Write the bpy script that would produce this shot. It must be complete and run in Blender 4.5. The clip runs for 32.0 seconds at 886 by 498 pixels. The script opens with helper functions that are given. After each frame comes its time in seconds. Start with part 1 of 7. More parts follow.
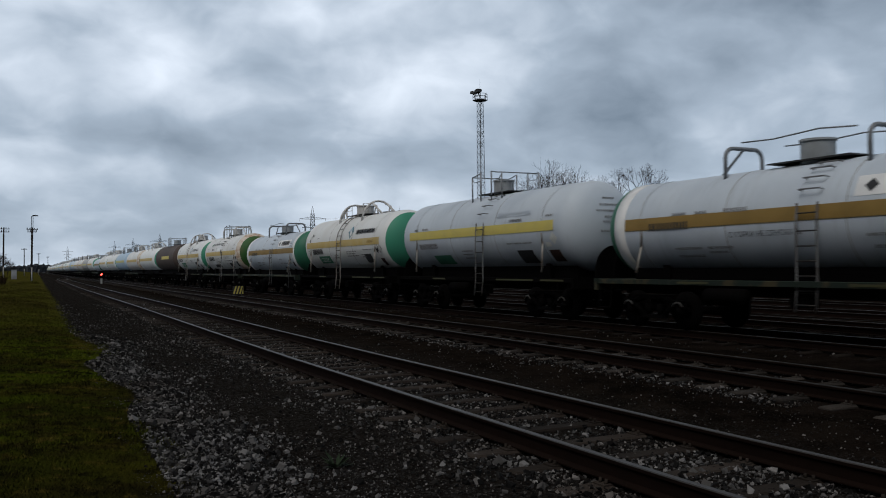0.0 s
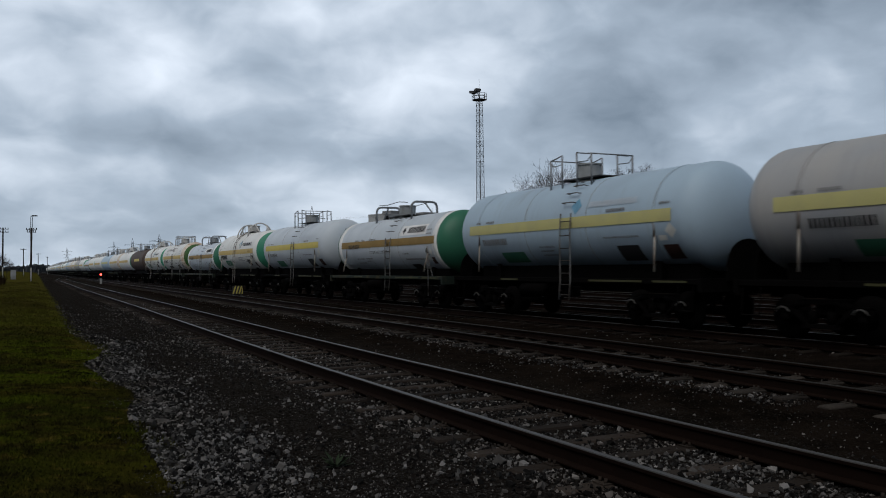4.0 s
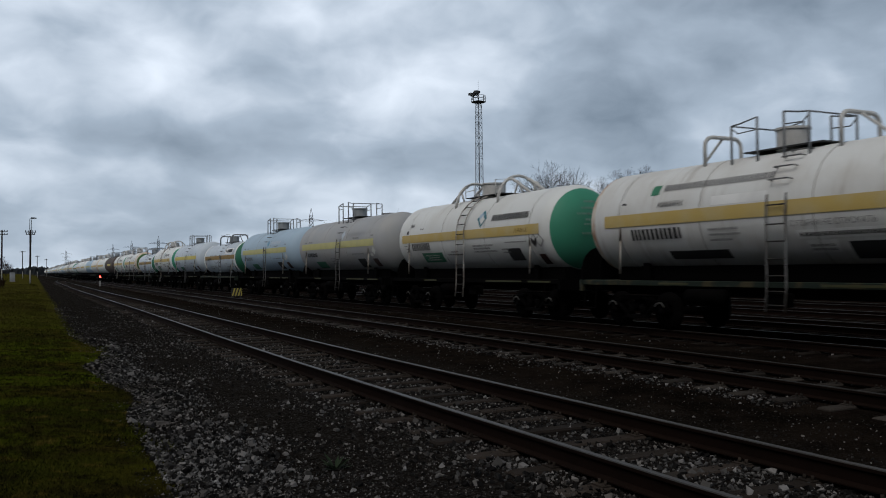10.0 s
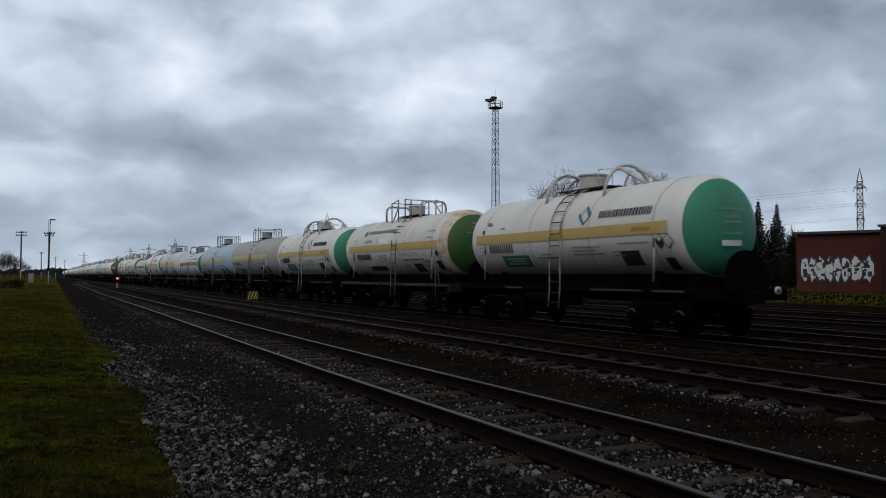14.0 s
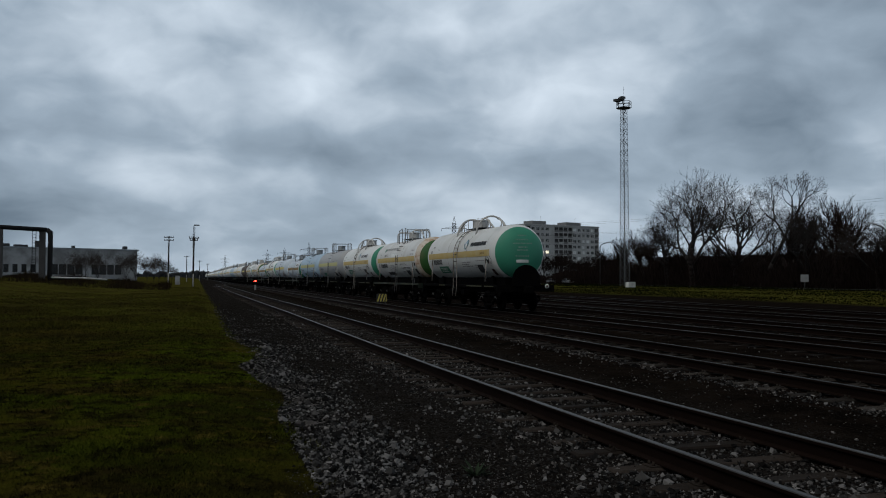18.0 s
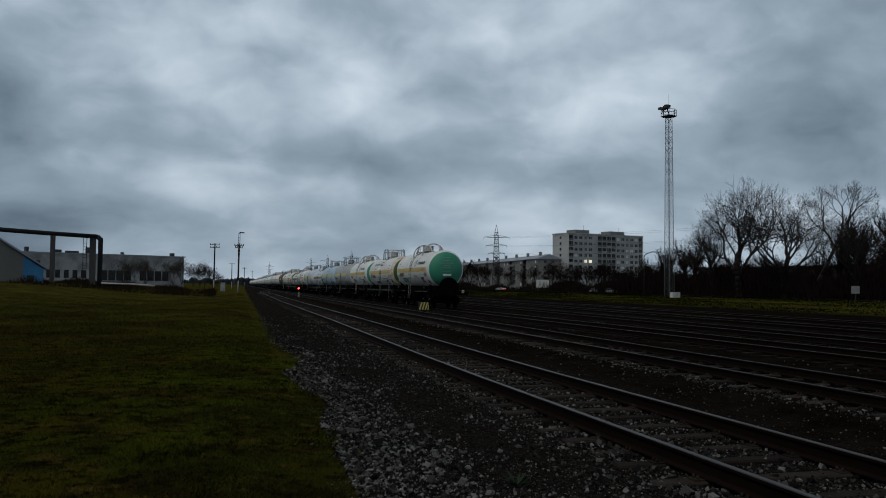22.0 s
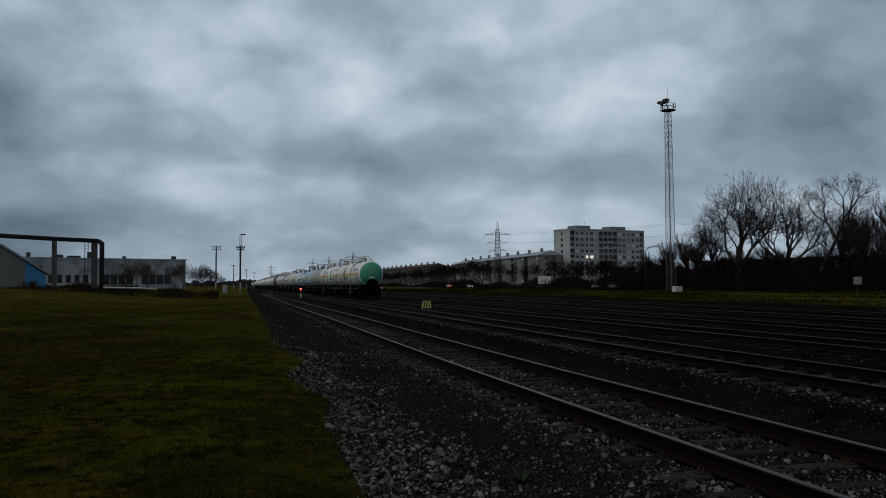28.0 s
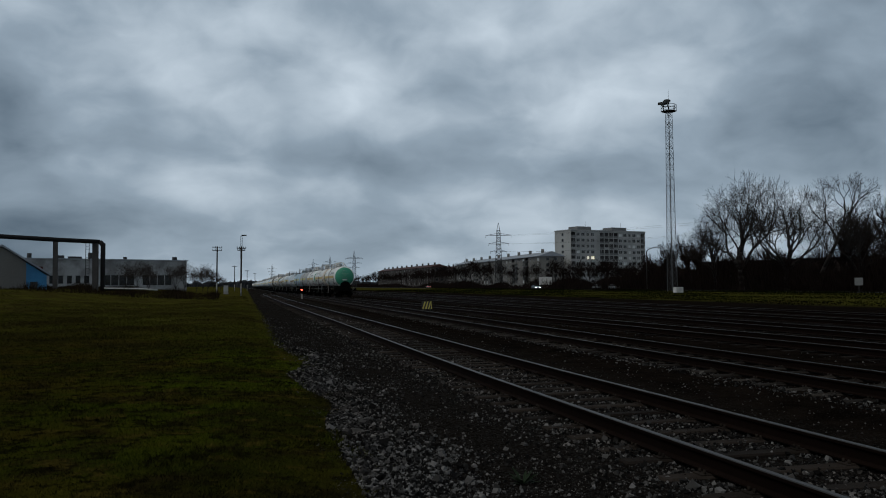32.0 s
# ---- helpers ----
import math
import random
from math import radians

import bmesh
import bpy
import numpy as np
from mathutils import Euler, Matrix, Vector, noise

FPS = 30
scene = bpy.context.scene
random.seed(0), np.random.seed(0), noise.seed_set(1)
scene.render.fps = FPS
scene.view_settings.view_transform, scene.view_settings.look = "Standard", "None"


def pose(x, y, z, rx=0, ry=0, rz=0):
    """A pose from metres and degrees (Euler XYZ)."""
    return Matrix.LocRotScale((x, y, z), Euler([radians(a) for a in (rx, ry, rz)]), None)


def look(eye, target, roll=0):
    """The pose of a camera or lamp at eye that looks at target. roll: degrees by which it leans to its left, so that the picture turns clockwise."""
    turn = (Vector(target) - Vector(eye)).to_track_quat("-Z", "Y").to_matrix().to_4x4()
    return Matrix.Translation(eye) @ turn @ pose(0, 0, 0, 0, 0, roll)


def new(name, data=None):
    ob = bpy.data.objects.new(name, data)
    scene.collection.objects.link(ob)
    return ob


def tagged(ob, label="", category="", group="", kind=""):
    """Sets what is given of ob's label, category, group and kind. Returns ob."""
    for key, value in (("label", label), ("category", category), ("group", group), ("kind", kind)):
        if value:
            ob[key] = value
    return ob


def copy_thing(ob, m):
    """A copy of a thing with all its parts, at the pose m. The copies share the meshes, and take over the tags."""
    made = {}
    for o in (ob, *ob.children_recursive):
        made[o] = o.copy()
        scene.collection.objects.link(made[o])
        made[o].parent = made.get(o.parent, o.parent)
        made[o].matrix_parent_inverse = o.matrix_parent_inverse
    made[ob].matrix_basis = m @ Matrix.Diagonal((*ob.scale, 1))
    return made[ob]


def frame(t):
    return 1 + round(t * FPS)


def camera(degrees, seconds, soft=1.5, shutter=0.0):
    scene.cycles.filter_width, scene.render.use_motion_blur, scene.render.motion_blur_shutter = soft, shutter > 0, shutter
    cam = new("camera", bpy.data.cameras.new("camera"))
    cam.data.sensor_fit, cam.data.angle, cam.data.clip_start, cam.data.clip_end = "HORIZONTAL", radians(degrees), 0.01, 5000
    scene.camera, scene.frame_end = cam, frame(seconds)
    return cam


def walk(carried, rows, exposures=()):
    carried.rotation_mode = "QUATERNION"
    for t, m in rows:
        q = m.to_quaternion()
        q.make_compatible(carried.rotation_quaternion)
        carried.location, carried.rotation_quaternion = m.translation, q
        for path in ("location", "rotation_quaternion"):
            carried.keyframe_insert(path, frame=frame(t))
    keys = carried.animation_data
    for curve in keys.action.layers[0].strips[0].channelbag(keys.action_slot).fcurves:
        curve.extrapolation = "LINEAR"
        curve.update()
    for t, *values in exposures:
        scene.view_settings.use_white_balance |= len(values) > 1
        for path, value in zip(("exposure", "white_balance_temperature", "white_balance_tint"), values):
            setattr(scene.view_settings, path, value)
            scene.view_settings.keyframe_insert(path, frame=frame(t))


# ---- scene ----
cam = camera(54.97, 32.0, soft=1.0, shutter=0.5)
PATH = [
    (0.0, pose(0, 0, 1.62, 91.196, 0.571, -24.983)),
    (0.5, pose(0, 0, 1.62, 91.239, 0.467, -24.938)),
    (1.0, pose(0, 0, 1.62, 91.204, 0.652, -24.878)),
    (1.5, pose(0, 0, 1.62, 91.210, 0.781, -24.932)),
    (2.0, pose(0, 0, 1.62, 91.151, 0.782, -24.982)),
    (2.5, pose(0, 0, 1.62, 91.211, 0.775, -25.013)),
    (3.0, pose(0, 0, 1.62, 91.189, 0.698, -24.986)),
    (3.5, pose(0, 0, 1.62, 91.159, 0.647, -25.029)),
    (5.5, pose(0, 0, 1.62, 91.208, 0.675, -24.937)),
    (6.0, pose(0, 0, 1.62, 91.192, 0.508, -24.946)),
    (6.5, pose(0, 0, 1.62, 91.301, 0.459, -24.999)),
    (7.0, pose(0, 0, 1.62, 91.315, 0.449, -24.916)),
    (7.5, pose(0, 0, 1.62, 91.310, 0.430, -24.908)),
    (8.0, pose(0, 0, 1.62, 91.370, 0.566, -24.984)),
    (8.5, pose(0, 0, 1.62, 91.317, 0.553, -25.045)),
    (9.0, pose(0, 0, 1.62, 91.312, 0.567, -25.034)),
    (9.5, pose(0, 0, 1.62, 91.331, 0.650, -25.113)),
    (10.0, pose(0, 0, 1.62, 91.305, 0.696, -25.069)),
    (10.5, pose(0, 0, 1.62, 91.327, 0.663, -25.080)),
    (11.0, pose(0, 0, 1.62, 91.363, 0.585, -25.134)),
    (11.5, pose(0, 0, 1.62, 91.482, 0.614, -25.093)),
    (12.0, pose(0, 0, 1.62, 91.538, 0.472, -25.039)),
    (12.5, pose(0, 0, 1.62, 91.431, 0.448, -24.826)),
    (13.0, pose(0, 0, 1.62, 91.525, 0.259, -24.867)),
    (13.5, pose(0, 0, 1.62, 91.469, 0.100, -24.599)),
    (14.0, pose(0, 0, 1.62, 91.683, 0.069, -24.056)),
    (14.5, pose(0, 0, 1.62, 91.760, 0.027, -22.970)),
    (16.5, pose(0, 0, 1.62, 91.780, -0.094, -18.853)),
    (17.0, pose(0, 0, 1.62, 91.865, -0.004, -17.822)),
    (17.5, pose(0, 0, 1.62, 91.891, -0.170, -16.873)),
    (18.0, pose(0, 0, 1.62, 91.895, -0.040, -15.553)),
    (18.5, pose(0, 0, 1.62, 92.038, -0.258, -14.726)),
    (19.0, pose(0, 0, 1.62, 92.177, -0.245, -14.029)),
    (19.5, pose(0, 0, 1.62, 92.350, -0.150, -13.587)),
    (20.0, pose(0, 0, 1.62, 92.436, -0.309, -13.063)),
    (20.5, pose(0, 0, 1.62, 92.491, -0.067, -12.697)),
    (21.0, pose(0, 0, 1.62, 92.526, -0.219, -12.678)),
    (21.5, pose(0, 0, 1.62, 92.440, -0.213, -12.704)),
    (22.0, pose(0, 0, 1.62, 92.457, -0.478, -12.731)),
    (22.5, pose(0, 0, 1.62, 92.243, -0.456, -12.604)),
    (23.0, pose(0, 0, 1.62, 92.432, -0.354, -12.698)),
    (23.5, pose(0, 0, 1.62, 92.400, -0.176, -12.671)),
    (24.0, pose(0, 0, 1.62, 92.420, -0.242, -12.692)),
    (24.5, pose(0, 0, 1.62, 92.293, -0.173, -12.491)),
    (25.0, pose(0, 0, 1.62, 92.294, -0.223, -12.592)),
    (25.5, pose(0, 0, 1.62, 92.236, -0.104, -12.532)),
    (27.5, pose(0, 0, 1.62, 92.396, 0.332, -12.601)),
    (28.0, pose(0, 0, 1.62, 92.336, 0.549, -12.600)),
    (28.5, pose(0, 0, 1.62, 92.350, 0.668, -12.642)),
    (29.0, pose(0, 0, 1.62, 92.202, 0.610, -12.512)),
    (29.5, pose(0, 0, 1.62, 92.157, 0.714, -12.547)),
    (30.0, pose(0, 0, 1.62, 92.167, 0.733, -12.511)),
    (30.5, pose(0, 0, 1.62, 92.182, 0.625, -12.537)),
    (31.0, pose(0, 0, 1.62, 92.178, 0.660, -12.490)),
    (31.5, pose(0, 0, 1.62, 92.259, 0.736, -12.536)),
    (32.0, pose(0, 0, 1.62, 92.394, 0.543, -12.541)),
]
walk(cam, PATH, [(0, 0.06, 6500, 10), (13, 0.06, 6500, 10), (17, -0.11, 6420, 8), (20.5, -0.33, 6350, 5.5), (32, -0.41, 6350, 5.5)])

# ---- light ----
world = bpy.data.worlds.new("overcast_sky")
scene.world = world
world.use_nodes = True
wn, wl = world.node_tree.nodes, world.node_tree.links
wn.clear()


def wnode(kind, **props):
    n = wn.new(kind)
    for k, v in props.items():
        if k == "operation":
            n.operation = v
        elif k == "blend_type":
            n.blend_type = v
        elif k == "data_type":
            n.data_type = v
    return n


def wmath(op, a, b=0.5, c=None):
    n = wnode("ShaderNodeMath", operation=op)
    for i, v in enumerate((a, b) if c is None else (a, b, c)):
        if isinstance(v, (int, float)):
            n.inputs[i].default_value = v
        else:
            wl.new(v, n.inputs[i])
    return n.outputs[0]


SUN_ELEVATION, SUN_ROTATION = radians(54), radians(240)
sky = wn.new("ShaderNodeTexSky")
sky.sky_type = "NISHITA"
sky.sun_disc = False
sky.sun_elevation, sky.sun_rotation = SUN_ELEVATION, SUN_ROTATION
coord = wn.new("ShaderNodeTexCoord")
sep = wn.new("ShaderNodeSeparateXYZ")
wl.new(coord.outputs["Generated"], sep.inputs[0])
dx, dy, dz = sep.outputs
# clouds are laid out by compass direction and height, drawn out sideways
azimuth = wmath("ARCTAN2", dx, dy)
height = wmath("ARCSINE", dz)
deck = wn.new("ShaderNodeCombineXYZ")
wl.new(wmath("MULTIPLY", azimuth, 2.6), deck.inputs[0])
wl.new(wmath("MULTIPLY", wmath("POWER", wmath("MAXIMUM", height, 0.0), 0.78), 3.9), deck.inputs[1])
# the cloud edges billow: the layout is stirred by a coarse noise
stir = wn.new("ShaderNodeTexNoise")
wl.new(deck.outputs[0], stir.inputs["Vector"])
stir.inputs["Scale"].default_value, stir.inputs["Detail"].default_value = 3.2, 2
centre = wn.new("ShaderNodeVectorMath")
centre.operation = "SUBTRACT"
wl.new(stir.outputs["Color"], centre.inputs[0])
centre.inputs[1].default_value = (0.5, 0.5, 0.5)
push = wn.new("ShaderNodeVectorMath")
push.operation = "SCALE"
wl.new(centre.outputs[0], push.inputs[0])
push.inputs["Scale"].default_value = 0.20
billow = wn.new("ShaderNodeVectorMath")
billow.operation = "ADD"
wl.new(deck.outputs[0], billow.inputs[0])
wl.new(push.outputs[0], billow.inputs[1])


def cloud_noise(scale, detail, rough, distort, seed):
    n = wn.new("ShaderNodeTexNoise")
    n.noise_dimensions = "3D"
    shift = wn.new("ShaderNodeVectorMath")
    shift.operation = "ADD"
    shift.inputs[1].default_value = (seed, seed * 0.7, seed * 1.3)
    wl.new(billow.outputs[0], shift.inputs[0])
    wl.new(shift.outputs[0], n.inputs["Vector"])
    n.inputs["Scale"].default_value = scale
    n.inputs["Detail"].default_value = detail
    n.inputs["Roughness"].default_value = rough
    n.inputs["Distortion"].default_value = distort
    return n.outputs[0]


def cloud_lobe(compass, elevation, wide, high, amount):
    """A broad soft brighter or darker mass of cloud round a compass direction."""
    a, e = radians(compass), radians(elevation)
    u = wmath("DIVIDE", wmath("SUBTRACT", azimuth, a), radians(wide))
    v = wmath("DIVIDE", wmath("SUBTRACT", height, e), radians(high))
    d2 = wmath("ADD", wmath("MULTIPLY", u, u), wmath("MULTIPLY", v, v))
    return wmath("MULTIPLY", wmath("POWER", 2.718, wmath("MULTIPLY", d2, -1.0)), amount)


value = wmath("ADD", wmath("MULTIPLY", cloud_noise(1.5, 3, 0.4, 0.0, 3.1), 0.46), wmath("MULTIPLY", cloud_noise(3.3, 6, 0.47, 0.0, 7.7), 0.37))
value = wmath("ADD", value, wmath("MULTIPLY", cloud_noise(8.5, 5, 0.5, 0.0, 2.2), 0.08))
value = wmath("ADD", value, 0.083)
LOBES = [(-14, 3.5, 7, 3.2, -0.09), (40, 12, 10, 8, -0.09), (-12, 4.5, 10, 3.5, -0.06), (30, 8.5, 5, 3, -0.03), (3, 2.8, 9, 2.8, -0.10), (34, 15, 5, 4, -0.03), (22, 3.6, 9, 1.2, 0.05), (6.4, 13.2, 4.5, 2.4, 0.09),
         (-5, 14.5, 5, 3, 0.06), (18.5, 12.3, 5, 2.2, 0.08), (14, 17.5, 4, 2, 0.05), (6, 18, 6, 1.4, -0.06), (-15, 11.5, 4, 2.6, -0.06), (9, 8.4, 5.5, 1.3, -0.08), (27, 5.0, 4, 1.2, 0.05), (-2, 5.6, 8, 1.1, 0.05)]
for lobe in LOBES:
    value = wmath("ADD", value, cloud_lobe(*lobe))
ramp = wn.new("ShaderNodeValToRGB")
wl.new(value, ramp.inputs[0])
ramp.color_ramp.elements[0].position, ramp.color_ramp.elements[0].color = 0.27, (0.115, 0.162, 0.222, 1)
ramp.color_ramp.elements[1].position, ramp.color_ramp.elements[1].color = 0.72, (0.88, 0.97, 1.09, 1)
low = ramp.color_ramp.elements.new(0.12)
low.color = (0.06, 0.088, 0.125, 1)
mid = ramp.color_ramp.elements.new(0.5)
mid.color = (0.395, 0.479, 0.583, 1)
# out-of-view zenith dimmed to cut light on the ground; brighter cloud lower, all round
fade = wn.new("ShaderNodeMapRange")
fade.interpolation_type = "SMOOTHSTEP"
wl.new(dz, fade.inputs[0])
fade.inputs["From Min"].default_value, fade.inputs["From Max"].default_value = 0.37, 0.60
fade.inputs["To Min"].default_value, fade.inputs["To Max"].default_value = 1.0, 0.22
bright = wn.new("ShaderNodeVectorMath")
bright.operation = "SCALE"
wl.new(ramp.outputs[0], bright.inputs[0])
wl.new(fade.outputs[0], bright.inputs["Scale"])
bg_cloud = wn.new("ShaderNodeBackground")
bg_cloud.inputs[1].default_value = 1.0
wl.new(bright.outputs[0], bg_cloud.inputs[0])
bg_sky = wn.new("ShaderNodeBackground")
bg_sky.inputs[1].default_value = 0.05
wl.new(sky.outputs[0], bg_sky.inputs[0])
mix_sky = wn.new("ShaderNodeMixShader")
mix_sky.inputs[0].default_value = 0.94
wl.new(bg_sky.outputs[0], mix_sky.inputs[1])
wl.new(bg_cloud.outputs[0], mix_sky.inputs[2])
world_out = wn.new("ShaderNodeOutputWorld")
wl.new(mix_sky.outputs[0], world_out.inputs[0])

sun_data = bpy.data.lights.new("sun", "SUN")
sun_data.energy, sun_data.angle, sun_data.color = 1.45, radians(40), (1.0, 0.97, 0.93)
sun = new("sun", sun_data)
sun.matrix_basis = look((-52, -30, 82), (0, 0, 0))


# ---- materials ----
MATS = {}


def material(name, color, rough=0.8, metal=0.0, grain=(30, 0.25), stain=(1.2, 0.3), stain_color=None, bump=0.15, spec=0.3, island=0.0, streak=None, edges=(0.42, 0.68), skew=1.0, piece=0.0):
    """A worn surface: fine grain and broad stains over a base colour, with fine relief."""
    if name in MATS:
        return MATS[name]
    m = bpy.data.materials.new(name)
    m.use_nodes = True
    n, l = m.node_tree.nodes, m.node_tree.links
    b = n["Principled BSDF"]
    b.inputs["Roughness"].default_value, b.inputs["Metallic"].default_value = rough, metal
    b.inputs["Specular IOR Level"].default_value = spec
    geo = n.new("ShaderNodeTexCoord")
    fine, broad = n.new("ShaderNodeTexNoise"), n.new("ShaderNodeTexNoise")
    for t, s, d in ((fine, grain[0], 4), (broad, stain[0], 5)):
        l.new(geo.outputs["Object"], t.inputs["Vector"])
        t.inputs["Scale"].default_value, t.inputs["Detail"].default_value = s, d
    sc = stain_color or tuple(c * 0.45 for c in color)
    r1 = n.new("ShaderNodeValToRGB")
    r1.color_ramp.elements[0].position, r1.color_ramp.elements[1].position = edges
    r1.color_ramp.elements[0].color, r1.color_ramp.elements[1].color = (0, 0, 0, 1), (stain[1],) * 3 + (1,)
    l.new(broad.outputs[0], r1.inputs[0])
    mix = n.new("ShaderNodeMix")
    mix.data_type = "RGBA"
    mix.inputs["A"].default_value, mix.inputs["B"].default_value = (*color, 1), (*sc, 1)
    l.new(r1.outputs[0], mix.inputs["Factor"])
    var = n.new("ShaderNodeMapRange")
    var.inputs["To Min"].default_value, var.inputs["To Max"].default_value = 1 - grain[1], 1 + grain[1]
    l.new(fine.outputs[0], var.inputs[0])
    mul = n.new("ShaderNodeVectorMath")
    mul.operation = "SCALE"
    l.new(mix.outputs["Result"], mul.inputs[0])
    l.new(var.outputs[0], mul.inputs["Scale"])
    last = mul.outputs[0]
    if streak:
        # dirt run down in narrow streaks that hang from the top of the tank
        mp = n.new("ShaderNodeMapping")
        mp.inputs["Scale"].default_value = (0.35, 3.2, 0.45)
        l.new(geo.outputs["Object"], mp.inputs[0])
        sn = n.new("ShaderNodeTexNoise")
        sn.inputs["Scale"].default_value, sn.inputs["Detail"].default_value, sn.inputs["Roughness"].default_value = 1.0, 6, 0.65
        l.new(mp.outputs[0], sn.inputs["Vector"])
        sr = n.new("ShaderNodeValToRGB")
        sr.color_ramp.elements[0].position, sr.color_ramp.elements[1].position = 0.5, 0.75
        sr.color_ramp.elements[0].color, sr.color_ramp.elements[1].color = (0, 0, 0, 1), (streak[0],) * 3 + (1,)
        l.new(sn.outputs[0], sr.inputs[0])
        sm = n.new("ShaderNodeMix")
        sm.data_type = "RGBA"
        sm.inputs["B"].default_value = (*streak[1], 1)
        pn = n.new("ShaderNodeTexNoise")
        pn.inputs["Scale"].default_value, pn.inputs["Detail"].default_value = 0.7, 3
        l.new(geo.outputs["Object"], pn.inputs["Vector"])
        pr = n.new("ShaderNodeMapRange")
        pr.inputs["From Min"].default_value, pr.inputs["From Max"].default_value = 0.44, 0.66
        l.new(pn.outputs[0], pr.inputs[0])
        ps = n.new("ShaderNodeMath")
        ps.operation = "MULTIPLY"
        l.new(sr.outputs[0], ps.inputs[0])
        l.new(pr.outputs[0], ps.inputs[1])
        l.new(ps.outputs[0], sm.inputs["Factor"])
        l.new(last, sm.inputs["A"])
        last = sm.outputs["Result"]
    if island:
        g = n.new("ShaderNodeNewGeometry")
        iv = n.new("ShaderNodeMapRange")
        iv.inputs["To Min"].default_value, iv.inputs["To Max"].default_value = 1 - island, 1 + island * skew
        pw = n.new("ShaderNodeMath")
        pw.operation = "POWER"
        l.new(g.outputs["Random Per Island"], pw.inputs[0])
        pw.inputs[1].default_value = skew
        l.new(pw.outputs[0], iv.inputs[0])
        m2 = n.new("ShaderNodeVectorMath")
        m2.operation = "SCALE"
        l.new(last, m2.inputs[0])
        l.new(iv.outputs[0], m2.inputs["Scale"])
        last = m2.outputs[0]
    if piece:
        oi = n.new("ShaderNodeObjectInfo")
        ov = n.new("ShaderNodeMapRange")
        ov.inputs["To Min"].default_value, ov.inputs["To Max"].default_value = 1 - piece, 1 + piece
        l.new(oi.outputs["Random"], ov.inputs[0])
        m3 = n.new("ShaderNodeVectorMath")
        m3.operation = "SCALE"
        l.new(last, m3.inputs[0])
        l.new(ov.outputs[0], m3.inputs["Scale"])
        last = m3.outputs[0]
    l.new(last, b.inputs["Base Color"])
    if bump:
        bp = n.new("ShaderNodeBump")
        bp.inputs["Strength"].default_value, bp.inputs["Distance"].default_value = bump, 0.01
        l.new(fine.outputs[0], bp.inputs["Height"])
        l.new(bp.outputs[0], b.inputs["Normal"])
    MATS[name] = m
    return m


def glow(name, color, strength):
    if name in MATS:
        return MATS[name]
    m = bpy.data.materials.new(name)
    m.use_nodes = True
    b = m.node_tree.nodes["Principled BSDF"]
    b.inputs["Base Color"].default_value = (*color, 1)
    b.inputs["Emission Color"].default_value = (*color, 1)
    b.inputs["Emission Strength"].default_value = strength
    MATS[name] = m
    return m


def glass(name, color=(0.02, 0.025, 0.03), rough=0.08):
    if name in MATS:
        return MATS[name]
    m = bpy.data.materials.new(name)
    m.use_nodes = True
    b = m.node_tree.nodes["Principled BSDF"]
    b.inputs["Base Color"].default_value = (*color, 1)
    b.inputs["Roughness"].default_value = rough
    b.inputs["Specular IOR Level"].default_value = 0.5
    MATS[name] = m
    return m


steel_rail = material("railhead_steel", (0.066, 0.059, 0.053), 0.5, 0.7, (40, 0.3), (3, 0.3), bump=0.05)
dull_rail = material("dull_railhead_steel", (0.030, 0.027, 0.024), 0.55, 0.5, (40, 0.3), (3, 0.4), bump=0.05, spec=0.1)
rail_rust = material("rail_rust", (0.0085, 0.0045, 0.0032), 0.9, 0.0, (60, 0.4), (4, 0.4), spec=0.05)
timber = material("sleeper_timber", (0.029, 0.023, 0.019), 0.9, 0, (45, 0.45), (2.5, 0.6), bump=0.4, spec=0.05, piece=0.5)
pale_timber = material("bleached_sleeper_timber", (0.034, 0.029, 0.025), 0.9, 0, (45, 0.45), (2.5, 0.6), bump=0.4, spec=0.05, piece=0.5)
# sleeper colour darkened for the tracks on the right, standing in for lens falloff
dimmed_timber = material("dimmed_sleeper_timber", (0.012, 0.0095, 0.008), 0.9, 0, (45, 0.45), (2.5, 0.6), bump=0.4, spec=0.05, piece=0.5)
concrete = material("grey_concrete", (0.30, 0.29, 0.27), 0.9, 0, (20, 0.2), (1.0, 0.4))
stone_mat = material("ballast_stone", (0.054, 0.052, 0.051), 0.9, 0, (25, 0.3), (0.8, 0.6), (0.031, 0.025, 0.021), island=0.88, skew=3.4, spec=0.05)
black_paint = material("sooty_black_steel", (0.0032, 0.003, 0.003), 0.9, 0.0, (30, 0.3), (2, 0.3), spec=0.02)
galv = material("galvanised_steel", (0.22, 0.23, 0.24), 0.5, 0.6, (30, 0.2), (2, 0.4))
dark_steel = material("dark_weathered_steel", (0.05, 0.05, 0.05), 0.7, 0.3, (25, 0.25), (2, 0.4))
bark = material("bare_bark", (0.014, 0.011, 0.0095), 0.95, 0, (12, 0.3), (1, 0.4))


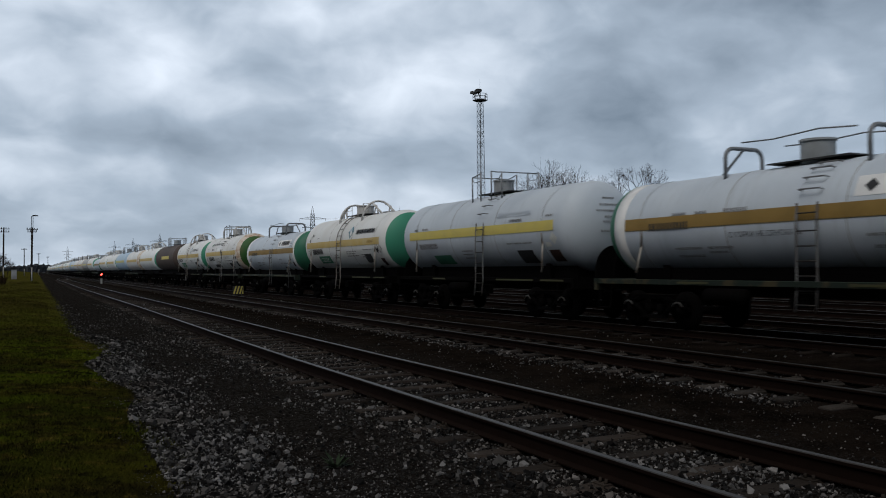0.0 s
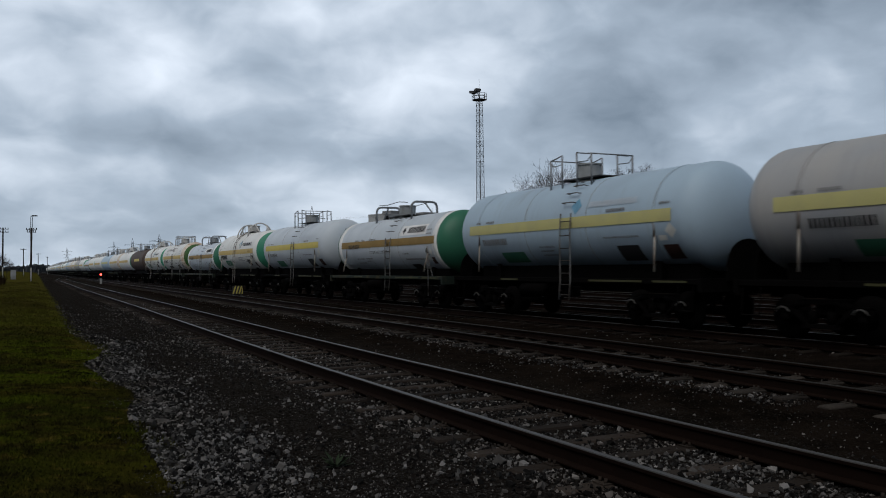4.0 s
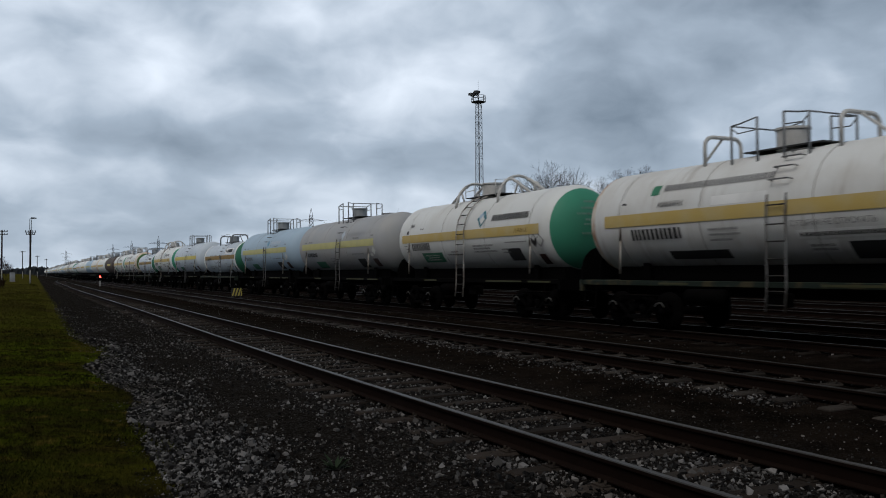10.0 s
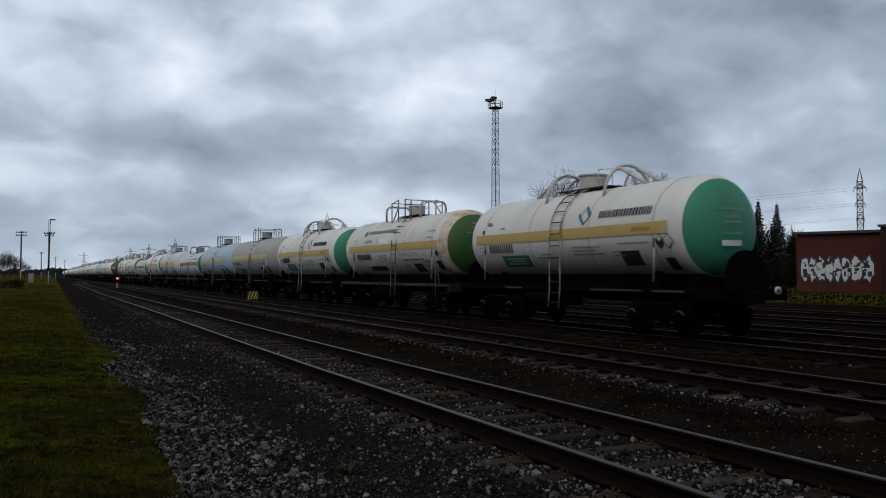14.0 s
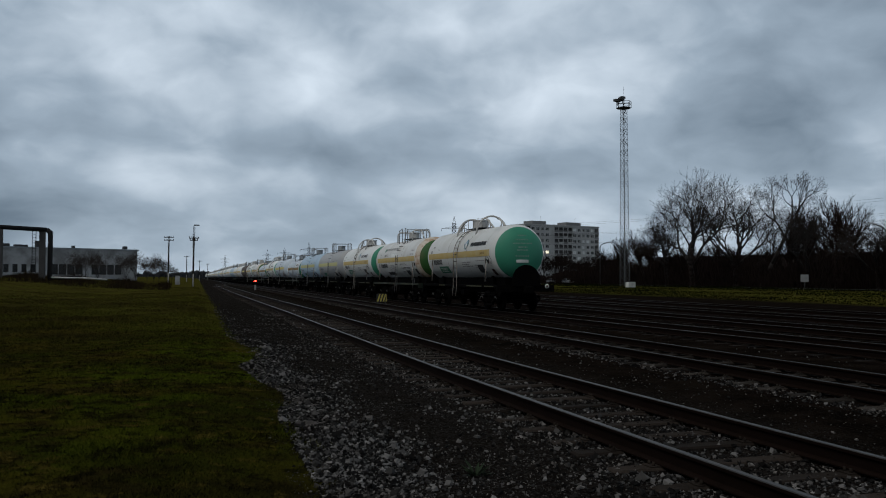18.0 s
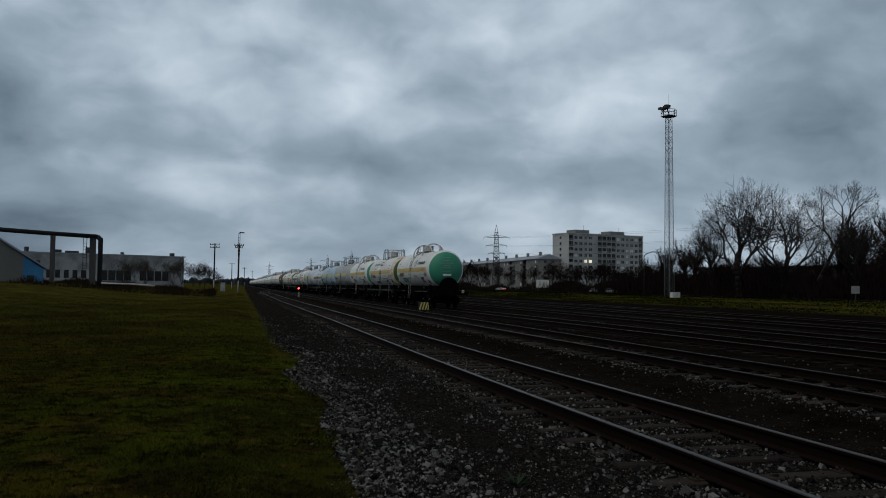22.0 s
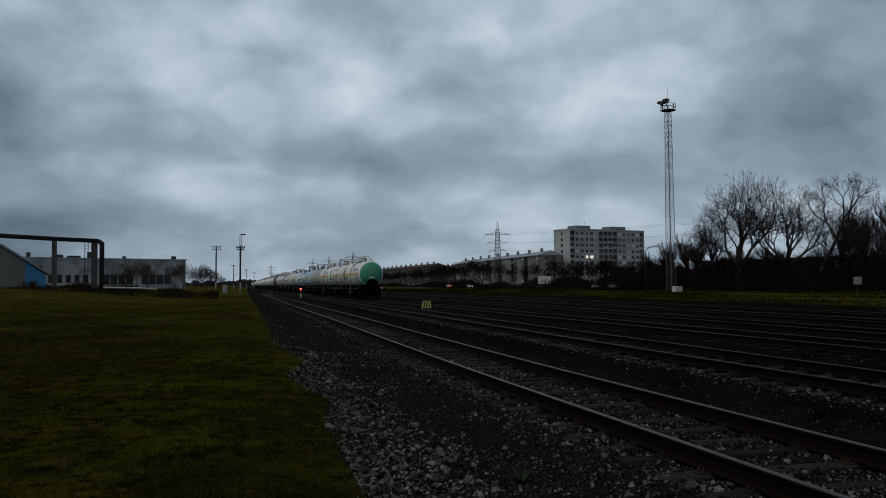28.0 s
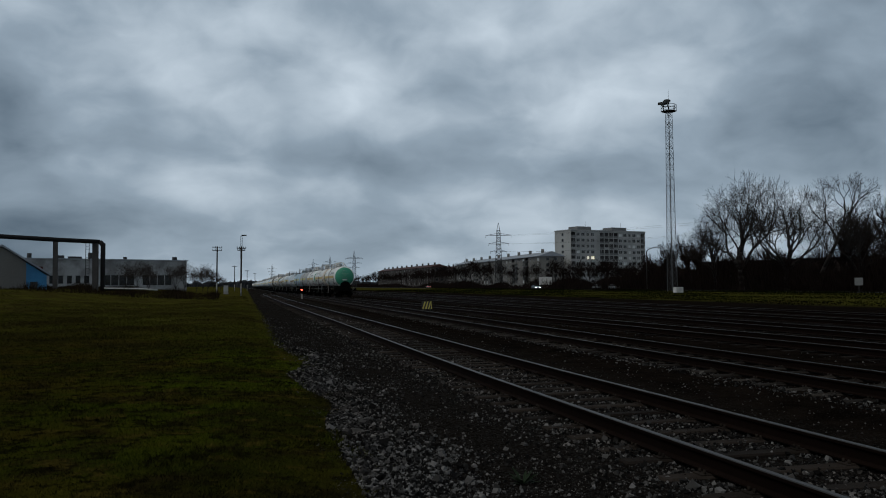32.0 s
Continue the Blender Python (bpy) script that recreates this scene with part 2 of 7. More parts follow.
# ---- mesh building ----
class Build:
    """Collects vertices and faces of one mesh."""

    def __init__(self):
        self.v, self.f, self.smooth = [], [], []

    def add(self, verts, faces, smooth=False):
        k = len(self.v)
        self.v += [tuple(p) for p in verts]
        self.f += [tuple(i + k for i in f) for f in faces]
        self.smooth += [smooth] * len(faces)

    def box(self, x0, x1, y0, y1, z0, z1, bevel=0.0):
        if bevel <= 0:
            vs = [(x, y, z) for z in (z0, z1) for y in (y0, y1) for x in (x0, x1)]
            self.add(vs, [(0, 2, 3, 1), (4, 5, 7, 6), (0, 1, 5, 4), (2, 6, 7, 3), (0, 4, 6, 2), (1, 3, 7, 5)])
            return self
        b = bevel
        vs = [(x0, y0, z0), (x1, y0, z0), (x1, y1, z0), (x0, y1, z0), (x0, y0, z1 - b), (x1, y0, z1 - b), (x1, y1, z1 - b), (x0, y1, z1 - b),
              (x0 + b, y0 + b, z1), (x1 - b, y0 + b, z1), (x1 - b, y1 - b, z1), (x0 + b, y1 - b, z1)]
        self.add(vs, [(0, 3, 2, 1), (0, 1, 5, 4), (1, 2, 6, 5), (2, 3, 7, 6), (3, 0, 4, 7), (4, 5, 9, 8), (5, 6, 10, 9), (6, 7, 11, 10), (7, 4, 8, 11), (8, 9, 10, 11)])
        return self

    def beam(self, a, b, r0, r1=None, n=6):
        """A straight round or square bar from a to b."""
        a, b = Vector(a), Vector(b)
        r1 = r0 if r1 is None else r1
        d = (b - a).normalized()
        u = d.cross(Vector((0, 0, 1)) if abs(d.z) < 0.95 else Vector((1, 0, 0))).normalized()
        w = d.cross(u)
        vs = []
        for p, r in ((a, r0), (b, r1)):
            for i in range(n):
                t = 2 * math.pi * (i + 0.5) / n
                vs.append(p + (u * math.cos(t) + w * math.sin(t)) * r)
        fs = [(i, (i + 1) % n, n + (i + 1) % n, n + i) for i in range(n)] + [tuple(range(n - 1, -1, -1)), tuple(range(n, 2 * n))]
        self.add(vs, fs, n > 5)
        return self

    def path(self, pts, r, n=6):
        """A round bar bent along a line of points, as one closed tube."""
        pts = [Vector(p) for p in pts]
        m = len(pts)
        u = None
        vs = []
        for i, p in enumerate(pts):
            a = (p - pts[i - 1]).normalized() if i else (pts[1] - p).normalized()
            c = (pts[i + 1] - p).normalized() if i < m - 1 else a
            t = (a + c).normalized() if (a + c).length > 0.1 else a
            if u is None:
                u = t.cross(Vector((0, 0, 1)) if abs(t.z) < 0.95 else Vector((1, 0, 0))).normalized()
            u = (u - t * u.dot(t)).normalized()
            w = t.cross(u)
            q = r * min(1.35, 1.0 / max(0.3, a.dot(t)))
            for k in range(n):
                g = 2 * math.pi * (k + 0.5) / n
                vs.append(p + (u * math.cos(g) + w * math.sin(g)) * q)
        fs = [(i * n + k, i * n + (k + 1) % n, (i + 1) * n + (k + 1) % n, (i + 1) * n + k) for i in range(m - 1) for k in range(n)]
        fs += [tuple(range(n - 1, -1, -1)), tuple(range((m - 1) * n, m * n))]
        self.add(vs, fs, n > 4)
        return self

    def lathe(self, prof, axis="y", n=40, center=(0, 0, 0), arc=(0, 360), close=True):
        """Turns a profile of (along, radius) round an axis."""
        full = abs(arc[1] - arc[0]) >= 359.9
        m = n if full else n + 1
        vs = []
        for s, r in prof:
            for i in range(m):
                t = radians(arc[0] + (arc[1] - arc[0]) * i / n)
                c, q = r * math.cos(t), r * math.sin(t)
                p = {"y": (c, s, q), "x": (s, c, q), "z": (c, q, s)}[axis]
                vs.append((p[0] + center[0], p[1] + center[1], p[2] + center[2]))
        fs = []
        for j in range(len(prof) - 1):
            for i in range(n):
                k = (i + 1) % m if full else i + 1
                fs.append((j * m + i, j * m + k, (j + 1) * m + k, (j + 1) * m + i))
        self.add(vs, fs, True)
        return self

    def disc(self, axis, at, r, n=24, flip=False):
        vs = []
        for i in range(n):
            t = 2 * math.pi * i / n
            c, q = r * math.cos(t), r * math.sin(t)
            p = {"y": (c, 0, q), "x": (0, c, q), "z": (c, q, 0)}[axis]
            vs.append((p[0] + at[0], p[1] + at[1], p[2] + at[2]))
        self.add(vs, [tuple(range(n))])
        return self

    def mesh(self, name, mat):
        me = bpy.data.meshes.new(name)
        me.from_pydata(self.v, [], self.f)
        me.polygons.foreach_set("use_smooth", self.smooth)
        for m in (mat if isinstance(mat, (list, tuple)) else (mat,)):
            me.materials.append(m)
        me.update()
        return me


def empty(name, label, category, m=None, group="", kind=""):
    ob = new(name)
    ob.empty_display_size = 0.2
    if m is not None:
        ob.matrix_basis = m
    return tagged(ob, label, category, group, kind)


def part(name, b, mat, parent, label=""):
    ob = new(name, b if isinstance(b, bpy.types.Mesh) else b.mesh(name, mat))
    ob.parent = parent
    if label:
        tagged(ob, label)
    return ob


def thing(name, b, mat, label, category, m=None, group="", kind=""):
    ob = new(name, b if isinstance(b, bpy.types.Mesh) else b.mesh(name, mat))
    if m is not None:
        ob.matrix_basis = m
    return tagged(ob, label, category, group, kind)


# ---- ground ----
def smooth(a, b, x):
    t = min(1.0, max(0.0, (x - a) / (b - a)))
    return t * t * (3 - 2 * t)


def track_x(i, y):
    """Centre line of track i at the distance y along the yard."""
    if i == 0:
        return 4.98 + 0.35 * math.exp(-max(y, -5) / 6) + 0.07 * smooth(18, 8, y) - 0.28 * smooth(40, 80, y) - 0.012 * min(y, 170) + 3.68 * smooth(170, 262, y) - 0.012 * max(0, y - 255)
    if i == 1:
        return 10.3 - 0.014 * min(y, 257) - 0.012 * max(0, y - 257)
    if i == 2:
        return 15.7 - 0.035 * min(y, 245) - 0.0115 * max(0, y - 245)
    return (19.4, 24.4, 29.4)[i - 3] - 0.004 * y - (0.00006 * (y - 120) ** 2 if y > 120 else 0)


def ground_z(x, y):
    z = -0.225
    z += 1.75 * smooth(-6, -34, x) * smooth(35, 130, y)
    z += 0.05 * math.sin(x * 0.6 + 1) * math.sin(y * 0.33) * smooth(1.0, -2, x)
    z += 0.13 * smooth(1.4, -0.4, x + 0.01 * y)
    z += 0.05 * math.sin(x * 0.31) * math.sin(y * 0.11) * smooth(34, 45, x) * smooth(300, 90, x)
    return z


# tongues and bays of the grass edge: (distance, half length, reach)
EDGE = [(21.5, 3.2, 0.5), (18.0, 0.9, -0.22), (13.6, 1.5, 0.34), (9.0, 8.0, 0.16)]


def grass_edge(y):
    return 0.98 - 0.009 * y + sum(k * np.exp(-((y - c) / w) ** 2) for c, w, k in EDGE)


def turf_color(m, vector):
    """Colour of the rough lawn: lush along the gravel edge, mossy, straw-coloured and bare brown in patches."""
    n, l = m.node_tree.nodes, m.node_tree.links

    def noise(scale, detail=5, rough=0.6, shift=0.0):
        q = n.new("ShaderNodeTexNoise")
        if shift:
            ad = n.new("ShaderNodeVectorMath")
            ad.operation = "ADD"
            l.new(vector, ad.inputs[0])
            ad.inputs[1].default_value = (shift, shift, 0)
            l.new(ad.outputs[0], q.inputs["Vector"])
        else:
            l.new(vector, q.inputs["Vector"])
        q.inputs["Scale"].default_value, q.inputs["Detail"].default_value, q.inputs["Roughness"].default_value = scale, detail, rough
        return q.outputs[0]

    def ramp(v, lo, hi):
        q = n.new("ShaderNodeMapRange")
        q.interpolation_type = "SMOOTHSTEP"
        l.new(v, q.inputs[0])
        q.inputs["From Min"].default_value, q.inputs["From Max"].default_value = lo, hi
        return q.outputs[0]

    def mixc(f, a, c):
        q = n.new("ShaderNodeMix")
        q.data_type = "RGBA"
        l.new(f, q.inputs["Factor"])
        for k, v in (("A", a), ("B", c)):
            if isinstance(v, tuple):
                q.inputs[k].default_value = (*v, 1)
            else:
                l.new(v, q.inputs[k])
        return q.outputs["Result"]

    def times(a, c):
        q = n.new("ShaderNodeMath")
        q.operation = "MULTIPLY"
        for i, v in enumerate((a, c)):
            if isinstance(v, (int, float)):
                q.inputs[i].default_value = v
            else:
                l.new(v, q.inputs[i])
        return q.outputs[0]

    sp = n.new("ShaderNodeSeparateXYZ")
    l.new(vector, sp.inputs[0])
    base = mixc(ramp(noise(0.35, 6), 0.36, 0.64), (0.024, 0.028, 0.0038), (0.048, 0.037, 0.0062))
    lush = times(ramp(sp.outputs[0], -4.2, -0.4), times(ramp(sp.outputs[1], 5.0, 13.0), ramp(noise(0.5, 5, 0.6, 9.0), 0.36, 0.56)))
    base = mixc(lush, base, (0.044, 0.059, 0.0040))
    base = mixc(times(ramp(noise(1.1, 6, 0.68, 4.0), 0.47, 0.62), 0.85), base, (0.022, 0.016, 0.006))
    base = mixc(times(ramp(noise(3.6, 5, 0.65, 2.0), 0.50, 0.60), 0.9), base, (0.0085, 0.0078, 0.0025))
    base = mixc(times(ramp(noise(0.17, 5, 0.6, 7.0), 0.47, 0.62), 0.7), base, (0.014, 0.0125, 0.004))
    base = mixc(ramp(noise(2.1, 6, 0.7, 13.0), 0.56, 0.66), base, (0.062, 0.047, 0.010))
    # paler sward colour blended in with distance, out on the field
    far_turf = mixc(ramp(noise(0.22, 6, 0.65, 21.0), 0.40, 0.60), (0.060, 0.058, 0.010), (0.040, 0.032, 0.009))
    return mixc(times(ramp(sp.outputs[1], 16.0, 48.0), 0.85), base, far_turf)


def ground_material():
    m = bpy.data.materials.new("yard_ground")
    m.use_nodes = True
    n, l = m.node_tree.nodes, m.node_tree.links
    b = n["Principled BSDF"]
    b.inputs["Roughness"].default_value = 0.95
    b.inputs["Specular IOR Level"].default_value = 0.0
    geo = n.new("ShaderNodeNewGeometry")
    s = n.new("ShaderNodeSeparateXYZ")
    l.new(geo.outputs["Position"], s.inputs[0])

    def mth(op, a, c=0.5, clamp=False):
        q = n.new("ShaderNodeMath")
        q.operation, q.use_clamp = op, clamp
        for i, v in enumerate((a, c)):
            if isinstance(v, (int, float)):
                q.inputs[i].default_value = v
            else:
                l.new(v, q.inputs[i])
        return q.outputs[0]

    def noise(scale, detail=5, rough=0.55):
        q = n.new("ShaderNodeTexNoise")
        l.new(geo.outputs["Position"], q.inputs["Vector"])
        q.inputs["Scale"].default_value, q.inputs["Detail"].default_value, q.inputs["Roughness"].default_value = scale, detail, rough
        return q.outputs[0]

    def mixc(f, a, c):
        q = n.new("ShaderNodeMix")
        q.data_type = "RGBA"
        for k, v in (("Factor", f), ("A", a), ("B", c)):
            if isinstance(v, tuple):
                q.inputs[k].default_value = (*v, 1)
            elif isinstance(v, (int, float)):
                q.inputs[k].default_value = v
            else:
                l.new(v, q.inputs[k])
        return q.outputs["Result"]

    def ramp(v, lo, hi):
        q = n.new("ShaderNodeMapRange")
        l.new(v, q.inputs[0])
        q.inputs["From Min"].default_value, q.inputs["From Max"].default_value = lo, hi
        return q.outputs[0]

    small, tiny = noise(5, 6, 0.7), noise(38, 4, 0.7)
    cells = n.new("ShaderNodeTexVoronoi")
    cells.inputs["Scale"].default_value = 42
    l.new(geo.outputs["Position"], cells.inputs["Vector"])
    cinder = mixc(ramp(small, 0.35, 0.7), (0.0055, 0.0045, 0.0038), (0.0150, 0.0125, 0.0108))
    grit = mixc(ramp(cells.outputs["Color"], 0.52, 0.98), cinder, (0.044, 0.041, 0.038))
    soil = mixc(ramp(tiny, 0.46, 0.74), grit, cinder)
    # lens falloff painted into the soil: darker colour right of the first track
    dim_soil = mixc(ramp(noise(1.3, 5, 0.65), 0.4, 0.62), (0.0040, 0.0029, 0.0023), (0.0115, 0.0084, 0.0066))
    dim_soil = mixc(mth("MULTIPLY", ramp(cells.outputs["Color"], 0.62, 0.98), 0.7), dim_soil, (0.024, 0.020, 0.017))
    soil = mixc(ramp(mth("ADD", s.outputs[0], mth("MULTIPLY", noise(0.7, 4), 1.2)), 6.6, 8.0), soil, dim_soil)
    grass = turf_color(m, geo.outputs["Position"])
    wob = mth("MULTIPLY", mth("SUBTRACT", noise(0.8, 4), 0.5), 2.2)
    edge = mth("SUBTRACT", 0.98, mth("MULTIPLY", s.outputs[1], 0.009))
    for c, w, k in EDGE:
        yy = mth("DIVIDE", mth("SUBTRACT", s.outputs[1], c), w)
        edge = mth("ADD", edge, mth("MULTIPLY", mth("POWER", 2.718, mth("MULTIPLY", mth("MULTIPLY", yy, yy), -1.0)), k))
    left = mth("SUBTRACT", edge, mth("ADD", s.outputs[0], mth("MULTIPLY", mth("SUBTRACT", noise(1.6, 6, 0.65), 0.5), 1.3)))
    left = ramp(left, -0.05, 0.16)
    right = ramp(mth("ADD", s.outputs[0], mth("MULTIPLY", wob, 2.5)), 41.0, 45.0)
    right = mth("MULTIPLY", right, ramp(s.outputs[0], 86.5, 85.5))
    l.new(mixc(mth("MAXIMUM", left, right), soil, grass), b.inputs["Base Color"])
    bp = n.new("ShaderNodeBump")
    bp.inputs["Strength"].default_value, bp.inputs["Distance"].default_value = 0.7, 0.04
    l.new(mth("ADD", tiny, mth("MULTIPLY", cells.outputs["Distance"], 0.6)), bp.inputs["Height"])
    l.new(bp.outputs[0], b.inputs["Normal"])
    return m


def ground():
    xs = [-2500, -900, -400, -200, -120, -80, -60] + [-48 + 2 * i for i in range(20)] + [-8 + 0.5 * i for i in range(40)] + [12, 14, 16, 20, 24, 28, 31, 34, 37, 40, 45, 60, 80, 120, 200, 400, 900, 2500]
    ys = [-2500, -800, -200, -60, -30, -15] + [-10 + 0.6 * i for i in range(100)] + [50 + 4 * i for i in range(40)] + [220, 260, 320, 420, 600, 900, 1500, 2600]
    b = Build()
    vs = [(x, y, ground_z(x, y)) for y in ys for x in xs]
    k = len(xs)
    fs = [(j * k + i, j * k + i + 1, (j + 1) * k + i + 1, (j + 1) * k + i) for j in range(len(ys) - 1) for i in range(k - 1)]
    b.add(vs, fs, True)
    thing("ground", b, ground_material(), "dark cinder and gravel yard with rough grass beside it", "ground", kind="structure")


ground()


# ---- tracks ----
RAIL = [(-0.075, -0.18), (0.075, -0.18), (0.075, -0.168), (0.012, -0.15), (0.010, -0.045), (0.036, -0.035), (0.037, -0.008), (0.028, 0.0), (-0.028, 0.0), (-0.037, -0.008), (-0.036, -0.035), (-0.010, -0.045), (-0.012, -0.15), (-0.075, -0.168)]
TRACK_Y = [-40, -20, -10, -5, 0, 5, 10, 15, 20, 30, 40, 60, 80, 100, 120, 140, 160, 175, 190, 205, 220, 235, 250, 265, 290, 330, 380, 450, 550, 700, 900, 1200]
SLEEPER_STEP = 0.745


def rail(i, side, parent):
    body, head = Build(), Build()
    n = len(RAIL)
    for b, idx in ((body, [0, 1, 2, 3, 4, 5, 6]), (body, [9, 10, 11, 12, 13, 0]), (head, [6, 7, 8, 9])):
        vs, fs = [], []
        for y in TRACK_Y:
            slope = (track_x(i, y + 0.5) - track_x(i, y - 0.5))
            cx = track_x(i, y) + side * 0.797
            for q in idx:
                vs.append((cx + RAIL[q][0], y - slope * RAIL[q][0], RAIL[q][1]))
        m = len(idx)
        for j in range(len(TRACK_Y) - 1):
            for k in range(m - 1):
                fs.append((j * m + k, j * m + k + 1, (j + 1) * m + k + 1, (j + 1) * m + k))
        b.add(vs, fs)
    r = part("rail", body, rail_rust, parent, "rust-brown steel rail")
    part("railhead", head, steel_rail if i == 0 else dull_rail, r, "worn running surface")


def sleeper_mesh(wood):
    b = Build()
    b.box(-1.35, 1.35, -0.105, 0.105, -0.32, -0.185, 0.02)
    for s in (-1, 1):
        x = s * 0.797
        b.box(x - 0.17, x + 0.17, -0.08, 0.08, -0.185, -0.172)
        for q in (-0.115, 0.115):
            b.beam((x + q, 0.04, -0.18), (x + q, 0.04, -0.135), 0.018, 0.014, 6)
            b.beam((x + q, -0.04, -0.18), (x + q, -0.04, -0.135), 0.018, 0.014, 6)
    return b.mesh("sleeper", wood)


WOODS = (timber, pale_timber, dimmed_timber)
SLEEPERS = [sleeper_mesh(q) for q in WOODS]


def track(i, first, last, single_until):
    t = empty("railway_track", "railway track of rusty rails on timber sleepers", "railway track", kind="structure")
    for s in (-1, 1):
        rail(i, s, t)
    rest = Build()
    y, k = first, 0
    rnd = random.Random(40 + i)
    while y < last:
        a = math.atan(-(track_x(i, y + 0.5) - track_x(i, y - 0.5))) + rnd.uniform(-0.02, 0.02)
        if y < single_until and k < 290:
            ob = new("sleeper", SLEEPERS[min(i, 2)])
            ob.parent = t
            ob.matrix_basis = Matrix.Translation((track_x(i, y) + rnd.uniform(-0.04, 0.04), y, rnd.uniform(-0.026, 0.006) - 0.026 * smooth(45, 80, y))) @ Matrix.Rotation(a, 4, "Z")
            k += 1
        else:
            x = track_x(i, y)
            rest.box(x - 1.35, x + 1.35, y - 0.1, y + 0.1, -0.32, -0.214)
        y += SLEEPER_STEP
    tagged(part("sleepers", rest, WOODS[min(i, 2)], t), kind="stuff")


def tracks():
    track(0, 1.48 - 20 * SLEEPER_STEP, 230, 150)
    track(1, 4.0 - 20 * SLEEPER_STEP, 230, 120)
    track(2, 6.0 - 24 * SLEEPER_STEP, 300, 110)
    track(3, 8.0 - 24 * SLEEPER_STEP, 220, 70)
    track(4, 10.0, 180, 10)
    track(5, 10.0, 180, 10)


# ---- tank wagons ----
R, ZC, HALF, HEAD = 1.37, 2.79, 5.25, 0.76
PITCH, TAIL_Y, SPEED = 13.2, -52.7, 5.34


def head_profile(sign, half, n=9):
    return [(sign * (half + HEAD * math.sin(math.pi / 2 * i / n)), R * math.cos(math.pi / 2 * i / n) + 0.0005) for i in range(n + 1)]


def patch(u0, u1, z0, z1, lift=0.004, n=4):
    """A plate that lies on the tank's camera side between two lengths and two heights."""
    b = Build()
    a0, a1 = math.asin(max(-1, min(1, (z0 - ZC) / R))), math.asin(max(-1, min(1, (z1 - ZC) / R)))
    vs = []
    for i in range(n + 1):
        a = a0 + (a1 - a0) * i / n
        for u in (u0, u1):
            vs.append((-(R + lift) * math.cos(a), u, ZC + (R + lift) * math.sin(a)))
    b.add(vs, [(2 * i, 2 * i + 1, 2 * i + 3, 2 * i + 2) for i in range(n)], True)
    return b


def merged(*builds):
    b = Build()
    for q in builds:
        k = len(b.v)
        b.v += q.v
        b.f += [tuple(i + k for i in f) for f in q.f]
        b.smooth += q.smooth
    return b


def lettering(text, size, u, z, mat, parent, name="lettering", lift=0.018, flat=False):
    """Painted words that follow the tank's round side; they start at u and stand on the height z."""
    cu = bpy.data.curves.new("words", "FONT")
    cu.body, cu.size = text, size
    ob = bpy.data.objects.new("words", cu)
    scene.collection.objects.link(ob)
    bpy.context.view_layer.update()
    me = bpy.data.meshes.new_from_object(ob.evaluated_get(bpy.context.evaluated_depsgraph_get()))
    bpy.data.objects.remove(ob)
    bpy.data.curves.remove(cu)
    a0 = math.asin((z - ZC) / R)
    for v in me.vertices:
        x, y = v.co.x, v.co.y
        if flat:
            v.co = (u - x, -flat, z + y)
        else:
            a = a0 + y / R
            v.co = (-(R + lift) * math.cos(a), u - x, ZC + (R + lift) * math.sin(a))
    me.materials.append(mat)
    return part(name, me, mat, parent)


def bars(rows, mat, parent, name="marking"):
    """Worn painted lines: each row is (u0, u1, z, height), set as plain upright bars."""
    rnd = random.Random(int(abs(rows[0][0]) * 1000) + len(rows))
    b = []
    for u0, u1, z, h in rows:
        u = u0
        while u > u1 + 0.02:
            w = min(u - u1, h * rnd.uniform(0.26, 0.44))
            b.append(patch(u, u - w, z, z + h, 0.018, 2))
            u -= w + h * 0.21
    return tagged(part(name, merged(*b), mat, parent), kind="stuff")


def stencil_line(u, n, z, h, mat, parent):
    """A line of plain painted bars."""
    bars([(u, u - n * h * 0.95, z, h)], mat, parent, "marking")


def wheelset_mesh():
    b = Build()
    for s in (-1, 1):
        x = s * 0.79
        b.lathe([(x - 0.065, 0.2), (x - 0.065, 0.475), (x + 0.04, 0.472), (x + 0.065, 0.44), (x + 0.065, 0.38), (x + 0.03, 0.34), (x + 0.03, 0.16), (x + 0.065, 0.12), (x + 0.065, 0.0)], "x", 28)
        b.lathe([(s * 0.85, 0.09), (s * 1.08, 0.09), (s * 1.1, 0.0)], "x", 12)
        b.beam((x + s * 0.06, 0, 0.36), (x + s * 0.072, 0, 0.36), 0.05, 0.05, 6)
    b.beam((-0.85, 0, 0), (0.85, 0, 0), 0.09, 0.09, 10)
    return b.mesh("wheelset", black_paint)


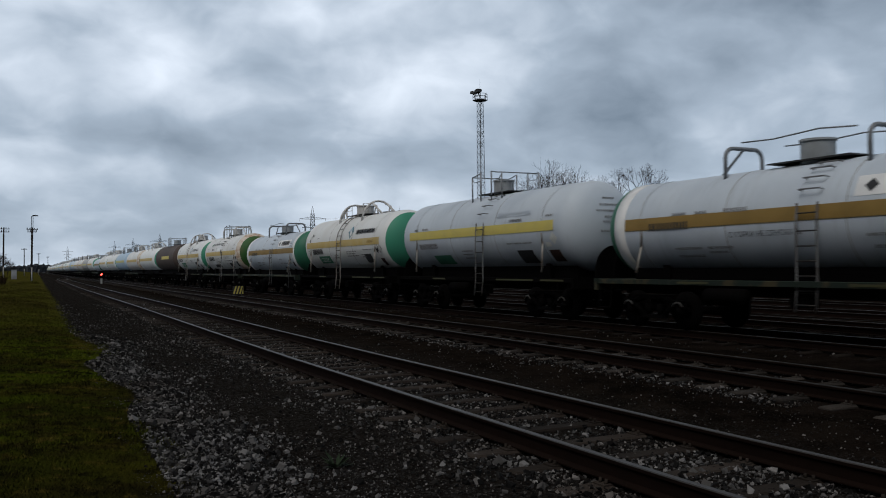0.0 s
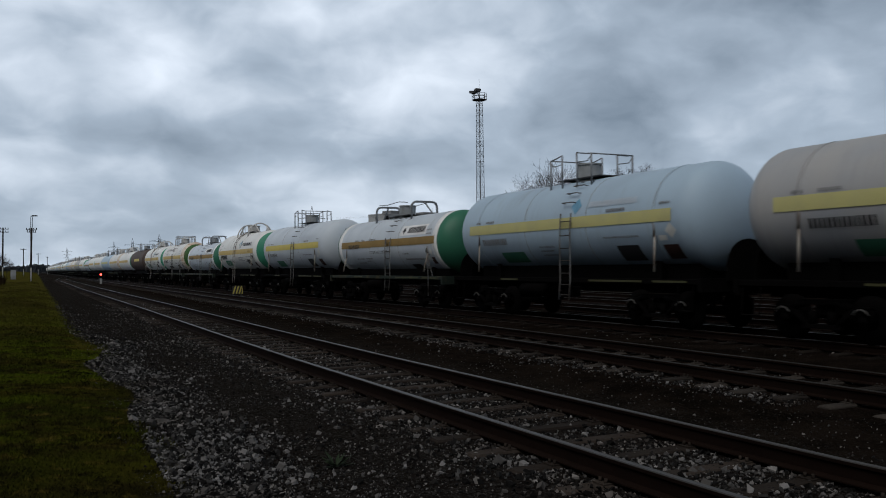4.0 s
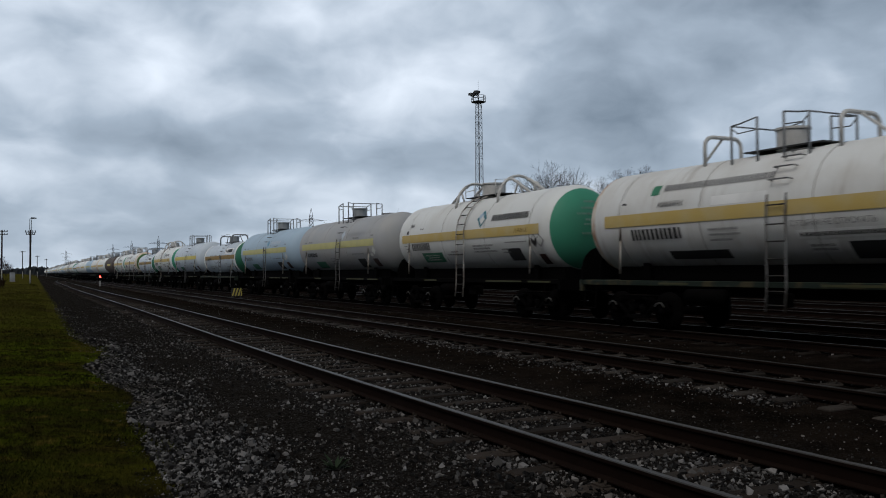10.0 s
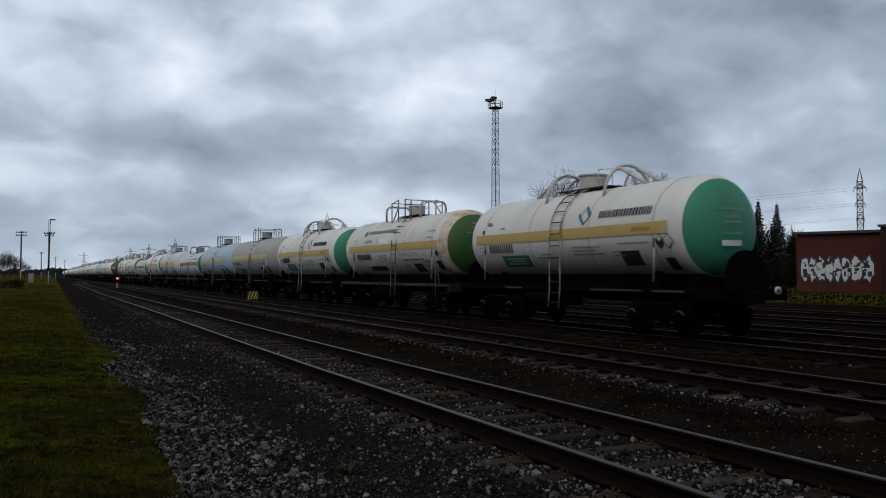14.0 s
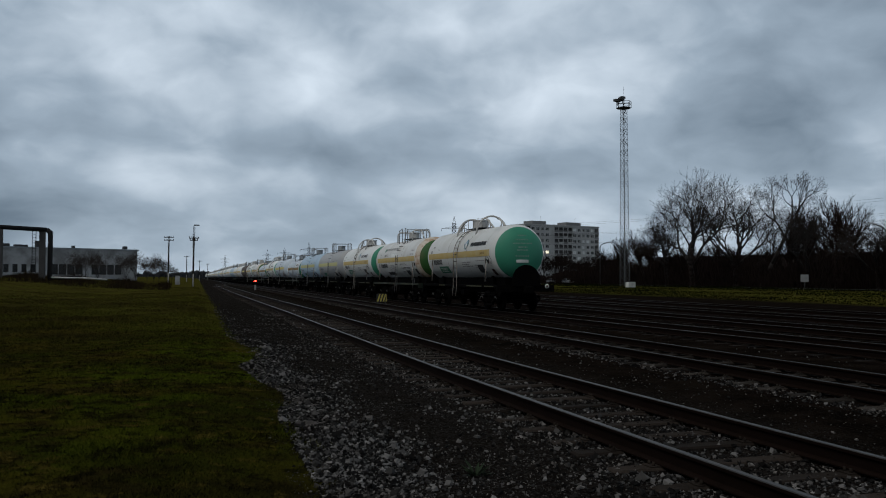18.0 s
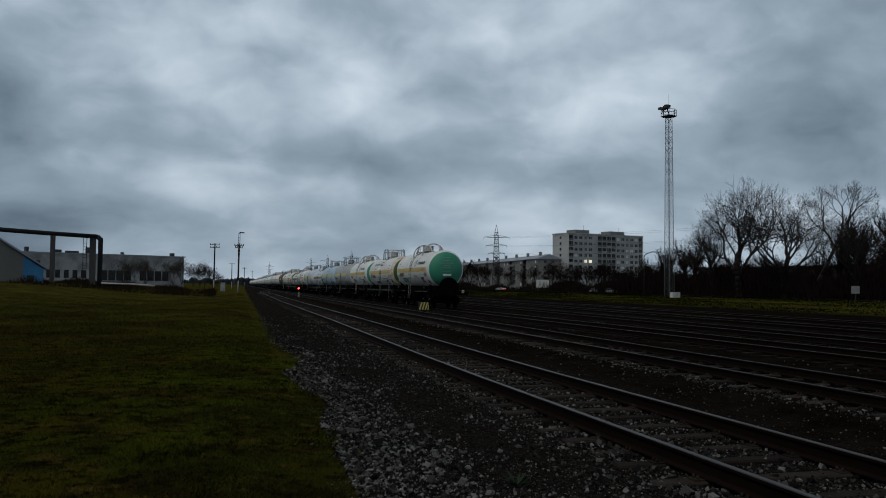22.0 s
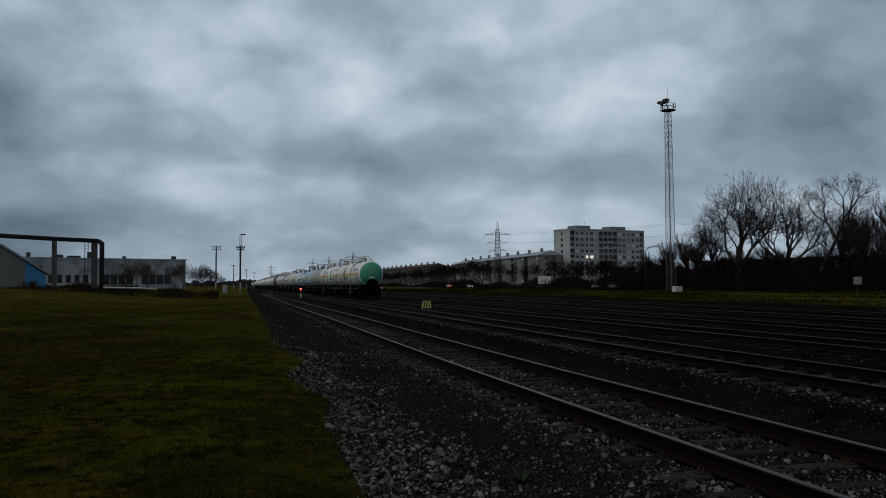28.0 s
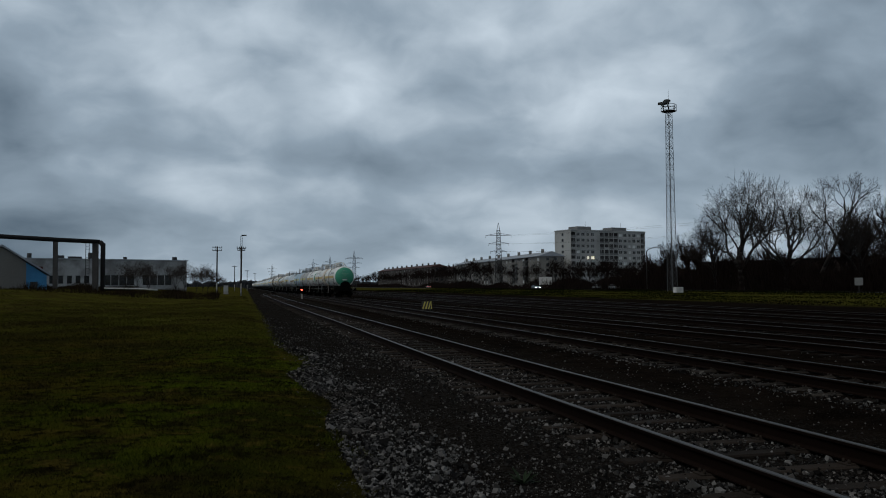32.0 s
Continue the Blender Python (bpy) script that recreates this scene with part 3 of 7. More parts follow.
def side_frame_build(s):
    """Cast bogie side: a bowed truss with two axle-box arches and a spring window."""
    b = Build()
    x0, x1 = s * 1.0, s * 1.12
    for q in (-1, 1):
        b.box(min(x0, x1), max(x0, x1), min(q * 0.72, q * 1.12), max(q * 0.72, q * 1.12), 0.62, 0.74, 0.02)
        b.beam((s * 1.06, q * 0.75, 0.68), (s * 1.06, q * 0.36, 0.34), 0.07, 0.07, 6)
        b.beam((s * 1.06, q * 0.70, 0.70), (s * 1.06, q * 0.32, 0.80), 0.075, 0.075, 6)
        b.beam((s * 1.06, q * 1.12, 0.68), (s * 1.06, q * 1.14, 0.46), 0.05, 0.04, 6)
        b.beam((s * 1.06, q * 0.72, 0.68), (s * 1.06, q * 0.70, 0.46), 0.05, 0.04, 6)
        b.beam((s * 1.04, q * 0.22, 0.36), (s * 1.04, q * 0.22, 0.62), 0.09, 0.09, 10)
    b.box(min(x0, x1), max(x0, x1), -0.45, 0.45, 0.27, 0.37, 0.02)
    b.box(min(x0, x1), max(x0, x1), -0.5, 0.5, 0.76, 0.87, 0.02)
    return b


WHEELSET = wheelset_mesh()
SIDE_MESH = {s: side_frame_build(s).mesh("side_frame", black_paint) for s in (-1, 1)}
axle_cap_mat = material("worn_axle_cap", (0.10, 0.095, 0.09), 0.7, 0.3)
WHEELS = []


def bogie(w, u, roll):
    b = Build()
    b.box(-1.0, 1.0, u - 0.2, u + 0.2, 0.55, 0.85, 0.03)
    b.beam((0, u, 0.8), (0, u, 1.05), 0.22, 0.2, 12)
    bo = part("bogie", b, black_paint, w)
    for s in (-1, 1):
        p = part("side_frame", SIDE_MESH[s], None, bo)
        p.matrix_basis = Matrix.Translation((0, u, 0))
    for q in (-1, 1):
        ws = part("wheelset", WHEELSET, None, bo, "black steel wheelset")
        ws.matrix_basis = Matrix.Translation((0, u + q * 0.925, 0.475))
        if roll:
            WHEELS.append((ws, u + q * 0.925))
    for q in (-1, 1):
        caps = Build()
        caps.path([(-1.13, u + q * 0.925 + 0.19 * math.cos(radians(a)), 0.50 + 0.19 * math.sin(radians(a))) for a in range(28, 153, 31)], 0.022, 5)
        part("axle_box_arch", caps, axle_cap_mat, bo, "scuffed axle-box arch")


def hoop_points(u, high, half, foot=0.0):
    """An inverted U across the tank top."""
    zs = ZC + math.sqrt(R * R - half * half)
    top = zs + high
    r = 0.24
    pts = [(-half, u, zs - 0.04)]
    for i in range(6):
        t = math.pi - math.pi / 2 * i / 5
        pts.append((-half + r + r * math.cos(t), u, top - r + r * math.sin(t)))
    for i in range(6):
        t = math.pi / 2 - math.pi / 2 * i / 5
        pts.append((half - r + r * math.cos(t), u, top - r + r * math.sin(t)))
    pts.append((half, u, zs - 0.04))
    return pts


def guard(w, u, d, mat, high=0.70, run=1.3):
    """A roll-over hoop across the tank with two stout braces that slope down away from the manhole."""
    half = 0.86
    foot = ZC + math.sqrt(R * R - half * half)
    top = ZC + R + high - 0.08
    bow = [(half * math.cos(math.pi * i / 14), u, foot - 0.04 + (top - foot + 0.04) * math.sin(math.pi * i / 14)) for i in range(15)]
    hp = part("guard_hoop", Build().path(bow, 0.05, 8), mat, w, "bent pipe guard hoop")
    top = foot + (top - foot) * 0.90
    for x in (-0.36, 0.36):
        b = Build()
        zs = ZC + math.sqrt(R * R - x * x)
        b.path([(x, u + d * 0.0, top - 0.04), (x, u + d * 0.18, top - 0.05), (x, u + d * run, zs - 0.03)], 0.05, 8)
        part("brace", b, mat, hp, "sloping pipe brace")
        c = Build()
        c.beam((x, u + d * 0.55, zs + high * 0.62), (x, u + d * 0.28, zs), 0.035, 0.035, 6)
        c.beam((x, u + d * 0.62, zs + high * 0.55), (x, u + d * 0.78, zs), 0.035, 0.035, 6)
        part("strut", c, mat, hp)
    fr = Build()
    zt = ZC + R
    q0, q1 = u - d * 0.08, u - d * 0.75
    fr.path([(-0.5, q1, zt), (-0.5, q1, zt + 0.55), (-0.5, q0, zt + 0.5), (-0.5, q0, zt + 0.05)], 0.014, 5)
    fr.beam((-0.5, q1, zt + 0.3), (-0.5, q0, zt + 0.28), 0.012, 0.012, 5)
    part("guard_rail", fr, mat, w)


def arch(w, u, d, mat, high=0.72):
    """A roll-over hoop across the tank with one slanting brace."""
    half = 0.6
    hp = part("guard_hoop", Build().path(hoop_points(u, high, half), 0.05, 8), mat, w, "rounded pipe hoop")
    zs = ZC + math.sqrt(R * R - half * half)
    part("brace", Build().beam((0.0, u, zs + high), (0.05, u + d * 0.75, ZC + R - 0.02), 0.035, 0.035, 6), mat, hp)


def railing(w, u0, u1, mat, high=0.60):
    """Handrails on both sides of the manhole: an outer and an inner post, a top rail that kinks between them and a knee rail."""
    zt = ZC + R + 0.07
    zs = ZC + math.sqrt(R * R - 0.75 * 0.75)
    pm = Build().beam((0, 0, zs - 0.05), (0, 0, zt + high), 0.03, 0.03, 6).mesh("post", mat)
    tall = Build().beam((0, 0, zs - 0.05), (0, 0, zt + high + 0.10), 0.03, 0.03, 6).mesh("post", mat)
    for x in (-0.75, 0.75):
        for u, inner in ((u0, 0.34), (u1, -0.40)):
            part("post", pm, None, w).matrix_basis = Matrix.Translation((x, u, 0))
            part("post", tall, None, w).matrix_basis = Matrix.Translation((x, inner, 0))
            b = Build().path([(x, u, zt + high), (x, u + (inner - u) * 0.35, zt + high + 0.02), (x, inner, zt + high + 0.10)], 0.02, 5)
            part("guard_rail", b, mat, w)
            b = Build().path([(x, u, zt + high - 0.06), (x, u + (inner - u) * 0.25, zt + high - 0.2), (x, inner, zt + high - 0.18)], 0.015, 5)
            part("knee_rail", b, mat, w)
    for u in (u0, u1):
        part("guard_rail", Build().path([(-0.75, u, zt + high), (0.75, u, zt + high)], 0.02, 5), mat, w)


def ladder(w, u0, u1, mat, tall):
    def on_side(a):
        return (-(R + 0.09) * math.cos(a), ZC + (R + 0.09) * math.sin(a))
    line = []
    if tall:
        for deg in (78, 64, 50, 36, 22, 8):
            line.append(on_side(radians(deg)))
    else:
        line.append(on_side(radians(12)))
    line += [(-(R + 0.10), ZC - 0.15), (-(R + 0.10), 1.2)]
    low = [(-(R + 0.10), 1.2), (-(R + 0.16), 0.62)]
    lad = part("ladder", Build().path([(x, u0, z) for x, z in line + low[1:]], 0.022, 6), mat, w, "steel side ladder")
    part("stringer", Build().path([(x, u1, z) for x, z in line + low[1:]], 0.022, 6), mat, lad)
    pts = line + low[1:]
    rung_b = Build()
    rung_b.beam((0, u0, 0), (0, u1, 0), 0.016, 0.016, 6)
    me = rung_b.mesh("rung", rung_steel)
    for (xa, za), (xb, zb) in zip(pts, pts[1:]):
        n = max(1, round(math.hypot(xb - xa, zb - za) / 0.33))
        for i in range(n):
            t = (i + 0.5) / n
            r = part("rung", me, None, lad)
            r.matrix_basis = Matrix.Translation((xa + (xb - xa) * t, 0, za + (zb - za) * t))
    if not tall:
        grip = Build()
        for u in (u0 - 0.0, u1 + 0.0):
            grip.beam((0, u, 0), (-0.14, u, 0.02), 0.016, 0.016, 5)
        grip.beam((-0.14, u0, 0.02), (-0.14, u1, 0.02), 0.018, 0.018, 5)
        gm = grip.mesh("step", mat)
        for deg in (26, 40, 54, 66):
            s = part("step", gm, None, lad, "bracket foothold")
            s.matrix_basis = Matrix.Translation((-R * math.cos(radians(deg)), 0, ZC + R * math.sin(radians(deg))))


def band(u0, u1, lift=0.003, n=56):
    return Build().lathe([(u0, R + lift - 0.004), (u0, R + lift), (u1, R + lift), (u1, R + lift - 0.004)], "y", n, (0, 0, ZC))


PAINT = {
    "white": material("chalky_white_tank_paint", (0.665, 0.675, 0.665), 0.55, 0, (60, 0.05), (0.55, 0.35), (0.50, 0.48, 0.44), 0.03, streak=(0.55, (0.34, 0.29, 0.23))),
    "cream": material("dirty_white_tank_paint", (0.64, 0.645, 0.635), 0.55, 0, (50, 0.06), (0.8, 0.5), (0.46, 0.43, 0.39), 0.03, streak=(0.85, (0.20, 0.145, 0.10))),
    "grey": material("faded_grey_tank_paint", (0.36, 0.355, 0.35), 0.6, 0, (50, 0.06), (0.45, 0.6), (0.27, 0.30, 0.34), 0.03, streak=(0.6, (0.20, 0.20, 0.20))),
    "blue": material("pale_blue_tank_paint", (0.36, 0.47, 0.57), 0.55, 0, (50, 0.05), (0.5, 0.4), (0.27, 0.34, 0.42), 0.03, streak=(0.6, (0.20, 0.20, 0.20))),
    "slate": material("grey_blue_tank_paint", (0.50, 0.55, 0.60), 0.55, 0, (50, 0.05), (0.5, 0.4), (0.30, 0.35, 0.42), 0.03, streak=(0.6, (0.20, 0.20, 0.20))),
    "brown": material("sooty_brown_tank_paint", (0.07, 0.05, 0.042), 0.7, 0, (40, 0.1), (0.6, 0.5), (0.03, 0.025, 0.022), 0.05),
    "green_end": material("sea_green_end_paint", (0.045, 0.24, 0.15), 0.55, 0, (40, 0.06), (0.7, 0.35), (0.05, 0.16, 0.11), 0.03),
    "dark_green_end": material("dark_green_end_paint", (0.035, 0.11, 0.028), 0.55, 0, (40, 0.08), (0.9, 0.5), (0.12, 0.10, 0.05), 0.04),
    "bottle_green_end": material("bottle_green_end_paint", (0.03, 0.14, 0.085), 0.5, 0, (40, 0.06), (0.7, 0.4), None, 0.03),
    "rust_ring": material("rust_stained_white_paint", (0.60, 0.54, 0.46), 0.65, 0, (30, 0.1), (2.6, 0.95), (0.33, 0.15, 0.06), 0.05),
    "ring_white": material("white_ring_paint", (0.76, 0.76, 0.75), 0.55, 0, (40, 0.05), (1.2, 0.3), None, 0.03),
    "yellow": material("ochre_yellow_stripe", (0.50, 0.365, 0.12), 0.6, 0, (40, 0.08), (1.4, 0.5), (0.50, 0.43, 0.26), 0.03),
    "pale_yellow": material("faded_yellow_stripe", (0.50, 0.47, 0.20), 0.6, 0, (40, 0.06), (1.4, 0.35), (0.36, 0.34, 0.2), 0.03),
    "lemon": material("lemon_yellow_stripe", (0.58, 0.48, 0.12), 0.6, 0, (40, 0.06), (1.4, 0.3), (0.42, 0.36, 0.14), 0.03),
    "bronze": material("bronze_brown_stripe", (0.26, 0.165, 0.045), 0.6, 0, (40, 0.06), (1.2, 0.3), None, 0.03),
}
ink = material("black_stencil_paint", (0.03, 0.03, 0.032), 0.7, 0, (60, 0.2), (4, 0.3), bump=0)
grey_ink = material("faded_grey_stencil_paint", (0.20, 0.20, 0.20), 0.7, 0, (60, 0.2), (4, 0.3), bump=0)
pale_ink = material("white_stencil_paint", (0.62, 0.63, 0.60), 0.7, 0, (60, 0.1), (4, 0.3), bump=0)
end_ink = material("worn_pale_stencil_paint", (0.24, 0.34, 0.29), 0.7, 0, (60, 0.2), (4, 0.5), bump=0)
label_blue = material("blue_emblem_paint", (0.16, 0.36, 0.52), 0.6, 0, (30, 0.1), (3, 0.4), bump=0)
label_green = material("green_placard", (0.05, 0.20, 0.12), 0.7, 0, (30, 0.2), (3, 0.3), bump=0)
label_red = material("brown_red_placard", (0.055, 0.024, 0.02), 0.7, 0, (30, 0.2), (3, 0.3), bump=0)
frame_green = material("green_frame_paint", (0.0065, 0.013, 0.0085), 0.8, 0, (30, 0.3), (2.6, 0.95), (0.045, 0.036, 0.016), edges=(0.5, 0.64))
seam = material("dirty_seam_edge", (0.20, 0.185, 0.17), 0.7, 0, (20, 0.2), (1.5, 0.5), (0.36, 0.34, 0.31), bump=0)
olive = material("olive_reflector_strip", (0.048, 0.046, 0.018), 0.6, 0)
strut_white = material("dirty_white_strut_paint", (0.30, 0.28, 0.25), 0.6, 0, (25, 0.25), (2.5, 0.8), (0.10, 0.06, 0.04))
pipe_white = material("white_pipe_paint", (0.50, 0.49, 0.47), 0.55, 0, (40, 0.1), (2, 0.4))
ladder_paint = material("worn_ladder_paint", (0.34, 0.32, 0.29), 0.6, 0.1, (30, 0.25), (2.2, 0.95), (0.07, 0.04, 0.028))
ladder_dark = material("dull_ladder_steel", (0.15, 0.15, 0.15), 0.6, 0.2, (30, 0.25), (2.2, 0.9), (0.05, 0.035, 0.025))
rung_steel = material("dark_rung_steel", (0.03, 0.026, 0.024), 0.7, 0.2)
pipe_grey = material("grey_pipe_paint", (0.20, 0.21, 0.22), 0.55, 0.1, (40, 0.1), (2, 0.4))
dome_grey = material("grey_dome_paint", (0.30, 0.32, 0.33), 0.6, 0, (40, 0.08), (2, 0.5))


def diamond(u, z, size, mat, parent, name="hazard_diamond"):
    b = Build()
    a0 = math.asin((z - ZC) / R)
    n = 6
    for i in range(2 * n):
        v0, v1 = -size + size * i / n, -size + size * (i + 1) / n
        w0, w1 = size - abs(v0), size - abs(v1)
        b.add([(-(R + 0.008) * math.cos(a0 + q / R), u - p, ZC + (R + 0.008) * math.sin(a0 + q / R)) for p, q in ((-w0, v0), (w0, v0), (w1, v1), (-w1, v1))], [(0, 1, 2, 3)])
    return part(name, b, mat, parent)


def tank_wagon(style, roll=False, fine=True):
    """One four-axle ammonia tank wagon; its forward end points along +y, its base is the top of the rails."""
    w = empty("tank_wagon", style["label"], "tank wagon", group="tank wagons of the train")
    nseg = 64 if fine else 28
    body = PAINT[style["body"]]
    e0, e1 = style.get("ends", (None, HALF))
    tail, front = style.get("reach", (HALF, HALF + 0.25))
    barrel = Build().lathe([(-tail, R)] + [(tail * (i / 3 - 1), R) for i in range(1, 6)] + [(front, R)], "y", nseg, (0, 0, ZC))
    part("tank_barrel", barrel, body, w)
    for s in (-1, 1):
        cap = PAINT[e0] if e0 else body
        half = tail if s < 0 else front
        prof = head_profile(s, half, 14 if fine else 12)
        ring_mat = style.get("head_ring")
        if ring_mat:
            cut = style.get("cut", 5)
            part("end_ring", Build().lathe(prof[:cut + 1], "y", nseg, (0, 0, ZC)), PAINT[ring_mat], w, style.get("ring_label", "painted tank end rim"))
            part("tank_end", Build().lathe(prof[cut:], "y", nseg, (0, 0, ZC)), cap, w, "domed painted tank end")
        else:
            part("tank_end", Build().lathe(prof, "y", nseg, (0, 0, ZC)), cap, w, "domed painted tank end")
        if style.get("barrel_ring"):
            part("end_band", band(s * (half - 0.42), s * half, 0.005, nseg), PAINT[style["barrel_ring"]], w, "white painted band")
    z0, z1 = ((2.67, 2.98) if style["top"] == "rail" else (2.64, 2.95)) if R > 1.3 else (2.50, 2.80)
    su = style.get("stripe_to", (5.05, -4.95 if style.get("reach") else -5.05))
    part("stripe", patch(su[0], su[1], z0, z1, 0.014, 4), PAINT[style["stripe"]], w, "painted warning stripe along the tank")
    # dome and walkway
    dm = pipe_white if style["top"] == "guard" or style["body"] == "cream" else dome_grey
    dn, zd, dr = 24 if fine else 12, ZC + R, 0.42 if style["top"] == "guard" else 0.36
    dome = Build()
    for prof in ([(zd - 0.15, dr), (zd + 0.46, dr)], [(zd + 0.46, dr), (zd + 0.46, dr + 0.03)], [(zd + 0.46, dr + 0.03), (zd + 0.51, dr + 0.03)], [(zd + 0.51, dr + 0.03), (zd + 0.54, 0.0)]):
        dome.lathe(prof, "z", dn)
    part("manhole_dome", dome, dm, w, "round manhole dome")
    # added black box stands in for the shade in the gap under the tank
    part("tank_bearer", Build().box(-0.7, 0.7, -5.3, 5.3, 1.19, ZC - R * 0.86), black_paint, w, "black filler box closing the shaded gap beneath the tank")
    pipe = pipe_white if style["top"] == "guard" else pipe_grey
    plat = Build()
    u0, u1 = (1.25, -1.35) if style["top"] == "guard" else (1.0, -1.15)
    plat.box(-0.48, 0.48, u1, u0, ZC + R + 0.03, ZC + R + 0.06)
    part("walkway", plat, dark_steel, w, "dark steel walkway plate")
    if style["top"] == "guard":
        guard(w, 1.3, 1, pipe)
        guard(w, -1.7, -1, pipe)
    elif style["top"] == "arch":
        arch(w, 2.1, 1, pipe_white if style["body"] == "cream" else pipe)
        arch(w, -1.7, -1, pipe_white if style["body"] == "cream" else pipe)
        if style.get("rails"):
            railing(w, 1.1, -1.05, pipe)
        elif fine:
            h = Build()
            for x in (-0.7, 0.7):
                h.path([(x, 1.5, ZC + R + 0.6), (x, 0.6, ZC + R + 0.56), (x, -0.6, ZC + R + 0.62), (x, -1.5, ZC + R + 0.54)], 0.018, 5)
            part("guard_rail", h, pipe, w)
    else:
        railing(w, 0.95, -1.1, pipe_grey)
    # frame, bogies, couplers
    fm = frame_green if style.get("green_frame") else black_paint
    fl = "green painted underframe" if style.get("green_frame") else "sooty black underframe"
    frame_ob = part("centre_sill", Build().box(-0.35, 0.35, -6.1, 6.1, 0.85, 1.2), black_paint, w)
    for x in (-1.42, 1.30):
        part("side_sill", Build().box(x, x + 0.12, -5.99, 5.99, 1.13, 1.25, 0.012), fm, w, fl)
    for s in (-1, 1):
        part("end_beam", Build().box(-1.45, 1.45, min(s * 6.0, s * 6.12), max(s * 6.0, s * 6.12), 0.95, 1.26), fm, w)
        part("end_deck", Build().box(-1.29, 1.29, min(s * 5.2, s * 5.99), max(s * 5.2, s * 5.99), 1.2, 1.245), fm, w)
    if fine:
        for s in (-1, 1):
            u = s * 4.0
            n = 8
            sad = Build()
            vs = []
            for q in (u - 0.12, u + 0.12):
                for low in (False, True):
                    for i in range(n + 1):
                        a = radians(232 + 76 * i / n)
                        vs.append(((R + 0.02) * math.cos(a), q, 1.2 if low else ZC + (R + 0.02) * math.sin(a)))
            m = n + 1
            fs = []
            for i in range(n):
                fs += [(i, i + 1, m + i + 1, m + i), (2 * m + i, 3 * m + i, 3 * m + i + 1, 2 * m + i + 1)]
            fs += [(0, m, 3 * m, 2 * m), (n, 2 * m + n, 3 * m + n, m + n)]
            sad.add(vs, fs)
            part("saddle", sad, black_paint, frame_ob)
        for s in (-1, 1):
            st = Build()
            st.beam((-R * 0.985, s * 4.43, ZC - 0.45), (-1.38, s * 4.43, 1.42), 0.03, 0.035, 6)
            st.beam((-R * 0.985, s * 4.43 - s * 0.04, ZC + 0.1), (-R * 0.985 - 0.02, s * 4.43, ZC - 0.5), 0.018, 0.03, 6)
            part("tie_strut", st, strut_white, w, "dirty white tie strut")
            part("hoop_band", band(s * 4.43 - 0.03, s * 4.43 + 0.03, 0.012, nseg), body, w)
            part("hoop_seam", band(s * 4.43 + 0.032, s * 4.43 + 0.058, 0.005, nseg), seam, w, "dirty edge of the hoop band")
        for q in (1.55, -1.6):
            part("weld_ring", band(q - 0.009, q + 0.009, 0.006, nseg), seam, w)
        for u, ln in ((2.4, 0.5), (-2.9, 1.1), (-5.0, 0.6)):
            part("reflector", Build().box(-1.432, -1.42, u - ln, u + ln, 1.16, 1.21), olive, frame_ob, "olive reflective strip")
        for s in (-1, 1):
            end = Build()
            y0, y1 = s * 6.16, s * 6.2
            n = 12
            vs, fs = [], []
            for y in (y0, y1):
                for i in range(n + 1):
                    t = math.pi * i / n
                    vs.append((0.72 * math.cos(t), y, 1.2 + 1.0 * math.sin(t) ** 0.7))
            m = n + 1
            fs = [tuple(range(m)), tuple(range(2 * m - 1, m - 1, -1))] + [(i, i + 1, m + i + 1, m + i) for i in range(n)]
            end.add(vs, fs)
            part("end_plate", end, black_paint, w, "black arched end plate")
        for s in (-1, 1):
            cp = Build()
            cp.box(-0.14, 0.14, min(s * 6.1, s * 6.45), max(s * 6.1, s * 6.45), 0.92, 1.18, 0.03)
            cp.box(-0.2, 0.2, min(s * 6.42, s * 6.6), max(s * 6.42, s * 6.6), 0.9, 1.2, 0.05)
            part("coupler", cp, black_paint, w)
            stp = Build()
            for q in (5.35, 5.85):
                stp.beam((-1.45, s * q, 1.1), (-1.5, s * q, 0.5), 0.016, 0.016, 5)
            stp.beam((-1.5, s * 5.35, 0.5), (-1.5, s * 5.85, 0.5), 0.02, 0.02, 5)
            part("end_step", stp, black_paint, w, "end footstep")
        if style.get("green_frame"):
            hr = part("end_handrail", Build().path([(-1.5, -5.05, 0.5), (-1.5, -5.05, 2.05), (-1.42, -5.05, 2.1)], 0.018, 6), ladder_dark, w, "dull steel end handrail")
            part("brace", Build().beam((-1.5, -5.05, 1.95), (-1.46, -5.35, 1.26), 0.010, 0.010, 5), ladder_dark, hr)
        u = style.get("ladder", (0.22, -0.34))
        ladder(w, u[0], u[1], ladder_paint if style["top"] == "guard" else ladder_dark, style["top"] == "guard")
        res = Build()
        res.lathe([(-0.6, 0.0), (-0.58, 0.2), (0.58, 0.2), (0.6, 0.0)], "y", 14, (-0.75, 2.0, 0.85))
        part("brake_reservoir", res, black_paint, frame_ob)
        part("brake_box", Build().box(-1.2, -0.9, -0.7, -0.2, 0.7, 1.0, 0.02), black_paint, frame_ob)
    for u in (4.15, -4.15):
        bogie(w, u, roll)
    return w


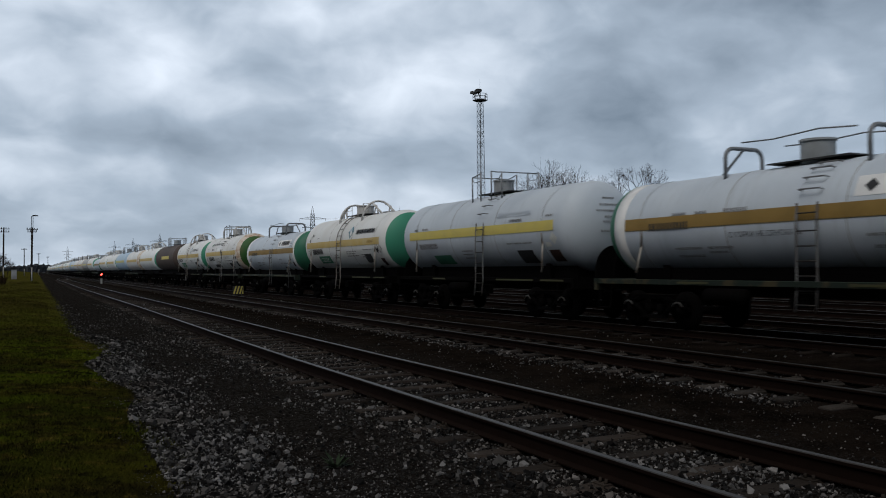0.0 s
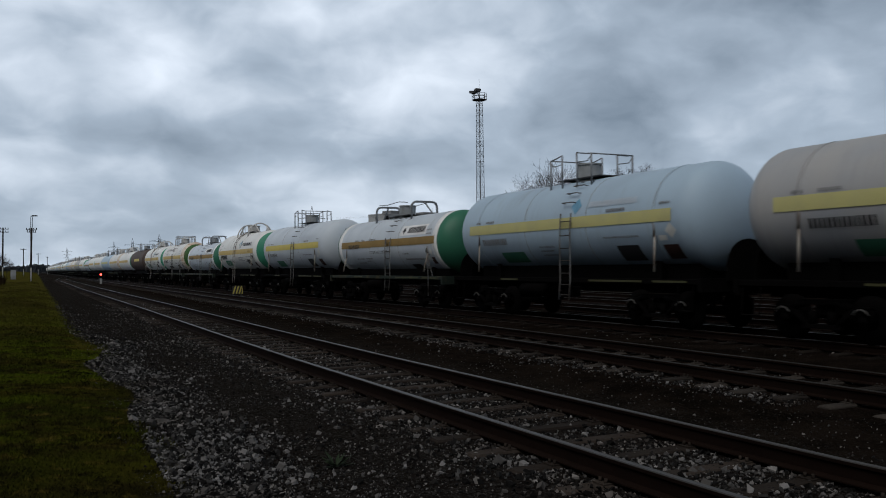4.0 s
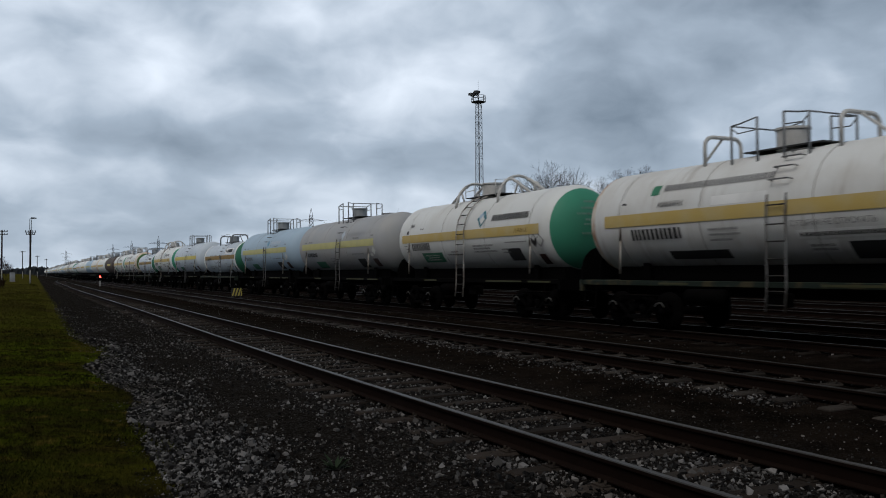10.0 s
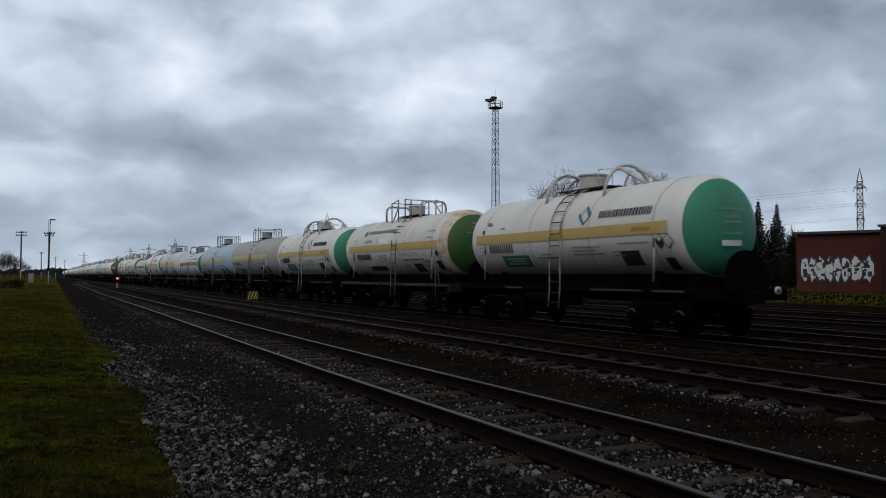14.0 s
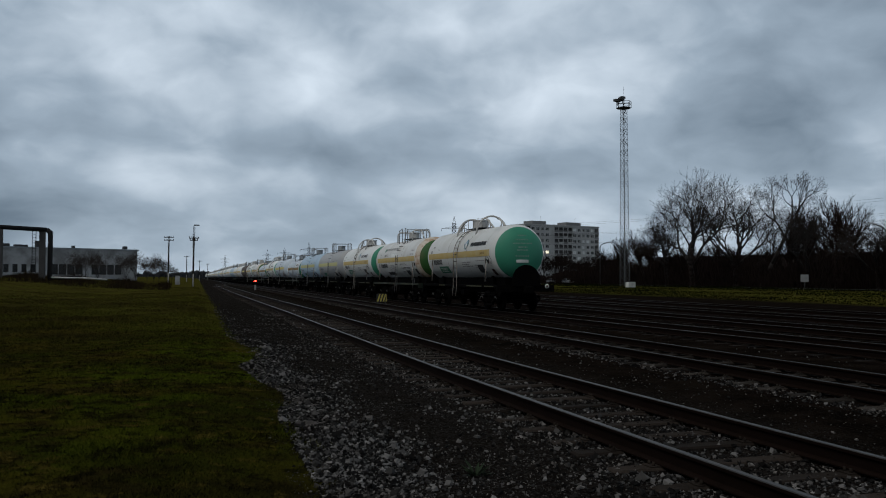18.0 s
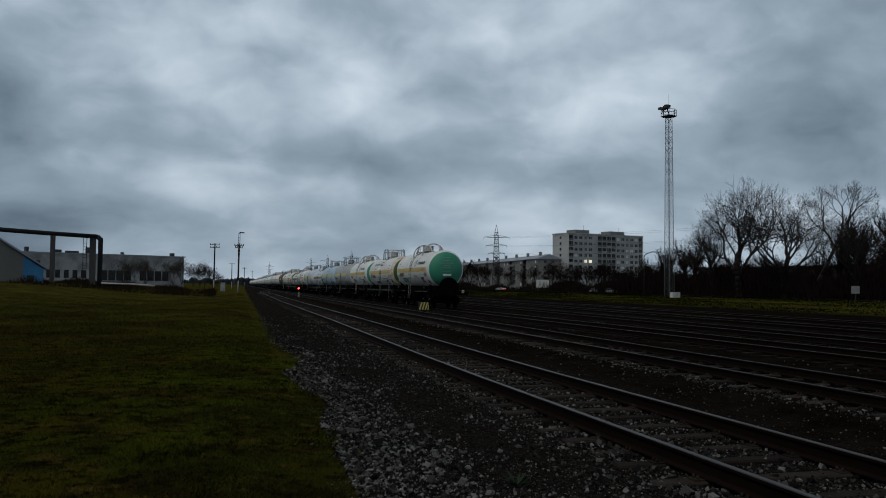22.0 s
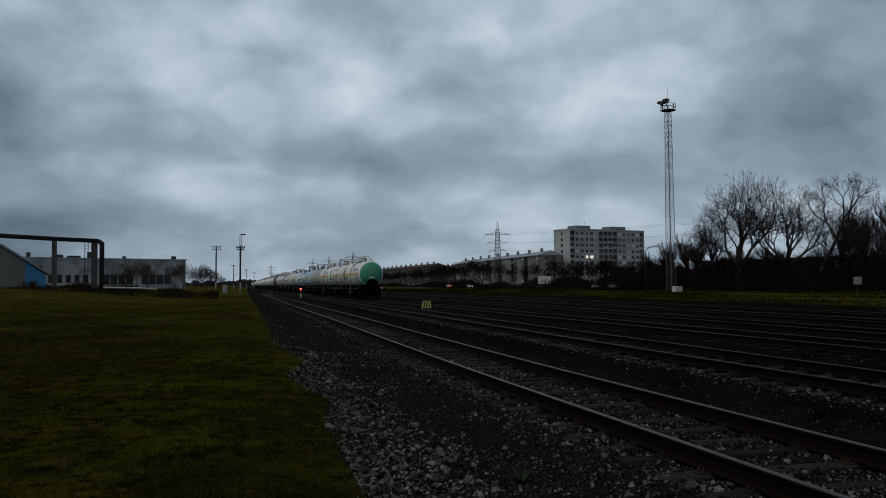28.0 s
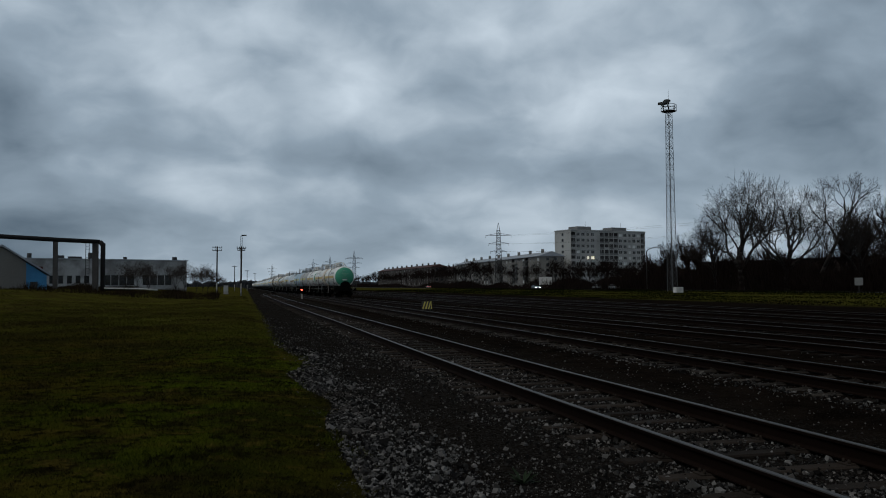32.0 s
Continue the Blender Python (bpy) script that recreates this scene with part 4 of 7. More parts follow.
def markings(w, style):
    """Stencils, placards and plates on the side that faces the yard path."""
    k = style["marks"]
    if k == "guard":
        diamond(-1.35, 3.30, 0.33, material("teal_emblem_paint", (0.05, 0.17, 0.21), 0.6), w, "emblem")
        diamond(-1.27, 3.38, 0.17, PAINT["blue"], w, "emblem_middle").data.transform(Matrix.Translation((-0.004, 0, 0)))
        diamond(-1.39, 3.25, 0.17, PAINT["white"], w, "emblem_middle").data.transform(Matrix.Translation((-0.008, 0, 0)))
        bars([(-2.05, -4.3, 3.17, 0.2)], ink, w, "marking")
        stencil_line(4.15, 6, 2.33, 0.27, ink, w)
        part("placard", patch(3.45, 1.75, 1.86, 2.22, 0.006), label_green, w, "green placard")
        bars([(3.2, 2.0, 2.1, 0.04), (3.0, 2.1, 2.02, 0.04), (3.2, 2.0, 1.94, 0.04)], pale_ink, w)
        part("square_panel", patch(-2.92, -3.72, 1.85, 2.24, 0.008), ink, w, "black square panel")
        bars([(1.0, 0.45, 2.2, 0.05), (1.3, 0.4, 2.1, 0.05)], grey_ink, w)
        bars([(-0.75, -2.1, 2.36, 0.055), (-0.75, -1.9, 2.26, 0.055), (-0.75, -2.3, 2.16, 0.055)], grey_ink, w)
        bars([(-2.6, -3.0, 2.2, 0.05), (-2.6, -3.1, 2.1, 0.05), (-2.9, -4.2, 2.42, 0.04)], grey_ink, w)
        lettering("АММИАК", 0.17, -3.55, 2.73, material("brown_stencil_paint", (0.20, 0.12, 0.03), 0.7), w)
        bars([(4.85, 4.55, 2.5, 0.04), (4.75, 4.45, 2.38, 0.04), (4.75, 4.45, 2.26, 0.04), (4.35, 4.0, 3.25, 0.12), (3.4, 3.1, 3.12, 0.05)], grey_ink, w)
        part("small_panel", patch(4.62, 4.42, 2.98, 3.12, 0.006), ink, w)
        for u, m_ in ((-4.62, ink), (-4.92, pale_ink)):
            dd = diamond(u, 2.44, 0.22, grey_ink, w)
            diamond(u, 2.44, 0.18, m_, w, "hazard_mark").data.transform(Matrix.Translation((-0.004, 0, 0)))
        diamond(-4.62, 2.52, 0.09, pale_ink, w, "hazard_mark").data.transform(Matrix.Translation((-0.008, 0, 0)))
        part("plate", patch(-4.62, -4.98, 2.08, 2.2, 0.006), pale_ink, w, "white plate")
        part("placard", patch(-4.62, -4.98, 1.72, 2.03, 0.006), label_red, w, "brown-red placard")
    elif k == "cream":
        bars([(2.9, -0.5, 3.45, 0.15)], grey_ink, w, "marking")
        part("emblem", patch(3.35, 3.05, 3.38, 3.62, 0.006), label_green, w, "small square emblem")
        lettering("АММИАК", 0.2, 3.0, 3.05, ink, w)
        stencil_line(4.0, 7, 2.28, 0.27, ink, w)
        part("placard", patch(2.85, 0.9, 1.78, 1.98, 0.006), ink, w, "dark placard")
        bars([(1.3, 0.4, 2.42, 0.05), (1.3, 0.35, 2.3, 0.05), (1.3, 0.6, 2.18, 0.05)], grey_ink, w)
        part("repaint_patch", patch(1.2, -0.4, 2.99, 3.2, 0.003), PAINT["ring_white"], w, "fresh white paint patch")
        lettering("С ГОРКИ НЕ СПУСКАТЬ", 0.17, -1.0, 2.4, grey_ink, w)
        part("plate", patch(-1.1, -3.6, 2.14, 2.32, 0.004), PAINT["ring_white"], w, "white paint plate")
        bars([(-1.2, -3.5, 2.19, 0.08)], ink, w)
        part("plate", patch(-1.3, -2.0, 1.85, 2.1, 0.004), PAINT["ring_white"], w)
        bars([(-1.35, -1.95, 1.98, 0.05), (-1.35, -1.95, 1.9, 0.05)], grey_ink, w)
        part("square_panel", patch(-2.25, -3.1, 1.72, 2.06, 0.008), ink, w, "black square panel")
        bars([(-3.3, -4.3, 2.1, 0.07), (-3.3, -4.0, 1.95, 0.05), (-3.9, -4.5, 3.05, 0.06), (-3.9, -4.6, 3.3, 0.06)], grey_ink, w)
        diamond(-4.2, 2.42, 0.18, pale_ink, w)
        diamond(-4.8, 2.44, 0.18, ink, w)
        part("placard", patch(-4.5, -4.97, 1.8, 2.15, 0.006), ink, w)
        part("round_mark", Build().lathe([(-0.0, 0.14), (0.004, 0.0)], "x", 16, (-R - 0.006 + 0.07, 4.3, 3.12)), ink, w)
    elif k == "rail":
        diamond(-1.1, 3.28, 0.25, PAINT["slate"] if style["body"] != "blue" else label_blue, w, "emblem")
        bars([(-1.7, -3.7, 3.2, 0.16)], PAINT["grey"] if style["body"] == "grey" else PAINT["slate"], w, "marking")
        bars([(-2.5, -3.3, 3.02, 0.09)], grey_ink, w)
        stencil_line(4.2, 8, 2.3, 0.2, ink if style["body"] == "grey" else grey_ink, w)
        part("placard", patch(3.3, 1.9, 1.72, 2.05, 0.006), label_green, w, "green placard")
        bars([(0.9, 0.1, 2.15, 0.05), (0.9, 0.2, 2.03, 0.05), (0.9, 0.1, 1.91, 0.05)], grey_ink, w)
        part("square_panel", patch(-2.75, -3.65, 1.72, 2.12, 0.008), ink, w, "black square panel")
        bars([(-2.3, -3.8, 2.32, 0.05), (4.6, 4.3, 3.02, 0.07), (3.95, 3.4, 3.02, 0.07), (-4.6, -5.0, 3.1, 0.06)], grey_ink, w)
        diamond(-4.98, 2.44, 0.2, pale_ink, w)
        part("plate", patch(-4.5, -4.8, 2.2, 2.33, 0.006), pale_ink, w, "white plate")
        part("placard", patch(-4.55, -5.1, 1.75, 2.1, 0.006), label_red, w, "brown-red placard")
    elif k == "bronze":
        part("sign_panel", patch(-1.75, -4.2, 2.90, 3.30, 0.006), PAINT["ring_white"], w, "white sign panel")
        diamond(-2.1, 3.10, 0.15, ink, w, "emblem").data.transform(Matrix.Translation((-0.004, 0, 0)))
        bars([(-2.5, -4.05, 2.98, 0.24)], ink, w, "marking")
        stencil_line(4.1, 8, 2.47, 0.18, ink, w)
        lettering("С ГОРКИ НЕ СПУСКАТЬ", 0.17, 1.45, 2.22, ink, w)
        bars([(3.3, 2.4, 1.98, 0.06), (3.3, 2.4, 1.80, 0.06), (2.2, 1.4, 1.98, 0.06), (2.2, 1.6, 1.88, 0.05), (1.6, 0.9, 2.78, 0.1), (3.3, 2.8, 2.80, 0.07), (2.5, 2.1, 2.80, 0.07)], grey_ink, w)
        bars([(-2.0, -2.6, 2.13, 0.06), (-2.1, -4.2, 1.90, 0.07), (-4.3, -4.7, 3.03, 0.05), (-4.3, -4.75, 2.88, 0.05)], grey_ink, w)
        part("square_panel", patch(-2.3, -3.15, 1.40, 1.73, 0.008), ink, w, "black square panel")
        part("plate", patch(-4.0, -4.5, 1.88, 2.03, 0.006), pale_ink, w, "white plate")
        for u in (-4.3, -4.6):
            diamond(u, 2.21, 0.15, pale_ink if u != -4.3 else ink, w)
        part("placard", patch(-4.4, -4.75, 1.73, 1.98, 0.006), label_red, w, "brown-red placard")
    # lines of paint on the tank ends
    if style["body"] in ("white", "cream", "grey", "slate"):
        rnd = random.Random(5)
        for z, half in ((ZC + 0.78, 0.22), (ZC + 0.58, 0.3), (ZC + 0.4, 0.5), (ZC + 0.22, 0.24), (ZC + 0.08, 0.28), (ZC - 0.2, 0.32)):
            b = Build()
            x = half
            while x > -half:
                wd = rnd.uniform(0.03, 0.06)
                r = math.hypot(x - wd / 2, z + 0.045 - ZC)
                y = -(style.get("reach", (HALF, 0))[0] + HEAD * math.sqrt(max(0, 1 - (r / R) ** 2)) + 0.022)
                b.box(x - wd, x, y - 0.003, y + 0.003, z, z + 0.06)
                x -= wd + 0.035
            tagged(part("end_marking", b, end_ink if style["ends"][0] else grey_ink, w), kind="stuff")


STYLES = {
    "guard": dict(body="white", ends=("green_end", 0), head_ring="white", cut=4, reach=(5.0, 5.25), stripe="yellow", top="guard", marks="guard", label="white ammonia tank wagon with sea-green end and ochre stripe"),
    "cream": dict(body="cream", ends=("dark_green_end", 0), head_ring="rust_ring", reach=(5.0, 5.5), stripe="yellow", top="arch", rails=True, marks="cream", green_frame=True, ladder=(-0.5, -1.0), label="dirty white tank wagon with rust-streaked rim and dark green end"),
    "grey": dict(body="grey", ends=(None, 0), stripe="pale_yellow", top="rail", marks="rail", ladder=(-0.5, -1.0), label="faded grey tank wagon with pale yellow stripe and square handrail"),
    "blue": dict(body="blue", ends=(None, 0), stripe="pale_yellow", top="rail", marks="rail", ladder=(-0.5, -1.0), label="pale blue tank wagon with yellow stripe and square handrail"),
    "slate": dict(body="slate", ends=(None, 0), stripe="lemon", top="rail", marks="rail", ladder=(-0.5, -1.0), label="grey-blue tank wagon with lemon stripe and square handrail"),
    "bronze": dict(body="slate", ends=("bottle_green_end", 0), barrel_ring="ring_white", stripe="bronze", top="arch", marks="bronze", green_frame=True, ladder=(-0.5, -1.0), label="grey-blue tank wagon with bronze stripe, white bands and green end"),
    "brown": dict(body="brown", ends=(None, 0), stripe="lemon", top="rail", marks="", label="sooty brown tank wagon with a yellow stripe patch", stripe_to=(1.5, -3.0)),
}
ORDER = ["guard", "cream", "guard", "grey", "blue", "bronze", "slate", "guard", "bronze", "cream", "guard", "brown", "guard", "cream"]
WAGONS = []


def train():
    global R, ZC
    made = {}
    for k in range(58):
        near = k < 11
        name = ORDER[k] if k < len(ORDER) else ("guard", "cream", "slate", "guard", "bronze", "grey", "cream", "blue", "guard")[(k * 5) % 9]
        R, ZC = (1.22, 2.58) if name == "bronze" else (1.37, 2.79)
        if near:
            w = tank_wagon(STYLES[name], roll=k < 7)
            markings(w, STYLES[name])
            if k == 0:
                part("end_plate_label", Build().box(-0.30, 0.30, -5.755, -5.715, ZC - 0.48, ZC - 0.34), pale_ink, w, "white lettered plate on the tank end")
                tm = part("tail_marker", Build().lathe([(0.0, 0.0), (0.0, 0.10), (0.02, 0.10), (0.02, 0.0)], "y", 18, (1.05, -6.2, 1.2)), pale_ink, w, "round white tail disc with red middle")
                part("tail_marker_middle", Build().lathe([(-0.012, 0.0), (-0.012, 0.055), (-0.002, 0.055)], "y", 16, (1.05, -6.2, 1.2)), label_red, tm)
                part("marker_arm", Build().beam((1.0, -6.1, 1.1), (1.05, -6.18, 1.2), 0.02, 0.02, 5), black_paint, tm)
        elif name in made:
            w = copy_thing(made[name], pose(0, 0, 0))
        else:
            w = made[name] = tank_wagon(STYLES[name], fine=False)
        WAGONS.append((w, TAIL_Y + PITCH * k))


def wagon_pose(y):
    slope = (track_x(2, y + 4.2) - track_x(2, y - 4.2)) / 8.4
    return Matrix.Translation((track_x(2, y), y, 0)) @ Matrix.Rotation(math.atan(-slope), 4, "Z")


def motions():
    for w, y0 in WAGONS:
        straight = y0 + SPEED * 32 < 235 or y0 > 260
        times = (0, 32) if straight else [2.0 * i for i in range(17)]
        walk(w, [(t, wagon_pose(y0 + SPEED * t)) for t in times])
    for car, rows in CARS:
        walk(car, rows)
    step = 4 / 30
    for ws, u in WHEELS:
        walk(ws, [(step * i, Matrix.Translation((0, u, 0.475)) @ Matrix.Rotation(-SPEED * step * i / 0.475, 4, "X")) for i in range(241)])


# ---- lighting mast, poles, pylons ----
def polar(az, dist):
    return dist * math.sin(radians(az)), dist * math.cos(radians(az))


def lattice(b, h, w0, w1, bays, r, legs=4):
    """A four-legged braced tower."""
    def corner(z, i):
        w = (w0 + (w1 - w0) * z / h) / 2
        return ((-w, -w), (w, -w), (w, w), (-w, w))[i] + (z,)
    for i in range(4):
        b.beam(corner(0, i), corner(h, i), r * 2.0, r * 1.7, 4)
        for k in range(bays):
            z0, z1 = h * k / bays, h * (k + 1) / bays
            j = (i + 1) % 4
            b.beam(corner(z0, i), corner(z1, j), r, r, 4)
            b.beam(corner(z1, i), corner(z1, j), r, r, 4)
            if k % 2:
                b.beam(corner(z0, j), corner(z1, i), r, r, 4)


def lighting_mast():
    x, y = polar(27.6, 160)
    h = 32.8
    m = empty("lighting_mast", "tall galvanised lattice lighting mast with floodlight basket", "lighting mast", pose(x, y, 0, 0, 0, 20))
    b = Build()
    lattice(b, h, 1.25, 0.82, 34, 0.025)
    part("tower", b, material("weathered_mast_steel", (0.085, 0.088, 0.092), 0.6, 0.2, (10, 0.2), (0.3, 0.5)), m)
    pl = Build()
    pl.lathe([(h - 0.1, 0.3), (h, 1.25), (h + 0.12, 1.35), (h + 0.12, 0.0)], "z", 12)
    part("basket_floor", pl, dark_steel, m)
    for i in range(8):
        a0, a1 = 2 * math.pi * i / 8, 2 * math.pi * (i + 1) / 8
        for z in (h + 0.7, h + 1.25):
            part("basket_rail", Build().beam((1.35 * math.cos(a0), 1.35 * math.sin(a0), z), (1.35 * math.cos(a1), 1.35 * math.sin(a1), z), 0.045, 0.045, 4), dark_steel, m)
        part("basket_post", Build().beam((1.35 * math.cos(a0), 1.35 * math.sin(a0), h), (1.35 * math.cos(a0), 1.35 * math.sin(a0), h + 1.25), 0.045, 0.045, 4), dark_steel, m)
    for dx, dy, dz in ((-1.9, -0.3, 1.2), (-1.3, -0.6, 1.55), (-0.6, -0.2, 1.9), (-1.5, 0.4, 1.4)):
        f = Build()
        f.box(dx - 0.5, dx + 0.5, dy - 0.35, dy + 0.35, h + dz - 0.22, h + dz + 0.22, 0.05)
        f.beam((dx, dy, h + dz - 0.2), (dx * 0.6, dy, h + 0.6), 0.06, 0.06, 4)
        part("floodlight", f, dark_steel, m)
    rod = Build().beam((0, 0, h), (0, 0, h + 4.2), 0.03, 0.015, 4)
    part("lightning_rod", rod, dark_steel, m)
    cab = Build().box(-0.9, 0.9, -1.75, -1.0, -0.3, 0.75, 0.05)
    part("cabinet", cab, pipe_white, m, "pale equipment cabinet at the mast foot")


def utility_pole(az, dist, h, arms, base_z, name="utility_pole", lean=0.0, lamp=0.0):
    x, y = polar(az, dist)
    p = empty(name, "weathered timber utility pole with crossarms and insulators", "utility pole", pose(x, y, base_z, 0, lean, 0), group="line poles along the track")
    part("shaft", Build().beam((0, 0, -0.5), (0, 0, h), 0.19, 0.14, 8), bark, p)
    foot = Build().beam((0.02, -0.22, -0.5), (0.02, -0.22, 2.4), 0.11, 0.10, 6)
    part("concrete_stub", foot, concrete, p, "pale concrete stub")
    for z, w in arms:
        part("crossarm", Build().box(-w, w, -0.06, 0.06, h - z - 0.06, h - z + 0.06), bark, p)
        for q in (-w * 0.9, -w * 0.4, w * 0.4, w * 0.9):
            part("insulator", Build().lathe([(h - z + 0.06, 0.04), (h - z + 0.2, 0.09), (h - z + 0.32, 0.04), (h - z + 0.32, 0)], "z", 6, (q, 0, 0)), dark_steel, p)
    if lamp:
        mastb = Build().path([(-0.12, 0, h - 2.2), (-0.12, 0, h + lamp), (0.5, 0, h + lamp + 0.1)], 0.05, 5)
        mastb.path([(0.12, 0, h - 2.2), (0.12, 0, h + lamp - 0.1)], 0.05, 5)
        br = part("lamp_bracket", mastb, bark, p, "thin twin mast above the crossarms")
        part("lamp_head", Build().box(0.0, 0.9, -0.2, 0.2, h + lamp + 0.05, h + lamp + 0.25, 0.05), dark_steel, br, "flat lamp head")
    return p


pylon_steel = material("dark_pylon_steel", (0.03, 0.03, 0.032), 0.7, 0.1, (10, 0.2), (0.4, 0.4))


def pylon(az, dist, h, base_z, arms=(0.55, 0.67, 0.80), wide=5.4, slim=False, label="lattice steel power pylon"):
    x, y = polar(az, dist)
    p = empty("power_pylon", label, "power pylon", pose(x, y, base_z, 0, 0, -az), group="power pylons")
    b = Build()
    lattice(b, h * 0.88, h * (0.055 if slim else 0.13), h * (0.045 if slim else 0.05), 16, 0.07 if slim else 0.09)
    w = h * 0.0225
    for i in range(4):
        c = ((-w, -w), (w, -w), (w, w), (-w, w))[i]
        b.beam((*c, h * 0.88), (0, 0, h), 0.14, 0.09, 4)
    part("tower", b, pylon_steel, p)
    for q, s in zip(arms, (0.68, 0.85, 1.05)):
        a = Build()
        z = h * q
        for d in (-1, 1):
            a.beam((0, 0.35, z), (d * wide * s, 0, z + 0.15), 0.14, 0.09, 4)
            a.beam((0, -0.35, z), (d * wide * s, 0, z + 0.15), 0.14, 0.09, 4)
            a.beam((0, 0, z + 1.1), (d * wide * s, 0, z + 0.15), 0.11, 0.08, 4)
            a.beam((d * wide * s, 0, z + 0.15), (d * wide * s, 0, z - 0.9), 0.07, 0.07, 4)
        part("crossarm", a, pylon_steel, p)


# ---- buildings ----
wall_grey = material("grey_panel_wall", (0.34, 0.34, 0.33), 0.9, 0, (3, 0.12), (0.12, 0.4), None, 0.1)
wall_pale = material("pale_plaster_wall", (0.165, 0.157, 0.145), 0.9, 0, (3, 0.12), (0.12, 0.3), None, 0.1)
wall_dull = material("dull_brown_plaster_wall", (0.055, 0.046, 0.041), 0.9, 0, (3, 0.12), (0.12, 0.3), None, 0.1)
wall_white = material("whitewashed_wall", (0.33, 0.33, 0.335), 0.9, 0, (2, 0.15), (0.30, 0.8), (0.17, 0.165, 0.165), 0.1, edges=(0.44, 0.6))
brick_red = material("dark_red_brick_wall", (0.060, 0.013, 0.0075), 0.9, 0, (6, 0.3), (0.5, 0.5), None, 0.2)
dull_brick = material("sooty_brick_wall", (0.022, 0.0085, 0.0065), 0.9, 0, (6, 0.3), (0.5, 0.5), None, 0.2)
roof_grey = material("grey_sheet_roof", (0.28, 0.30, 0.33), 0.6, 0.1, (2, 0.1), (0.1, 0.3))
roof_red = material("dull_red_roof", (0.07, 0.034, 0.03), 0.85, 0, (2, 0.2), (0.2, 0.4))
blue_wall = material("blue_painted_boards", (0.05, 0.20, 0.38), 0.7, 0, (6, 0.15), (0.6, 0.4))
pane = glass("dark_window_glass", (0.006, 0.007, 0.008), 0.2)
lit_pane = glow("lit_window", (1.0, 0.86, 0.62), 1.2)
white_frame = material("white_window_frame", (0.34, 0.34, 0.34), 0.6)


curtain = material("pale_curtain_behind_glass", (0.62, 0.63, 0.62), 0.4, 0, (3, 0.2), (0.8, 0.3), None, 0)
loggia_panel = material("grey_loggia_panel", (0.16, 0.16, 0.16), 0.8, 0, (3, 0.2), (0.4, 0.4), None, 0)


def window_mesh(w, h):
    """Frame and pane of one window in a wall's front plane (outward is -y)."""
    f = Build()
    t = 0.06
    for x0, x1, z0, z1 in ((-w / 2, w / 2, 0, t), (-w / 2, w / 2, h - t, h), (-w / 2, -w / 2 + t, t, h - t), (w / 2 - t, w / 2, t, h - t), (-0.05, 0.05, t, h - t)):
        f.box(x0, x1, -0.06, 0.1, z0, z1)
    g = Build().box(-w / 2 + t, w / 2 - t, 0.02, 0.06, t, h - t)
    return f.mesh("window_frame", white_frame), g.mesh("pane", pane), g.mesh("lit_pane", lit_pane)


def wall_with_holes(b, length, z0, z1, holes, thick=0.3):
    """A wall along x from 0 to length whose outer face is y=0, with real rectangular openings."""
    xs = sorted({0, length, *[h[0] for h in holes], *[h[1] for h in holes]})
    zs = sorted({z0, z1, *[h[2] for h in holes], *[h[3] for h in holes]})
    for i in range(len(xs) - 1):
        k = 0
        while k < len(zs) - 1:
            cx, cz = (xs[i] + xs[i + 1]) / 2, (zs[k] + zs[k + 1]) / 2
            if any(h[0] < cx < h[1] and h[2] < cz < h[3] for h in holes):
                k += 1
                continue
            j = k
            while j + 1 < len(zs) - 1 and not any(h[0] < cx < h[1] and h[2] < (zs[j + 1] + zs[j + 2]) / 2 < h[3] for h in holes):
                j += 1
            b.box(xs[i], xs[i + 1], 0, thick, zs[k], zs[j + 1])
            k = j + 1


